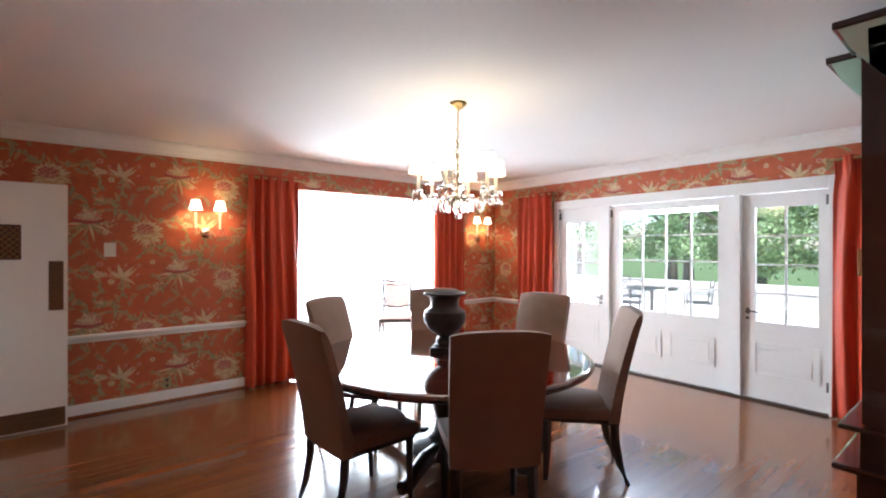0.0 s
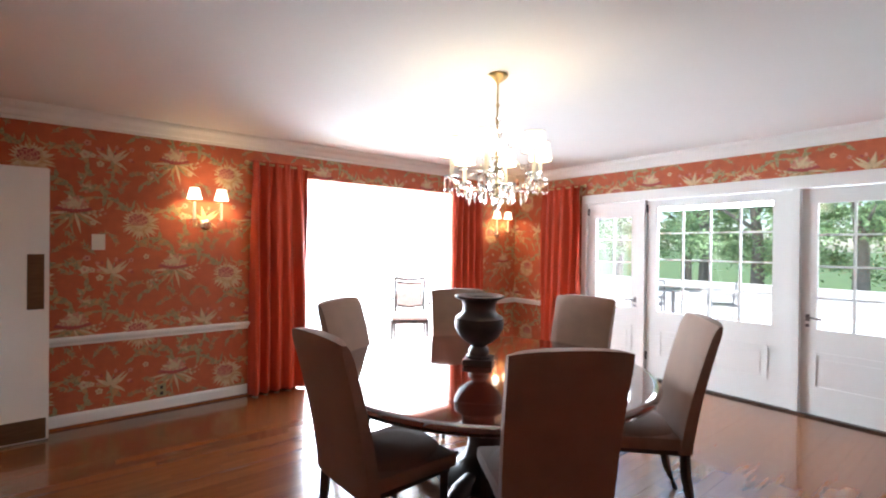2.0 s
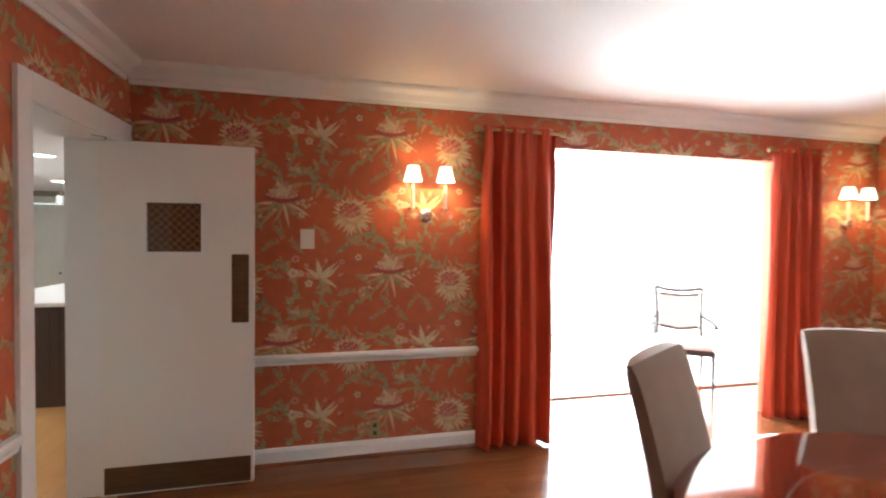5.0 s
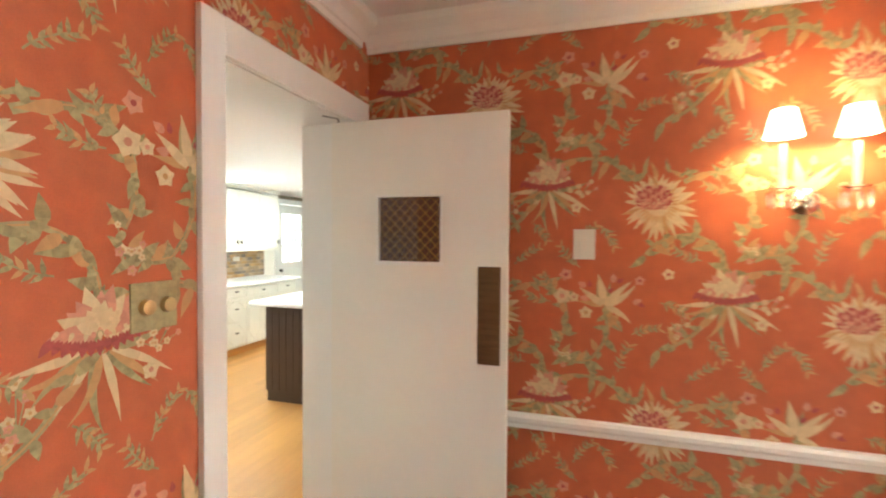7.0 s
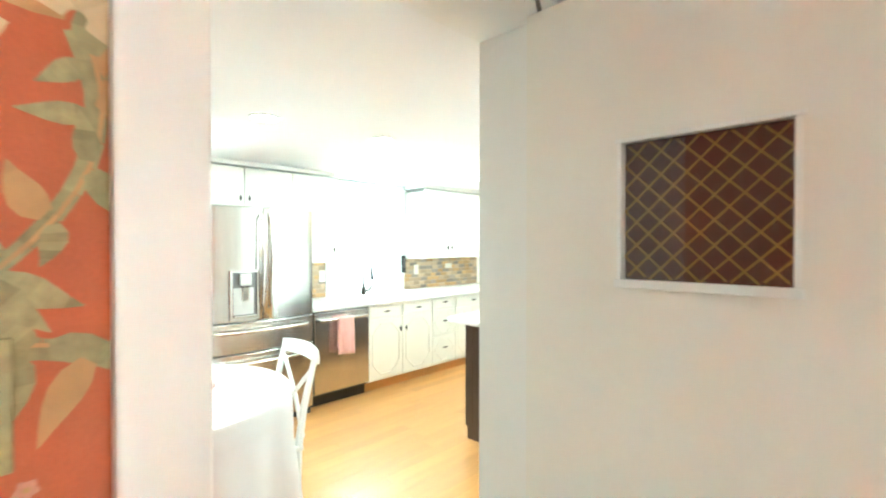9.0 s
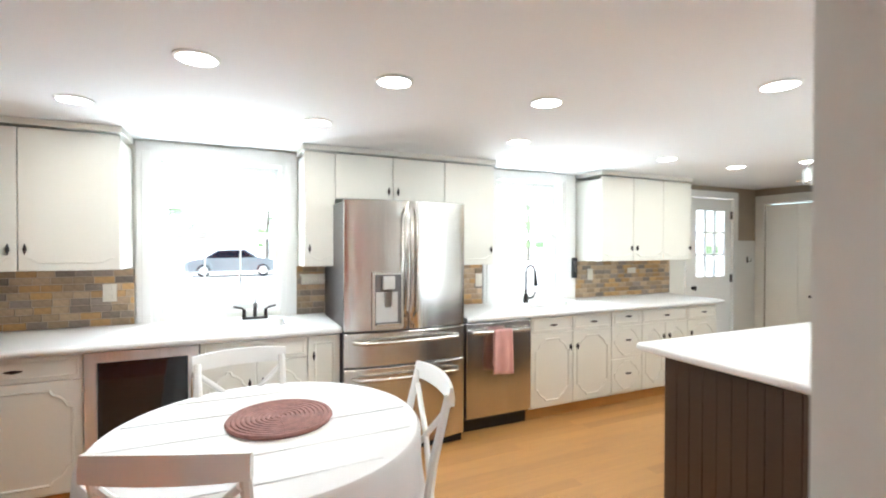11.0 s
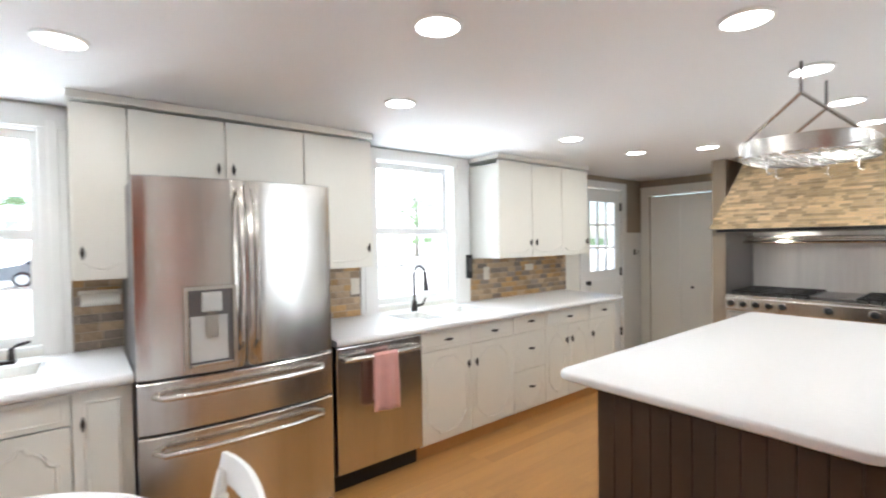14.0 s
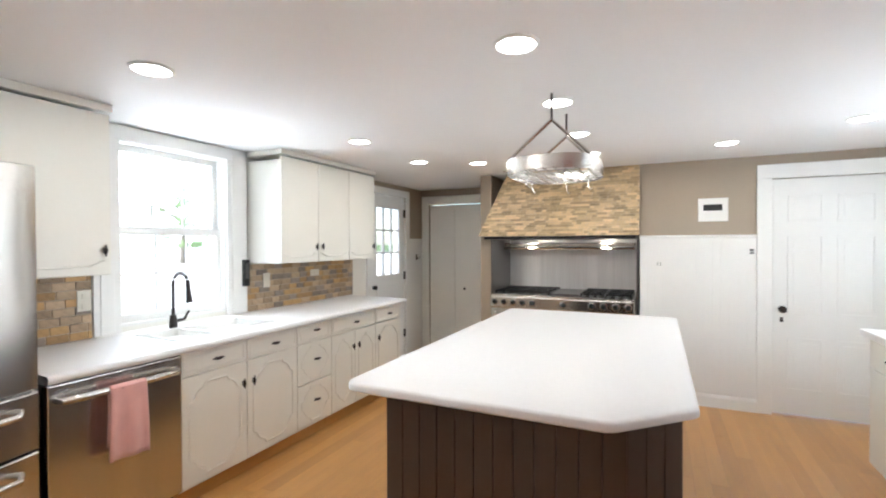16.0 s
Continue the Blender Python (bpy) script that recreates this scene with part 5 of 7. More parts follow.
# dishwasher with towel
dw = thing("dishwasher", "stainless dishwasher with bar handle", "dishwasher", (-3.4, 8.24, 0))
part("body", B(-3.74, -3.16, 7.948, 8.542, 0.10, 0.868), STEELD, dw)
dd = part("door", B(-3.16, -3.115, 7.945, 8.543, 0.125, 0.862, bevel=0.006), STEEL, dw)
part("control_strip", B(-3.15, -3.117, 7.947, 8.541, 0.862, 0.872), BLACK, dw, "black control strip")
part("kick_plate", B(-3.20, -3.19, 7.95, 8.54, 0.0, 0.12), BLACK, dw, "black kick plate")
part("badge", B(-3.116, -3.1135, 7.98, 8.02, 0.83, 0.838), STEELD, dd)
part("handle", T([(-3.115, 7.975, 0.795), (-3.075, 7.985, 0.795), (-3.064, 8.08, 0.795), (-3.058, 8.24, 0.795), (-3.064, 8.40, 0.795), (-3.075, 8.50, 0.795), (-3.115, 8.51, 0.795)], 0.016, 10), STEEL, dd, "steel bar handle", True)
tw = bmesh.new()
n, mrow = 12, 24
g = []
for i in range(n + 1):
    s = i / n
    row = []
    for j in range(mrow + 1):
        h = j / mrow
        L = -0.30 + 0.66 * h
        ang = max(-1.57, min(1.57, L / 0.018)) if abs(L) < 0.028 else (1.57 if L > 0 else -1.57)
        fold = 0.008 * math.sin(11 * s + 1.5) * min(1, abs(L) * 6)
        z = 0.812 - max(0, abs(L) - 0.02) if abs(L) > 0.02 else 0.812 + 0.004
        x = -3.06 + 0.018 * math.sin(ang) + fold * (1 if L > 0 else 0.4)
        row.append(tw.verts.new((x, 8.235 + 0.17 * (s - 0.5) * (1 - 0.08 * math.sin(h * 5)), z - 0.015 * s * (L > 0.3))))
    g.append(row)
for i in range(n):
    for j in range(mrow):
        tw.faces.new((g[i][j], g[i + 1][j], g[i + 1][j + 1], g[i][j + 1]))
towel = whole("dish_towel", tw, PINK, "blush pink terry towel over dishwasher handle", "towel", smooth=True)
so = towel.modifiers.new("thick", "SOLIDIFY")
so.thickness = 0.006

# wine fridge
wf = thing("wine_fridge", "undercounter wine fridge with steel frame and dark glass", "wine fridge", (-3.4, 5.855, 0))
part("body", B(-3.74, -3.15, 5.575, 6.135, 0.02, 0.868), BLACK, wf)
bm = bmesh.new()
wall_boxes(bm, "x", -3.15, -3.108, 5.577, 6.133, 0.10, 0.866, [(5.632, 6.078, 0.16, 0.81)])
wd = part("door", bm, STEELW, wf)
part("glass", B(-3.14, -3.134, 5.628, 6.082, 0.155, 0.815), GLASSK, wd, "smoked dark glass")
for k in range(5):
    part("rack", B(-3.16, -3.142, 5.63, 6.08, 0.25 + 0.11 * k, 0.262 + 0.11 * k), BROWNP, wf)
part("handle", T([(-3.108, 6.105, 0.30), (-3.07, 6.105, 0.32), (-3.07, 6.105, 0.68), (-3.108, 6.105, 0.70)], 0.009, 8), STEEL, wd, smooth=True)

# backsplash
for y0, y1 in ((4.4, 5.70), (6.777, 7.0), (7.93, 8.46), (9.565, 10.97)):
    gr = whole("backsplash", B(WX + 0.001, WX + 0.006, y0, y1, 0.916, 1.30), GROUT, "tumbled travertine brick backsplash", "backsplash", "structure")
    rows = 8
    hh = (1.30 - 0.916) / rows
    rnd = random.Random(int(y0 * 10))
    shapes = {}
    for r in range(rows):
        y = y0 - (0.055 if r % 2 else 0) - rnd.uniform(0, 0.02)
        while y < y1 - 0.012:
            w = rnd.choice((0.092, 0.108, 0.116))
            a, b = max(y, y0) + 0.0025, min(y + w, y1) - 0.0025
            if b - a > 0.015:
                stone = rnd.choice((TILE, TILE, TILEO, TILEG))
                key = (round(b - a, 3), stone.name)
                if key not in shapes:
                    shapes[key] = mesh_of("tile", B(0, 0.007, -key[0] / 2, key[0] / 2, -hh / 2 + 0.0025, hh / 2 - 0.0025, bevel=0.0022), stone)
                t = new("tile", shapes[key])
                t.parent = gr
                t.matrix_basis = pose(WX + 0.006 + rnd.uniform(-0.001, 0.0015), (a + b) / 2, 0.916 + (r + 0.5) * hh, rnd.uniform(-0.5, 0.5))
            y += w


def kplate(name, label, y0, y1, z0, z1, x=WX + 0.014, n=2):
    P = thing(name, label, "outlet", (x, (y0 + y1) / 2, z0))
    part("cover", B(x, x + 0.007, y0, y1, z0, z1, bevel=0.002), PLATE, P)
    for k in range(n):
        z = z0 + (z1 - z0) * (k + 0.5) / n
        part("socket", B(x + 0.006, x + 0.010, (y0 + y1) / 2 - 0.014, (y0 + y1) / 2 + 0.014, z - 0.014, z + 0.014, bevel=0.002), PLATE, P)


kplate("outlet_plate", "ivory outlet on stone backsplash", 5.52, 5.60, 1.08, 1.20)
kplate("outlet_plate", "ivory outlet on stone backsplash", 8.38, 8.45, 1.08, 1.20)
kplate("outlet_plate", "ivory outlet on stone backsplash", 9.73, 9.80, 1.10, 1.22)
kplate("outlet_plate", "ivory outlet on stone backsplash", 10.30, 10.42, 1.16, 1.22, n=1)
ph = thing("towel_holder", "small pale paper towel holder on backsplash", "holder", (WX + 0.03, 6.9, 1.17))
part("roll", T([(WX + 0.06, 6.81, 1.19), (WX + 0.06, 6.98, 1.19)], 0.035, 16), PLATE, ph, smooth=True)
part("bracket", B(WX + 0.012, WX + 0.06, 6.80, 6.99, 1.215, 1.235, bevel=0.004), PLATE, ph)
ic = thing("intercom_handset", "slim black wall intercom beside window", "intercom", (WX + 0.03, 9.53, 1.15))
part("body", B(WX + 0.033, WX + 0.06, 9.50, 9.555, 1.13, 1.34, bevel=0.006), BLACK, ic)
part("face", B(WX + 0.06, WX + 0.063, 9.512, 9.543, 1.19, 1.31, bevel=0.001), STEELD, ic)

# island
isl = thing("island", "umber beadboard kitchen island with white quartz top", "kitchen island", (-1.29, 9.49, 0))
bx0, bx1, by0, by1 = -1.76, -0.72, 8.45, 10.5
part("body", B(bx0 + 0.014, bx1 - 0.014, by0 + 0.2, by1 - 0.014, 0.0, 0.885), BEAD, isl)
cut = 0.16
bm = bmesh.new()
pl = [(bx0 + 0.012, by0 + 0.012), (bx1 - cut, by0 + 0.012), (bx1 - 0.012, by0 + cut), (bx1 - 0.012, by0 + 0.3), (bx0 + 0.012, by0 + 0.3)]
lo, hi = [bm.verts.new((*p, 0)) for p in pl], [bm.verts.new((*p, 0.885)) for p in pl]
for i in range(5):
    bm.faces.new((lo[i], lo[(i + 1) % 5], hi[(i + 1) % 5], hi[i]))
bm.faces.new(hi), bm.faces.new(lo[::-1])
part("end_core", bm, BEAD, isl)


def beadrun(p, q):
    p, q = Vector((*p, 0)), Vector((*q, 0))
    n = max(1, round((q - p).length / 0.075))
    d = (q - p) / n
    out = Vector((d.y, -d.x, 0)).normalized()
    for k in range(n):
        a = p + d * k
        bm = bmesh.new()
        box(bm, 0.0012, d.length - 0.0012, 0.0, 0.014, 0.10, 0.884, 0.0022)
        m = Matrix.Translation(a) @ Matrix(((d.x / d.length, -out.x, 0, 0), (d.y / d.length, -out.y, 0, 0), (0, 0, 1, 0), (0, 0, 0, 1)))
        bmesh.ops.transform(bm, matrix=m, verts=bm.verts[:])
        part("beadboard", bm, BEAD, isl)


beadrun((bx0, by0), (bx1 - cut, by0))
beadrun((bx1 - cut, by0), (bx1, by0 + cut))
beadrun((bx1, by0 + cut), (bx1, by1))
beadrun((bx0, by1), (bx0, by0))
part("plinth", B(bx0 + 0.03, bx1 - 0.06, by0 + 0.06, by1 - 0.03, 0.0, 0.10), HONEYJ, isl, "brown wooden plinth")
bm = bmesh.new()
out = []
for k in range(7):
    a = math.pi + math.pi / 2 * k / 6
    out.append((-1.85 + 0.06 * math.cos(a), 8.43 + 0.06 * math.sin(a)))
out += [(-0.93, 8.37), (-0.90, 8.385), (-0.685, 8.60), (-0.67, 8.63), (-0.67, 10.60), (-0.69, 10.62), (-1.89, 10.62), (-1.91, 10.60)]
lv = []
for inset, z in ((0.012, 0.884), (0.0, 0.892), (0.0, 0.912), (0.004, 0.919), (0.014, 0.923)):
    cx, cy = -1.29, 9.49
    lv.append([bm.verts.new((x + (inset if x < cx else -inset), y + (inset if y < cy else -inset), z)) for x, y in out])
for a, b in zip(lv, lv[1:]):
    for i in range(len(out)):
        bm.faces.new((a[i], a[(i + 1) % len(out)], b[(i + 1) % len(out)], b[i]))
bm.faces.new(lv[0][::-1]), bm.faces.new(lv[-1])
part("worktop", bm, QUARTZ, isl, "white quartz worktop with clipped corner", True)

# range and hood
rg = thing("range", "wide stainless professional range with black grates", "range", (-1.78, 11.9, 0))
rx0, rx1, ry = -2.42, -0.99, 11.56
part("body", B(rx0, rx1, ry + 0.03, 12.28, 0.08, 0.90, bevel=0.004), STEEL, rg)
part("control_panel", B(rx0, rx1, ry, ry + 0.05, 0.78, 0.905, bevel=0.012), STEEL, rg)
part("cooktop", B(rx0, rx1, ry + 0.02, 12.27, 0.90, 0.925, bevel=0.004), STEEL, rg)
for a, b in ((rx0 + 0.02, -1.76), (-1.73, rx1 - 0.02)):
    od = part("oven_door", B(a, b, ry - 0.005, ry + 0.04, 0.14, 0.76, bevel=0.006), STEEL, rg)
    part("oven_window", B(a + 0.12, b - 0.12, ry - 0.008, ry - 0.004, 0.30, 0.58), GLASSK, od)
    part("handle", T([(a + 0.05, ry, 0.72), (a + 0.05, ry - 0.05, 0.72), (b - 0.05, ry - 0.05, 0.72), (b - 0.05, ry, 0.72)], 0.012, 8), STEEL, od, smooth=True)
for k, x in enumerate((-2.37, -2.27, -2.17, -2.07, -1.97, -1.66, -1.38, -1.27, -1.16, -1.05)):
    bm = bmesh.new()
    lathe(bm, [(0.026, 0), (0.028, 0.006), (0.022, 0.012), (0.020, 0.036), (0.016, 0.04)], n=14)
    bmesh.ops.transform(bm, matrix=pose(x, ry + 0.002, 0.845, 90, 0, 0), verts=bm.verts[:])
    kn = part("control_knob", bm, BLACK, rg, "black range knob", True)
    bm = bmesh.new()
    lathe(bm, [(0.036, 0), (0.036, 0.004), (0.029, 0.006), (0.028, 0.001)], n=18)
    bmesh.ops.transform(bm, matrix=pose(x, ry, 0.845, 90, 0, 0), verts=bm.verts[:])
    part("bezel", bm, STEEL, kn, "steel bezel", True)
for a, b in ((rx0 + 0.03, -2.11), (-2.10, -1.80), (-1.50, -1.27), (-1.26, rx1 - 0.03)):
    bm = bmesh.new()
    for k in range(6):
        y = ry + 0.08 + k * 0.108
        box(bm, a, b, y, y + 0.016, 0.945, 0.962, 0.003)
    for k in range(4):
        x = a + (b - a - 0.016) * k / 3
        box(bm, x, x + 0.016, ry + 0.08, ry + 0.636, 0.926, 0.950)
    part("grate", bm, BLACK, rg, "black cast iron grate")
part("griddle", B(-1.79, -1.51, ry + 0.08, ry + 0.64, 0.926, 0.945, bevel=0.004), STEELD, rg, "flat steel griddle")
part("back_panel", B(rx0, rx1, 12.275, 12.295, 0.925, 1.50), STEELW, rg, "tall stainless back panel")
part("warming_shelf", B(rx0 + 0.02, rx1 - 0.02, 12.00, 12.275, 1.425, 1.462, bevel=0.006), STEEL, rg, "stainless warming shelf")
part("shelf_rail", T([(rx0 + 0.02, 11.985, 1.405), (rx1 - 0.02, 11.985, 1.405)], 0.014, 8), STEEL, rg, smooth=True)
for x in (rx0 - 0.004, rx1 + 0.012):
    part("side_panel", B(x, x + 0.012, ry + 0.04, 12.29, 0.10, 1.50), STEELD, rg, "dark steel side panel")

hd = thing("range_hood", "tapered range hood clad in honey stone mosaic", "range hood", (-1.75, 11.9, 1.53))
hx0, hx1, hy0 = -2.53, -0.952, 11.50
tx0, ty0 = -2.24, 11.62
bm = bmesh.new()
lo = [bm.verts.new(p) for p in ((hx0, hy0, 1.535), (hx1, hy0, 1.535), (hx1, 12.29, 1.535), (hx0, 12.29, 1.535))]
hi = [bm.verts.new(p) for p in ((tx0, ty0, 2.199), (hx1, ty0, 2.199), (hx1, 12.29, 2.199), (tx0, 12.29, 2.199))]
for i in range(4):
    bm.faces.new((lo[i], lo[(i + 1) % 4], hi[(i + 1) % 4], hi[i]))
bm.faces.new(hi), bm.faces.new(lo[::-1])
part("core", bm, GROUT, hd)
part("underside", B(hx0 + 0.05, hx1 - 0.03, hy0 + 0.03, 12.27, 1.505, 1.533, bevel=0.004), BLACK, hd, "black hood filter tray")
bm = bmesh.new()
rnd = random.Random(77)
rows = 30


def stick(c00, c10, c11, c01, lift):
    nrm = (c10 - c00).cross(c01 - c00).normalized() * lift
    b = [bm.verts.new(p) for p in (c00, c10, c11, c01)]
    t = [bm.verts.new(p + nrm) for p in (c00, c10, c11, c01)]
    bm.faces.new(t)
    for i in range(4):
        bm.faces.new((b[i], b[(i + 1) % 4], t[(i + 1) % 4], t[i]))


def cover(P, Q, R, S):
    """Stone sticks over the quadrilateral P (low left), Q (low right), R (high right), S (high left)."""
    for r in range(rows):
        v0, v1 = r / rows + 0.002, (r + 1) / rows - 0.003
        width = (Q - P).length
        u = -rnd.uniform(0, 0.08)
        while u < width:
            w = rnd.choice((0.045, 0.07, 0.10, 0.12))
            a, b = max(0, u) / width, min(width, u + w - 0.003) / width
            if b > a + 0.004:
                f = lambda s, t: P.lerp(Q, s).lerp(S.lerp(R, s), t)
                stick(f(a, v0), f(b, v0), f(b, v1), f(a, v1), rnd.uniform(0.003, 0.009))
            u += w


V = Vector
cover(V((hx0, hy0, 1.535)), V((hx1, hy0, 1.535)), V((hx1, ty0, 2.199)), V((tx0, ty0, 2.199)))
cover(V((hx0, 12.29, 1.535)), V((hx0, hy0, 1.535)), V((tx0, ty0, 2.199)), V((tx0, 12.29, 2.199)))
mos = part("mosaic", bm, MOSAIC, hd, "honey and cream stone stick mosaic")
tagged(mos, kind="stuff")

# pot rack
pr = thing("pot_rack", "oval steel pot rack hung over the island", "pot rack", (-1.30, 9.38, 2.2))
cx, cy, ra, rb = -1.29, 9.40, 0.235, 0.31
bm = bmesh.new()
n = 48
ring = []
for k in range(n):
    a = 2 * math.pi * k / n
    c, s = math.cos(a), math.sin(a)
    ex = math.copysign(abs(c) ** 0.7, c), math.copysign(abs(s) ** 0.7, s)
    ring.append([bm.verts.new((cx + (ra + d) * ex[0], cy + (rb + d) * ex[1], z)) for d, z in ((0, 1.815), (0, 1.885), (-0.004, 1.885), (-0.004, 1.815))])
for k in range(n):
    p, q = ring[k], ring[(k + 1) % n]
    for i in range(4):
        bm.faces.new((p[i], p[(i + 1) % 4], q[(i + 1) % 4], q[i]))
part("band", bm, STEEL, pr, smooth=True)
for i in range(-4, 5):
    x = cx + i * 0.048
    ly = rb * math.sqrt(max(0, 1 - (i * 0.048 / ra) ** 2)) * 1.05
    part("grid_bar", T([(x, cy - ly, 1.82), (x, cy + ly, 1.82)], 0.004, 6), STEEL, pr)
for i in range(-3, 4):
    y = cy + i * 0.08
    lx = ra * (1 - abs(i) * 0.03)
    part("grid_bar", T([(cx - lx, y, 1.828), (cx + lx, y, 1.828)], 0.004, 6), STEEL, pr)
for s in (-1, 1):
    y = cy + s * 0.2
    part("rod", T([(cx + 0.02, y, 2.2), (cx + 0.02, y, 2.06)], 0.006, 6), STEELD, pr)
    for q in (-1, 1):
        part("strut", T([(cx + 0.02, y, 2.07), (cx + q * (ra - 0.03), cy + s * (rb - 0.12), 1.885)], 0.008, 6), STEEL, pr)
for k in range(5):
    a = 2 * math.pi * k / 5 + 0.2
    hx, hyy = cx + ra * 0.7 * math.cos(a), cy + rb * 0.75 * math.sin(a)
    part("hook", T([(hx, hyy, 1.82), (hx, hyy, 1.76), (hx + 0.012, hyy, 1.745), (hx + 0.022, hyy, 1.755)], 0.003, 5), STEEL, pr)

# right-hand cabinet run beside the six-panel door
rc = thing("side_cabinet", "cream base cabinet with white counter near panel door", "cabinet", (0.8, 9.6, 0))
part("body", B(0.40, 1.29, 8.6, 10.58, 0.09, 0.875), CREAM, rc)
part("toe_kick", B(0.46, 1.29, 8.62, 10.55, 0.0, 0.09), BLACK, rc)
for k in range(3):
    a = 8.61 + k * 0.657
    d = part("drawer", B(0.382, 0.40, a, a + 0.645, 0.70, 0.86, bevel=0.004), CREAM, rc)
    part("pull", T([(0.382, a + 0.28, 0.79), (0.36, a + 0.29, 0.785), (0.36, a + 0.37, 0.785), (0.382, a + 0.38, 0.79)], 0.006, 6), BRONZE, d, "dark bronze pull")
    part("door", B(0.382, 0.40, a, a + 0.645, 0.11, 0.69, bevel=0.004), CREAM, rc)
whole("counter", B(0.35, 1.295, 8.58, 10.63, 0.878, 0.92, bevel=0.008), QUARTZ, "short white quartz counter", "counter")

# six-panel door, wainscot and plates on the north wall
NY = 11.62
d6 = thing("door_4", "white six-panel door with dark knob", "door", (0.47, NY, 0))
tagged(d6, kind="structure")
bm = bmesh.new()
box(bm, 0.084, 0.856, NY + 0.012, NY + 0.05, 0.012, 1.996)
pan = [(a, b, z0, z1) for a, b in ((0.19, 0.43), (0.52, 0.76)) for z0, z1 in ((0.22, 0.66), (0.86, 1.52), (1.63, 1.86))]
for a, b, z0, z1 in pan:
    for q in ((a, b, z0, z0 + 0.016), (a, b, z1 - 0.016, z1), (a, a + 0.016, z0 + 0.016, z1 - 0.016), (b - 0.016, b, z0 + 0.016, z1 - 0.016)):
        box(bm, q[0], q[1], NY + 0.004, NY + 0.012, q[2], q[3], 0.002)
    box(bm, a + 0.04, b - 0.04, NY + 0.006, NY + 0.012, z0 + 0.04, z1 - 0.04, 0.003)
part("leaf", bm, WHITE, d6)
bm = bmesh.new()
lathe(bm, [(0.024, 0), (0.026, 0.006), (0.010, 0.012), (0.010, 0.03), (0.026, 0.04), (0.028, 0.055), (0.014, 0.068)], n=18)
bmesh.ops.transform(bm, matrix=pose(0.15, NY + 0.012, 0.90, 90, 0, 0), verts=bm.verts[:])
part("door_handle", bm, BRONZE, d6, "dark bronze knob", True)
part("keyhole_plate", B(0.138, 0.162, NY + 0.007, NY + 0.0115, 0.79, 0.83, bevel=0.002), BRONZE, d6)
bm = bmesh.new()
for a in ((-0.03, 0.08, 0, 2.0), (0.86, 0.96, 0, 2.0), (-0.03, 0.96, 2.0, 2.12)):
    box(bm, a[0], a[1], NY - 0.022, NY + 0.002, a[2], a[3], 0.004)
whole("trim_panel_door", bm, WHITE, "white wide door casing", "trim", "structure")
wn_ = whole("wainscot", B(-0.95, -0.03, NY - 0.010, NY - 0.001, 0.0, 1.50), WHITE, "white beadboard wainscot under taupe wall", "wainscot", "structure")
for k in range(14):
    x = -0.948 + k * 0.0655
    part("beadboard", B(x, x + 0.062, NY - 0.014, NY - 0.010, 0.12, 1.495, bevel=0.001), WHITE, wn_)
run("wainscot_cap", [(0, 1.50), (0.022, 1.50), (0.028, 1.515), (0.02, 1.528), (0, 1.53)], (-0.95, NY), (-0.03, NY), (0, -1), "white wainscot cap")
run("baseboard_kitchen", [(0.014, 0), (0.03, 0), (0.03, 0.09), (0.02, 0.11), (0.014, 0.112)], (-0.95, NY), (-0.03, NY), (0, -1), "white baseboard")


def nplate(name, label, x0, x1, z0, z1, dark=(), y=NY - 0.014):
    P = thing(name, label, "switch plate", ((x0 + x1) / 2, y, z0))
    part("cover", B(x0, x1, y - 0.008, y, z0, z1, bevel=0.002), WHITE, P)
    for a, b, q0, q1 in dark:
        part("opening", B(a, b, y - 0.011, y - 0.007, q0, q1), DARKP, P)
    return P


nplate("wall_panel", "white wall control panel with black slot", -0.47, -0.24, 1.65, 1.855, [(-0.43, -0.285, 1.745, 1.80)], NY - 0.001)
nplate("outlet_plate", "white outlet on wainscot", -0.83, -0.74, 1.22, 1.31, [(-0.80, -0.795, 1.25, 1.28), (-0.775, -0.77, 1.25, 1.28)])
nplate("switch_plate", "wide white switch plate on wainscot", -0.30, -0.045, 1.22, 1.325)
nplate("keypad", "small dark keypad on wainscot", -0.085, -0.05, 1.36, 1.41, [(-0.082, -0.053, 1.365, 1.38), (-0.082, -0.053, 1.388, 1.405)])

# exterior door and closet door in the far corner
dk = thing("door_5", "white exterior door with nine-pane window", "door", (WX, 11.72, 0))
tagged(dk, kind="structure")
bm = bmesh.new()
wall_boxes(bm, "x", -3.85, -3.80, 11.335, 12.115, 0.01, 2.05, [(11.46, 11.99, 1.08, 1.90)])
for z0, z1 in ((0.15, 0.52), (0.60, 0.97)):
    box(bm, -3.80, -3.792, 11.46, 11.99, z0, z1, 0.004)
part("leaf", bm, WHITE, dk)
for k in (1, 2):
    y = 11.46 + 0.53 * k / 3
    z = 1.08 + 0.82 * k / 3
    part("muntin", B(-3.84, -3.805, y - 0.010, y + 0.010, 1.08, 1.90), WHITE, dk)
    part("muntin", B(-3.838, -3.807, 11.46, 11.99, z - 0.010, z + 0.010), WHITE, dk)
part("pane", B(-3.828, -3.824, 11.455, 11.995, 1.075, 1.905), PANE, dk).visible_shadow = False
for z in (0.3, 1.05, 1.85):
    part("hinge", B(-3.80, -3.782, 12.09, 12.125, z - 0.05, z + 0.05), BRONZE, dk, "black hinge")
part("door_handle", T([(-3.80, 11.38, 0.95), (-3.75, 11.38, 0.95)], [0.018, 0.028], 12), BRONZE, dk, smooth=True)
bm = bmesh.new()
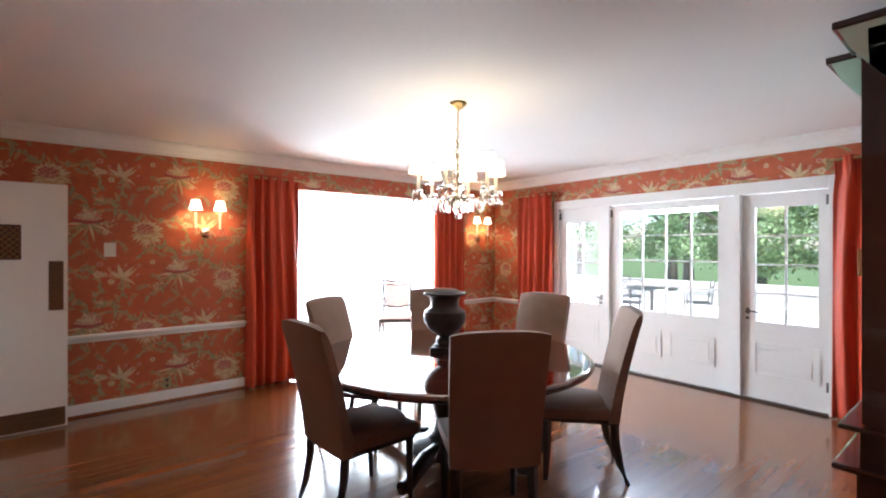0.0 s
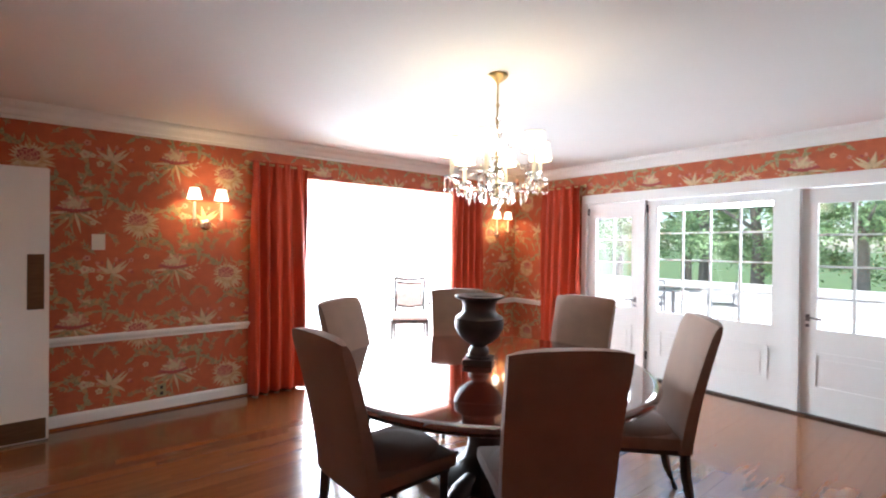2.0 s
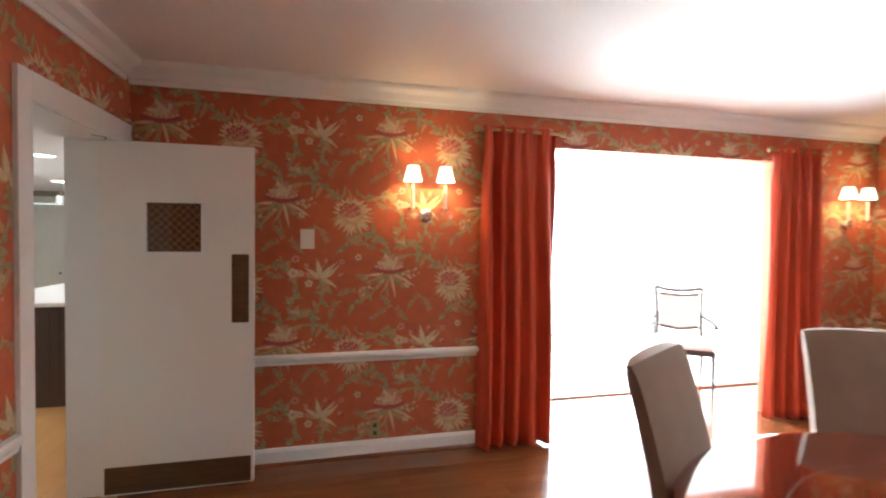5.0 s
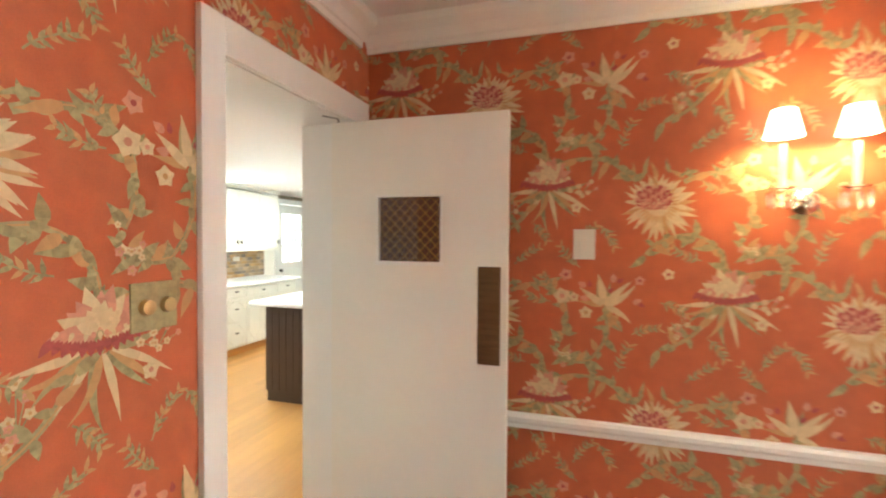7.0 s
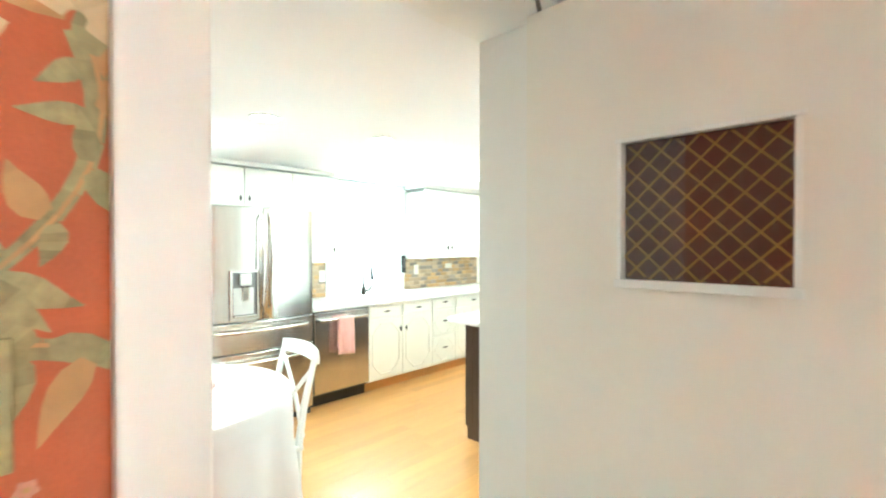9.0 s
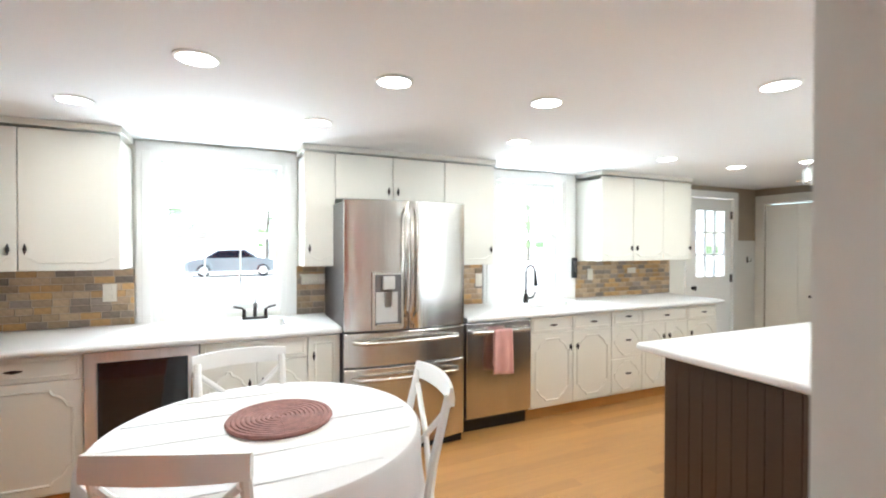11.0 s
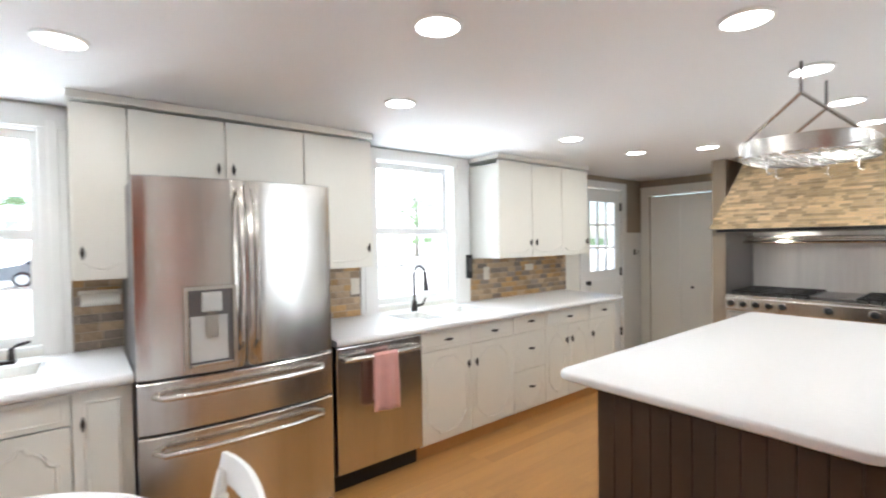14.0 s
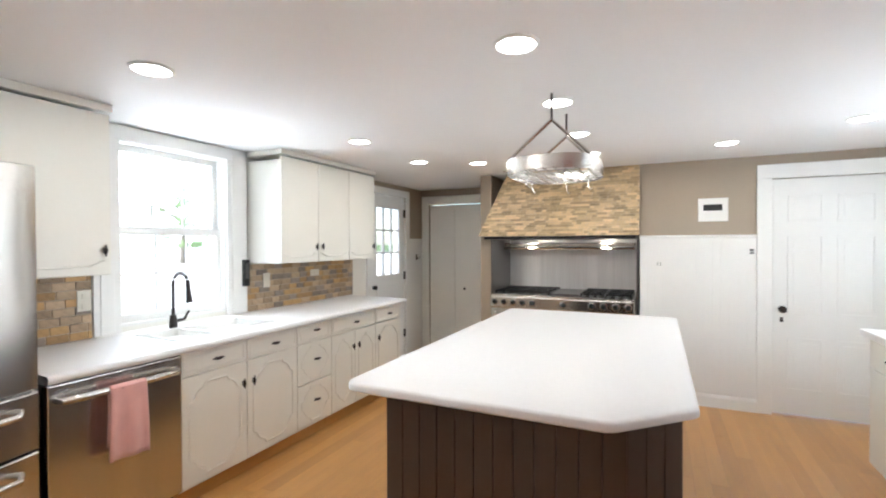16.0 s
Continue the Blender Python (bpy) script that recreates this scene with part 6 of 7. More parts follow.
for a in ((11.23, 11.335, 0, 2.06), (12.115, 12.21, 0, 2.06), (11.23, 12.21, 2.06, 2.14)):
    box(bm, WX, WX + 0.02, a[0], a[1], a[2], a[3], 0.004)
whole("trim_exterior_door", bm, WHITE, "white door casing", "trim", "structure")
whole("taupe_band", B(WX + 0.001, WX + 0.005, 12.21, 12.57, 1.53, CK), TANW, "taupe painted wall band", "wall", "structure")
whole("taupe_band_high", B(WX + 0.001, WX + 0.005, 10.97, 12.21, 2.145, CK), TANW, "taupe painted wall band", "wall", "structure")
whole("wainscot_west", B(WX + 0.001, WX + 0.012, 12.215, 12.565, 0.0, 1.53), WHITE, "white wainscot by the corner", "wainscot", "structure")
cl = thing("door_6", "cream plank closet door with small knob", "door", (-3.28, 12.57, 0))
tagged(cl, kind="structure")
for k in range(2):
    a = -3.655 + k * 0.376
    part("plank_leaf", B(a, a + 0.374, 12.58, 12.615, 0.01, 1.985, bevel=0.002), CREAM, cl)
part("knob", T([(-3.13, 12.58, 0.86), (-3.13, 12.545, 0.86)], [0.008, 0.018], 10), BRONZE, cl, smooth=True)
bm = bmesh.new()
for a in ((-3.77, -3.66, 0, 2.0), (-2.9, -2.80, 0, 2.0), (-3.77, -2.80, 2.0, 2.11)):
    box(bm, a[0], a[1], 12.55, 12.568, a[2], a[3], 0.004)
whole("trim_closet", bm, CREAM, "cream closet door casing", "trim", "structure")
hk = thing("coat_hook", "small dark double coat hook", "hook", (WX + 0.02, 12.4, 1.28))
part("plate", B(WX + 0.013, WX + 0.02, 12.385, 12.415, 1.24, 1.32), BRONZE, hk)
part("prong", T([(WX + 0.02, 12.4, 1.27), (WX + 0.06, 12.4, 1.26), (WX + 0.07, 12.4, 1.30)], 0.006, 6), BRONZE, hk)

# downlights
for k, (x, y, r) in enumerate(((-1.96, 6.98, 0.072), (-1.92, 7.78, 0.072), (-2.79, 6.78, 0.072), (-3.49, 6.23, 0.06), (-2.72, 8.15, 0.072), (-2.73, 9.64, 0.072), (-2.74, 10.56, 0.072), (-2.28, 10.84, 0.072), (-1.27, 8.58, 0.072), (-1.27, 9.35, 0.072), (-1.29, 10.11, 0.072), (-1.30, 10.85, 0.072), (-0.34, 10.88, 0.072), (0.31, 10.45, 0.072), (-2.04, 6.2, 0.072), (-2.88, 5.6, 0.072))):
    dlt = thing("downlight", "lit round recessed ceiling downlight", "downlight", (x, y, CK), "kitchen downlights")
    bm = bmesh.new()
    lathe(bm, [(r + 0.014, CK - 0.001), (r + 0.014, CK - 0.004), (r + 0.002, CK - 0.008), (r, CK - 0.001)][::-1], x, y, 32)
    part("trim_ring", bm, WHITE, dlt, smooth=True)
    bm = bmesh.new()
    lathe(bm, [(r, CK - 0.009), (r * 0.5, CK - 0.0095), (0.0001, CK - 0.010)], x, y, 32)
    part("lens", bm, LENS, dlt, "glowing white lens")
    area("downlight_beam", (x, y, CK - 0.03), (x, y, 0), r * 1.8, 0, 1.5 if r > 0.065 else 0.2, (1, 0.93, 0.82), "DISK")

# breakfast table
KT = (-1.93, 6.45)
kt = thing("breakfast_table", "round breakfast table under white cloth", "table", (*KT, 0))
bm = bmesh.new()
lathe(bm, [(0.56, 0.72), (0.585, 0.725), (0.585, 0.745), (0.56, 0.75)], *KT, 40)
part("tabletop", bm, WHITE, kt, smooth=True)
bm = bmesh.new()
lathe(bm, [(0.22, 0), (0.20, 0.04), (0.06, 0.10), (0.06, 0.62), (0.14, 0.72)], *KT, 20)
part("pedestal", bm, WHITE, kt, smooth=True)
bm = bmesh.new()
n = 96
prev = None
for q, (r, z) in enumerate(((0.0, 0.756), (0.3, 0.756), (0.55, 0.756), (0.588, 0.754), (0.60, 0.74), (0.606, 0.66), (0.615, 0.5), (0.625, 0.34), (0.635, 0.22))):
    if r == 0:
        prev = [bm.verts.new((*KT, z))]
        continue
    ringv = []
    for k in range(n):
        a = 2 * math.pi * k / n
        hang = max(0, (0.74 - z)) / 0.5
        w = hang * (0.035 * math.sin(9 * a + 0.6 * math.sin(2 * a)) + 0.018 * math.sin(17 * a + 1)) 
        rr = r + w
        zz = z + 0.02 * hang * math.sin(4 * a) + (0.0015 * math.sin(3 * a) if r < 0.56 else 0)
        ringv.append(bm.verts.new((KT[0] + rr * math.cos(a), KT[1] + rr * math.sin(a), zz)))
    if len(prev) == 1:
        for k in range(n):
            bm.faces.new((prev[0], ringv[k], ringv[(k + 1) % n]))
    else:
        for k in range(n):
            bm.faces.new((prev[k], prev[(k + 1) % n], ringv[(k + 1) % n], ringv[k]))
    prev = ringv
tc = thing("tablecloth", "white linen tablecloth with pressed creases", "tablecloth", (*KT, 0.756))
part("cloth", bm, CLOTH, tc, smooth=True)
for off in (-0.42, -0.2, 0.02, 0.24, 0.45):
    L = math.sqrt(0.56 ** 2 - off ** 2)
    part("crease", T([(KT[0] + off, KT[1] - L, 0.7568), (KT[0] + off + 0.01, KT[1], 0.7575), (KT[0] + off - 0.005, KT[1] + L, 0.7568)], 0.0022, 4), CLOTH, tc)
pm = thing("placemat", "round woven plum placemat on the tablecloth", "placemat", (-1.98, 6.5, 0.76))
for k in range(11):
    r = 0.012 + 0.0185 * k
    part("coil", T([(-1.98 + r * math.cos(2 * math.pi * i / 40), 6.5 + r * math.sin(2 * math.pi * i / 40), 0.765) for i in range(41)], 0.0100, 6), MATW, pm, smooth=True)


def cross_chair():
    c = thing("kitchen_chair", "white painted cross-back wooden chair", "chair", (0, 0, 0), "chairs round the breakfast table")
    for y in (-0.19, 0.19):
        part("back_post", T([(0.03, y, 0), (0.02, y, 0.45), (-0.01, y, 0.65), (-0.07, y * 1.02, 0.90)], [0.017, 0.021, 0.019, 0.016], 8), WHITE, c, smooth=True)
        part("leg", T([(0.42, y * 1.05, 0.44), (0.43, y * 1.05, 0.0)], [0.020, 0.015], 8), WHITE, c, smooth=True)
        part("cross_brace", T([(-0.005, -y, 0.50), (-0.045, 0, 0.68), (-0.065, y * 0.95, 0.84)], 0.012, 8), WHITE, c, smooth=True)
        part("side_rail", T([(0.03, y, 0.22), (0.42, y * 1.05, 0.22)], 0.010, 8), WHITE, c)
    bm = bmesh.new()
    n = 14
    rows = []
    for i in range(n + 1):
        s = -1 + 2 * i / n
        x = -0.075 - 0.03 * (1 - s * s)
        top = 0.935 + 0.012 * (1 - s * s)
        bot = 0.865 + 0.004 * (1 - s * s)
        rows.append([bm.verts.new((x + d, s * 0.215, z)) for d, z in ((-0.011, bot), (0.011, bot), (0.013, (bot + top) / 2), (0.006, top), (-0.006, top), (-0.013, (bot + top) / 2))])
    for a, b in zip(rows, rows[1:]):
        for k in range(6):
            bm.faces.new((a[k], a[(k + 1) % 6], b[(k + 1) % 6], b[k]))
    bm.faces.new(rows[0]), bm.faces.new(rows[-1][::-1])
    part("top_rail", bm, WHITE, c, smooth=True)
    part("seat", B(0.0, 0.45, -0.215, 0.215, 0.44, 0.468, bevel=0.01), WHITE, c)
    part("front_rail", T([(0.43, -0.19, 0.3), (0.43, 0.19, 0.3)], 0.010, 8), WHITE, c)
    return c


kc = cross_chair()
kc.matrix_basis = pose(-2.43, 6.37, 0, 0, 0, 8)
copy_thing(kc, pose(-1.77, 7.01, 0, 0, 0, -94))
copy_thing(kc, pose(-1.44, 6.20, 0, 0, 0, 158))

# ---------------------------------------------------------------- wallpaper print
def motif(seed):
    """Convex flat pieces of one repeat: (layer, material slot, points)."""
    rnd = random.Random(seed)
    out = []

    def petal(cx, cy, a, length, width, slot, layer, r0=0.0, bend=0.0):
        n = 5
        left, right = [], []
        for k in range(n + 1):
            s = k / n
            w = width * (math.sin(math.pi * min(1, 0.08 + 0.92 * s) ** 0.8)) * 0.5
            aa = a + bend * s
            px, py = cx + (r0 + length * s) * math.cos(aa), cy + (r0 + length * s) * math.sin(aa)
            nx, ny = -math.sin(aa), math.cos(aa)
            left.append((px + nx * w, py + ny * w)), right.append((px - nx * w, py - ny * w))
        for k in range(n):
            out.append((layer, slot, [left[k], left[k + 1], right[k + 1], right[k]]))

    def stem(pts, w, slot, layer):
        for p, q in zip(pts, pts[1:]):
            dx, dy = q[0] - p[0], q[1] - p[1]
            d = math.hypot(dx, dy)
            nx, ny = -dy / d * w / 2, dx / d * w / 2
            out.append((layer, slot, [(p[0] + nx, p[1] + ny), (q[0] + nx, q[1] + ny), (q[0] - nx, q[1] - ny), (p[0] - nx, p[1] - ny)]))

    def curve(a, b, c, n=9):
        return [((1 - t) ** 2 * a[0] + 2 * t * (1 - t) * b[0] + t * t * c[0], (1 - t) ** 2 * a[1] + 2 * t * (1 - t) * b[1] + t * t * c[1]) for t in [k / n for k in range(n + 1)]]

    def spike(cx, cy, a, length, width, slot, layer, r0=0.0, bend=0.0):
        left, right = [], []
        for k, w in enumerate((0.5, 0.95, 1.0, 0.75, 0.4, 0.04)):
            s = k / 5
            aa = a + bend * s
            px, py = cx + (r0 + length * s) * math.cos(aa), cy + (r0 + length * s) * math.sin(aa)
            nx, ny = -math.sin(aa) * width * w / 2, math.cos(aa) * width * w / 2
            left.append((px + nx, py + ny)), right.append((px - nx, py - ny))
        for k in range(5):
            out.append((layer, slot, [left[k], left[k + 1], right[k + 1], right[k]]))

    def disc(cx, cy, rx, ry, slot, layer, n=18):
        out.append((layer, slot, [(cx + rx * math.cos(2 * math.pi * k / n), cy + ry * math.sin(2 * math.pi * k / n)) for k in range(n)]))

    def blossom(cx, cy, r, slot, layer=3, heart=3):
        t0 = rnd.random()
        for q in range(5):
            petal(cx, cy, 2 * math.pi * q / 5 + t0, r, r * 0.95, slot, layer)
        disc(cx, cy, r * 0.28, r * 0.28, heart, layer + 1, 8)

    def spray(x, y, a, length, slot=2):
        """A twig with paired leaflets."""
        ln = curve((x, y), (x + length * 0.5 * math.cos(a + 0.3), y + length * 0.5 * math.sin(a + 0.3)), (x + length * math.cos(a), y + length * math.sin(a)), 6)
        stem(ln, 0.005, 2, 1)
        for k in range(1, 7):
            for q in (-1, 1):
                spike(*ln[k], a + q * rnd.uniform(0.5, 1.1), rnd.uniform(0.022, 0.036), 0.011, slot if k % 3 else 1, 2, 0.002)

    def berries(x, y, n, spread):
        for _ in range(n):
            bx, by = x + rnd.gauss(0, spread), y + rnd.gauss(0, spread)
            stem([(x, y - spread), (bx, by)], 0.003, 2, 1)
            blossom(bx, by, rnd.uniform(0.009, 0.015), rnd.choice((0, 0, 4)), 2, 1)

    # large chrysanthemum: cream spikes round a rose heart
    disc(0.004, -0.012, 0.082, 0.078, 0, 2, 24)
    for k in range(44):
        a = 2 * math.pi * k / 44 + rnd.uniform(-0.05, 0.05)
        down = 1.0 + 0.15 * max(0, -math.sin(a)) + 0.1 * max(0, math.cos(a)) - 0.2 * max(0, math.sin(a))
        spike(0.004, -0.010, a, 0.078 * down * rnd.uniform(0.85, 1.12), 0.021, 0 if k % 6 else 1, 2, 0.058, rnd.uniform(-0.15, 0.15))
    for k in range(30):
        a = 2 * math.pi * k / 30
        spike(0.004, -0.012, a, 0.040, 0.007, 1, 3, 0.045)
    disc(-0.012, 0.012, 0.056, 0.046, 4, 3, 20)
    for row in range(7):
        y = 0.052 - row * 0.0135
        half = 0.058 * math.sqrt(max(0.05, 1 - ((y - 0.010) / 0.052) ** 2))
        for k in range(-3, 4):
            x = -0.012 + half * k / 3.2
            petal(x, y, math.pi / 2 - 1.1 * k / 3 + rnd.uniform(-0.3, 0.3), 0.021, 0.014, 3 if (row + k) % 3 else 4, 4)
            if rnd.random() < 0.45:
                spike(x, y + 0.004, math.pi / 2 - 1.1 * k / 3, 0.015, 0.005, 0, 5)
    for k in range(6):
        spike(-0.10 + 0.05 * k, 0.10 + 0.02 * (k % 2), radians(60 + 22 * k), rnd.uniform(0.05, 0.08), 0.018, 2 if k % 2 else 1, 1, 0, rnd.uniform(-0.5, 0.5))
    # lily spray: broad strap petals fanning up from one foot
    sx, sy = -0.20, -0.445
    for a, length, w, slot in ((96, 0.135, 0.034, 0), (52, 0.145, 0.030, 0), (22, 0.150, 0.028, 0), (-12, 0.120, 0.026, 0), (-48, 0.09, 0.024, 1), (140, 0.120, 0.030, 0), (166, 0.105, 0.024, 1), (118, 0.11, 0.024, 2), (72, 0.10, 0.022, 2), (36, 0.115, 0.016, 2)):
        spike(sx, sy, radians(a), length, w, slot, 3 if slot == 0 else 2, 0.008, rnd.uniform(-0.35, 0.35))
    for a, r in ((128, 0.105), (66, 0.115), (8, 0.13), (80, 0.06), (150, 0.06)):
        petal(sx + r * math.cos(radians(a)) - 0.012, sy + r * math.sin(radians(a)), radians(a + 20), 0.038, 0.026, 4, 2)
        petal(sx + r * math.cos(radians(a)) + 0.006, sy + r * math.sin(radians(a)), radians(a - 30), 0.030, 0.018, 3, 2)
    blossom(sx - 0.075, sy - 0.030, 0.030, 0, 3, 1)
    blossom(sx - 0.125, sy + 0.035, 0.024, 0, 3, 4)
    petal(sx + 0.02, sy - 0.055, radians(-25), 0.075, 0.042, 2, 2, 0, -0.3)
    spike(sx + 0.02, sy - 0.055, radians(-25), 0.07, 0.012, 1, 3, 0, -0.3)
    # side-on peony: pale dome, rose fringe, drooping straps
    px, py = 0.26, -0.375
    for k in range(11):
        petal(px, py, radians(8 + 164 * k / 10), rnd.uniform(0.078, 0.105), 0.046, 4 if k % 3 else 0, 3, 0.008, rnd.uniform(-0.12, 0.12))
    for k in range(8):
        petal(px, py + 0.008, radians(20 + 140 * k / 7), rnd.uniform(0.045, 0.062), 0.034, 0, 4, 0.006)
    for k in range(13):
        u = -1 + 2 * k / 12
        petal(px + 0.095 * u, py - 0.012 + 0.018 * u * u, radians(-90 + 40 * u), rnd.uniform(0.030, 0.042), 0.020, 3, 3)
        spike(px + 0.085 * u, py + 0.006 + 0.014 * u * u, radians(-90 + 40 * u), 0.022, 0.011, 4 if k % 2 else 0, 5)
    for k in range(11):
        a = radians(-172 + 16.4 * k)
        spike(px + 0.02 * math.cos(a), py - 0.035, a, rnd.uniform(0.11, 0.19), 0.021, (0, 2, 1)[k % 3], 2, 0.012, rnd.uniform(-0.45, 0.45))
    blossom(px + 0.125, py - 0.115, 0.026, 0, 3, 4)
    # thick trailing stems with their leaves
    lines = [curve((-0.445, 0.10), (-0.42, 0.20), (-0.25, 0.19)), curve((-0.25, 0.19), (-0.15, 0.18), (-0.10, 0.09)), curve((0.26, -0.30), (0.25, -0.17), (0.15, -0.14)), curve((0.15, -0.14), (0.02, -0.13), (-0.04, -0.22)),
             curve((sx, sy - 0.01), (sx + 0.05, sy - 0.13), (sx - 0.06, sy - 0.24)), curve((sx - 0.06, sy - 0.24), (sx - 0.14, sy - 0.26), (sx - 0.19, sy - 0.22)), curve((px - 0.04, py - 0.05), (px - 0.10, py - 0.20), (px - 0.24, py - 0.24)),
             curve((0.10, 0.08), (0.26, 0.16), (0.33, 0.05)), curve((0.33, 0.05), (0.37, -0.04), (0.32, -0.14))]
    for i, ln in enumerate(lines):
        for k in range(len(ln) - 1):
            stem(ln[k:k + 2], 0.021 - 0.009 * k / len(ln), 2, 1)
        stem([(p[0] + 0.004, p[1] + 0.003) for p in ln], 0.004, 1, 2)
        for k in range(1, len(ln), 2):
            a = rnd.uniform(0, 6.28)
            spike(*ln[k], a, rnd.uniform(0.05, 0.085), 0.030, 2 if k % 4 == 1 else 1, 1 + k % 2, 0.006, rnd.uniform(-0.4, 0.4))
            spike(*ln[k], a + 2.4, rnd.uniform(0.035, 0.06), 0.022, 2, 2, 0.006, rnd.uniform(-0.4, 0.4))
    berries(0.32, -0.20, 11, 0.030)
    berries(-0.30, 0.06, 10, 0.028)
    berries(0.10, -0.52, 9, 0.028)
    blossom(0.33, 0.065, 0.040, 0, 3, 4)
    blossom(0.345, 0.16, 0.030, 4, 3, 3)
    blossom(0.05, -0.30, 0.026, 0, 3, 3)
    blossom(-0.06, -0.33, 0.022, 4, 3, 3)
    for x, y, a in ((0.30, 0.08, 2.2), (0.28, 0.04, 2.9), (0.17, -0.24, 2.7), (-0.14, 0.22, 1.2), (-0.32, -0.20, 0.9), (-0.09, -0.56, 0.3), (0.12, 0.20, 0.6), (0.02, -0.42, -0.4), (-0.22, -0.10, -1.0), (0.20, -0.56, -0.9), (-0.30, -0.28, 2.3)):
        spray(x, y, a, rnd.uniform(0.09, 0.13))
    return out


def clip(poly, lo, hi, axis):
    for sign, lim in ((1, lo), (-1, hi)):
        res = []
        for i, p in enumerate(poly):
            q = poly[(i + 1) % len(poly)]
            pi, qi = sign * (p[axis] - lim) >= 0, sign * (q[axis] - lim) >= 0
            if pi:
                res.append(p)
            if pi != qi:
                t = (lim - p[axis]) / (q[axis] - p[axis])
                res.append((p[0] + (q[0] - p[0]) * t, p[1] + (q[1] - p[1]) * t))
        poly = res
        if len(poly) < 3:
            return []
    return poly


MOTIF = motif(5)


def paper(parent, regions, place, u_start, u_end, u0, z0):
    verts, faces, slots = [], [], []
    DU, DV = 0.705, 0.943
    col = 0
    for c in range(int((u_start - u0) / DU) - 2, int((u_end - u0) / DU) + 3):
        for r in range(-3, 4):
            ou, oz = u0 + c * DU, z0 + r * DV + (DV / 2 if c % 2 else 0)
            for idx, (layer, slot, pts) in enumerate(MOTIF):
                world_pts = [(ou + p[0], oz + p[1]) for p in pts]
                for a, b, lo, hi in regions:
                    pl = clip(clip(world_pts, a, b, 0), lo, hi, 1) if max(p[0] for p in world_pts) > a and min(p[0] for p in world_pts) < b and max(p[1] for p in world_pts) > lo and min(p[1] for p in world_pts) < hi else []
                    if len(pl) >= 3:
                        i = len(verts)
                        verts += [place(p[0], p[1], 0.0012 + 0.0005 * layer + 0.00045 * idx / len(MOTIF) + 0.0002 * (c % 2) / len(MOTIF)) for p in pl]
                        faces.append(tuple(range(i, i + len(pl))))
                        slots.append(slot)
    me = bpy.data.meshes.new("wallpaper_print")
    me.from_pydata(verts, [], faces)
    for m in (P_CREAM, P_TAN, P_GREEN, P_RED, P_PINK):
        me.materials.append(m)
    me.polygons.foreach_set("material_index", slots)
    ob = new("wallpaper_print", me)
    ob.parent = parent
    return tagged(ob, "cream, sage and rose floral print", kind="stuff")


paper(wall_n, [(0.0, 2.72, 0.1, 2.42), (2.72, 4.9, 2.2, 2.42), (4.9, 6.06, 0.1, 2.42)], lambda u, z, d: (u, 7.0 - d, z), 0, 6.06, 1.32, 1.674)
paper(wall_w, [(0.2, 5.94, 0.1, 2.42), (5.94, 7.0, 2.165, 2.42)], lambda u, z, d: (d, u, z), 0.2, 7.0, 5.41, 1.676)
paper(wall_e, [(1.7, 2.74, 0.1, 2.42), (2.74, 5.81, 2.165, 2.42), (5.81, 7.0, 0.1, 2.42)], lambda u, z, d: (EX - d, u, z), 1.7, 7.0, 6.05, 1.674)

# ---------------------------------------------------------------- floors, board by board


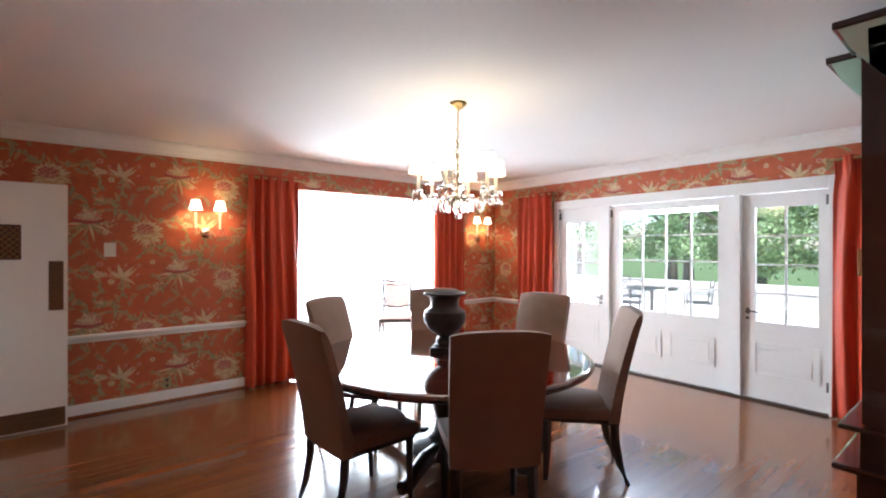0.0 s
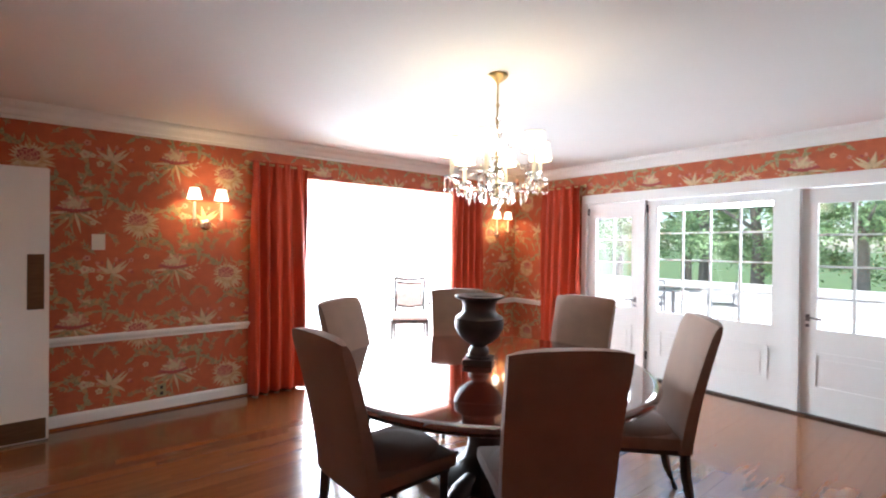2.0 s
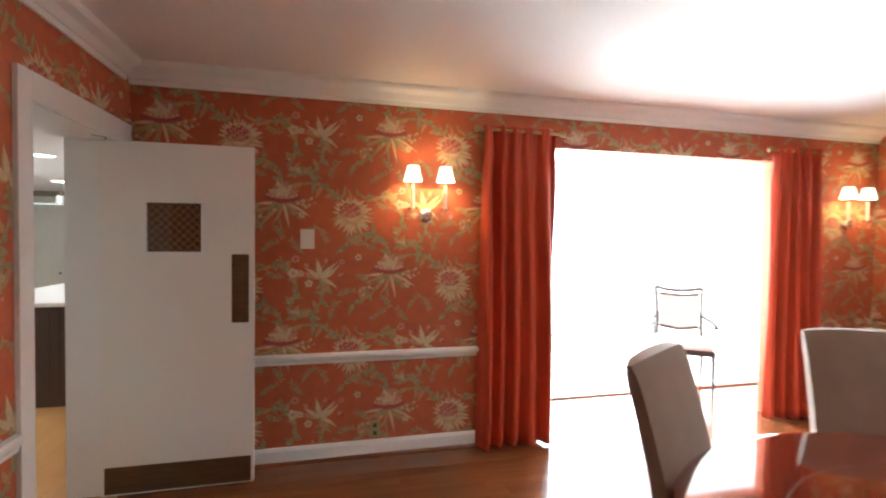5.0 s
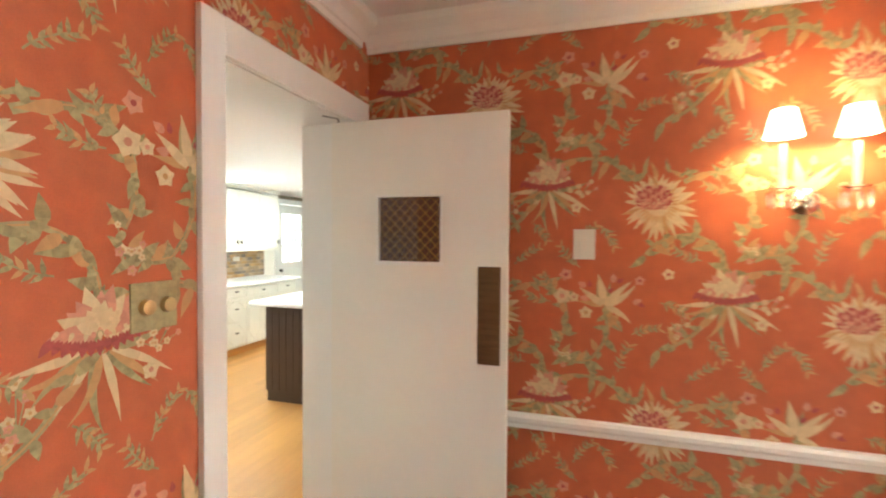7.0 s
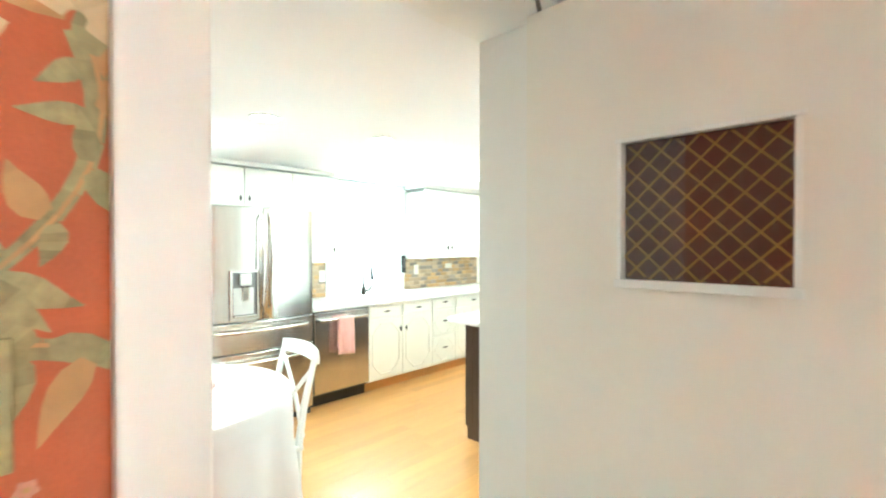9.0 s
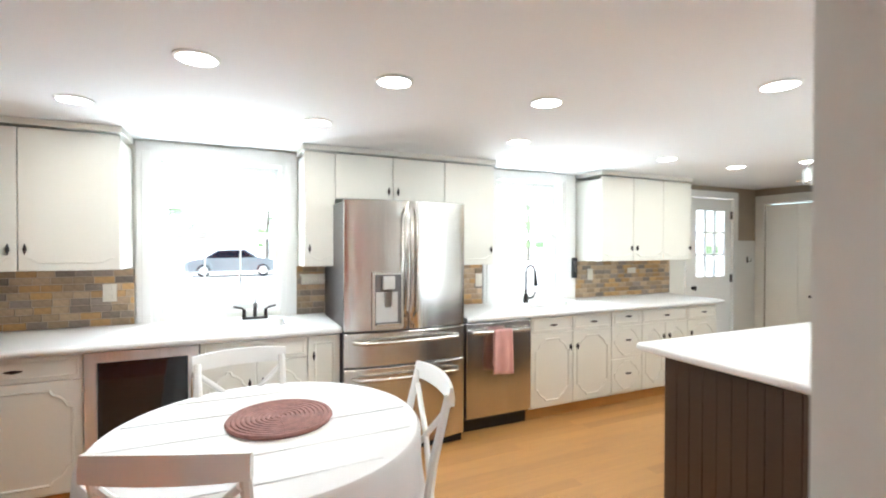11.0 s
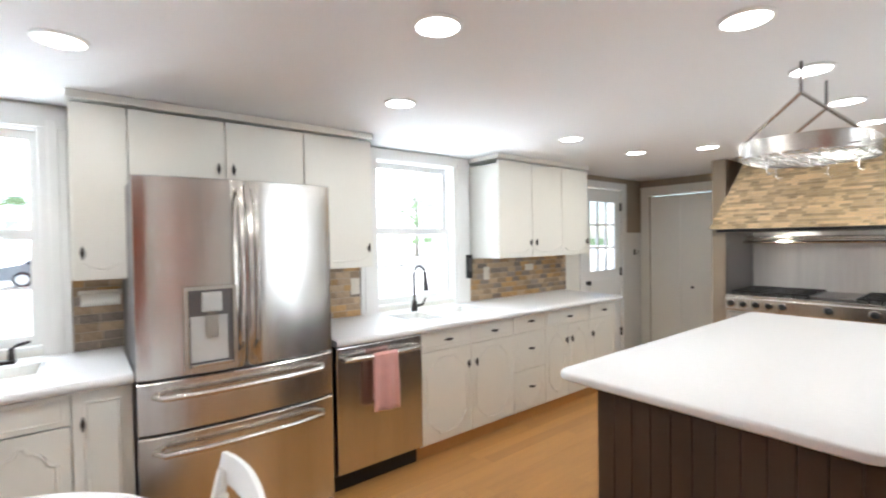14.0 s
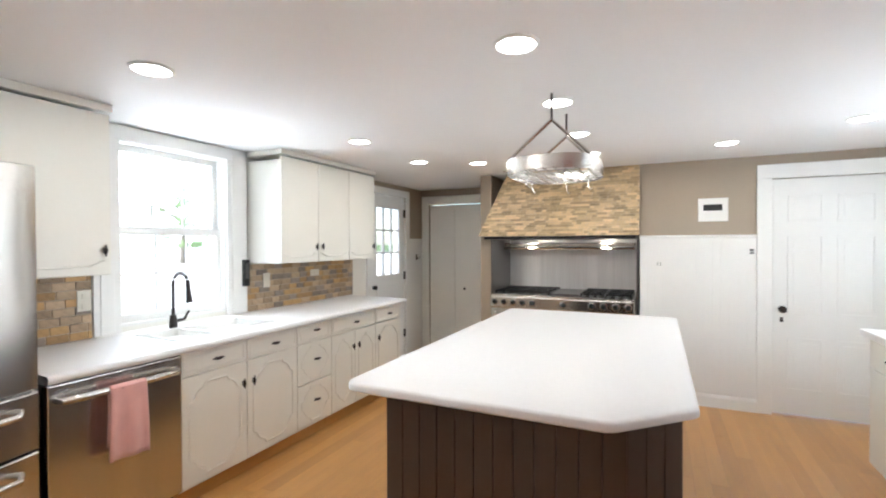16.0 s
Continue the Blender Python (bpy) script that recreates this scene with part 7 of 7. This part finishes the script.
def boards(name, label, rects, along, width, length, near, mat_near, mat_far, joint):
    """Boards over the rectangles (x0, x1, y0, y1); those in the stretch `near` are parts, the rest one mesh."""
    bm = bmesh.new()
    for x0, x1, y0, y1 in rects:
        box(bm, x0, x1, y0, y1, -0.12, -0.004)
    fl = whole(name, bm, joint, label, "floor", "structure")
    rnd = random.Random(9)
    shared, count = {}, 0
    verts, faces = [], []
    for x0, x1, y0, y1 in rects:
        a0, a1, c0, c1 = (x0, x1, y0, y1) if along == "x" else (y0, y1, x0, x1)
        c = c0
        while c < c1 - 0.005:
            w = min(width, c1 - c)
            u = a0 - rnd.uniform(0, length)
            while u < a1:
                L = length * rnd.choice((0.7, 1.0, 1.3))
                p, q = max(u, a0), min(u + L, a1)
                u += L
                if q - p < 0.02:
                    continue
                cen = ((p + q) / 2, c + w / 2) if along == "x" else (c + w / 2, (p + q) / 2)
                l2, w2 = (q - p) / 2 - 0.0004, w / 2 - 0.0004
                hx, hy = (l2, w2) if along == "x" else (w2, l2)
                if near[0] <= cen[0] <= near[1] and near[2] <= cen[1] <= near[3] and count < 290:
                    key = (round(hx, 3), round(hy, 3))
                    if key not in shared:
                        shared[key] = mesh_of("board", B(-hx, hx, -hy, hy, -0.004, 0.0), mat_near)
                    ob = new("board", shared[key])
                    ob.parent = fl
                    ob.matrix_basis = pose(cen[0], cen[1], rnd.uniform(-0.0003, 0.0003))
                    count += 1
                else:
                    i = len(verts)
                    z = rnd.uniform(-0.0003, 0.0003)
                    verts += [(cen[0] + sx * hx, cen[1] + sy * hy, zz) for zz in (-0.004, z) for sx, sy in ((-1, -1), (1, -1), (1, 1), (-1, 1))]
                    faces += [(i + 4, i + 5, i + 6, i + 7)] + [(i + k, i + (k + 1) % 4, i + 4 + (k + 1) % 4, i + 4 + k) for k in range(4)]
            c += width
    me = bpy.data.meshes.new("boards")
    me.from_pydata(verts, [], faces)
    me.materials.append(mat_far)
    ob = new("boards", me)
    ob.parent = fl
    tagged(ob, "narrow floor boards", kind="stuff")


boards("floor_dining", "polished brown oak strip floor", [(0.0, 6.06, 0.2, 7.0), (2.0, 5.7, 7.0, 7.74)], "x", 0.083, 1.3, (0.0, 6.06, 2.4, 6.9), OAK, OAKJ, SUBF)
boards("floor_kitchen", "honey-coloured bamboo strip floor", [(-3.79, -0.26, 3.6, 7.12), (-0.26, 0.0, 6.026, 6.828), (-3.79, 1.3, 7.12, 11.62), (-3.79, -0.95, 11.62, 12.57), (0.0, 0.9, 11.62, 11.74)], "y", 0.094, 1.5, (-3.1, -0.3, 6.6, 11.6), HONEY, HONEYJ, SUBK)
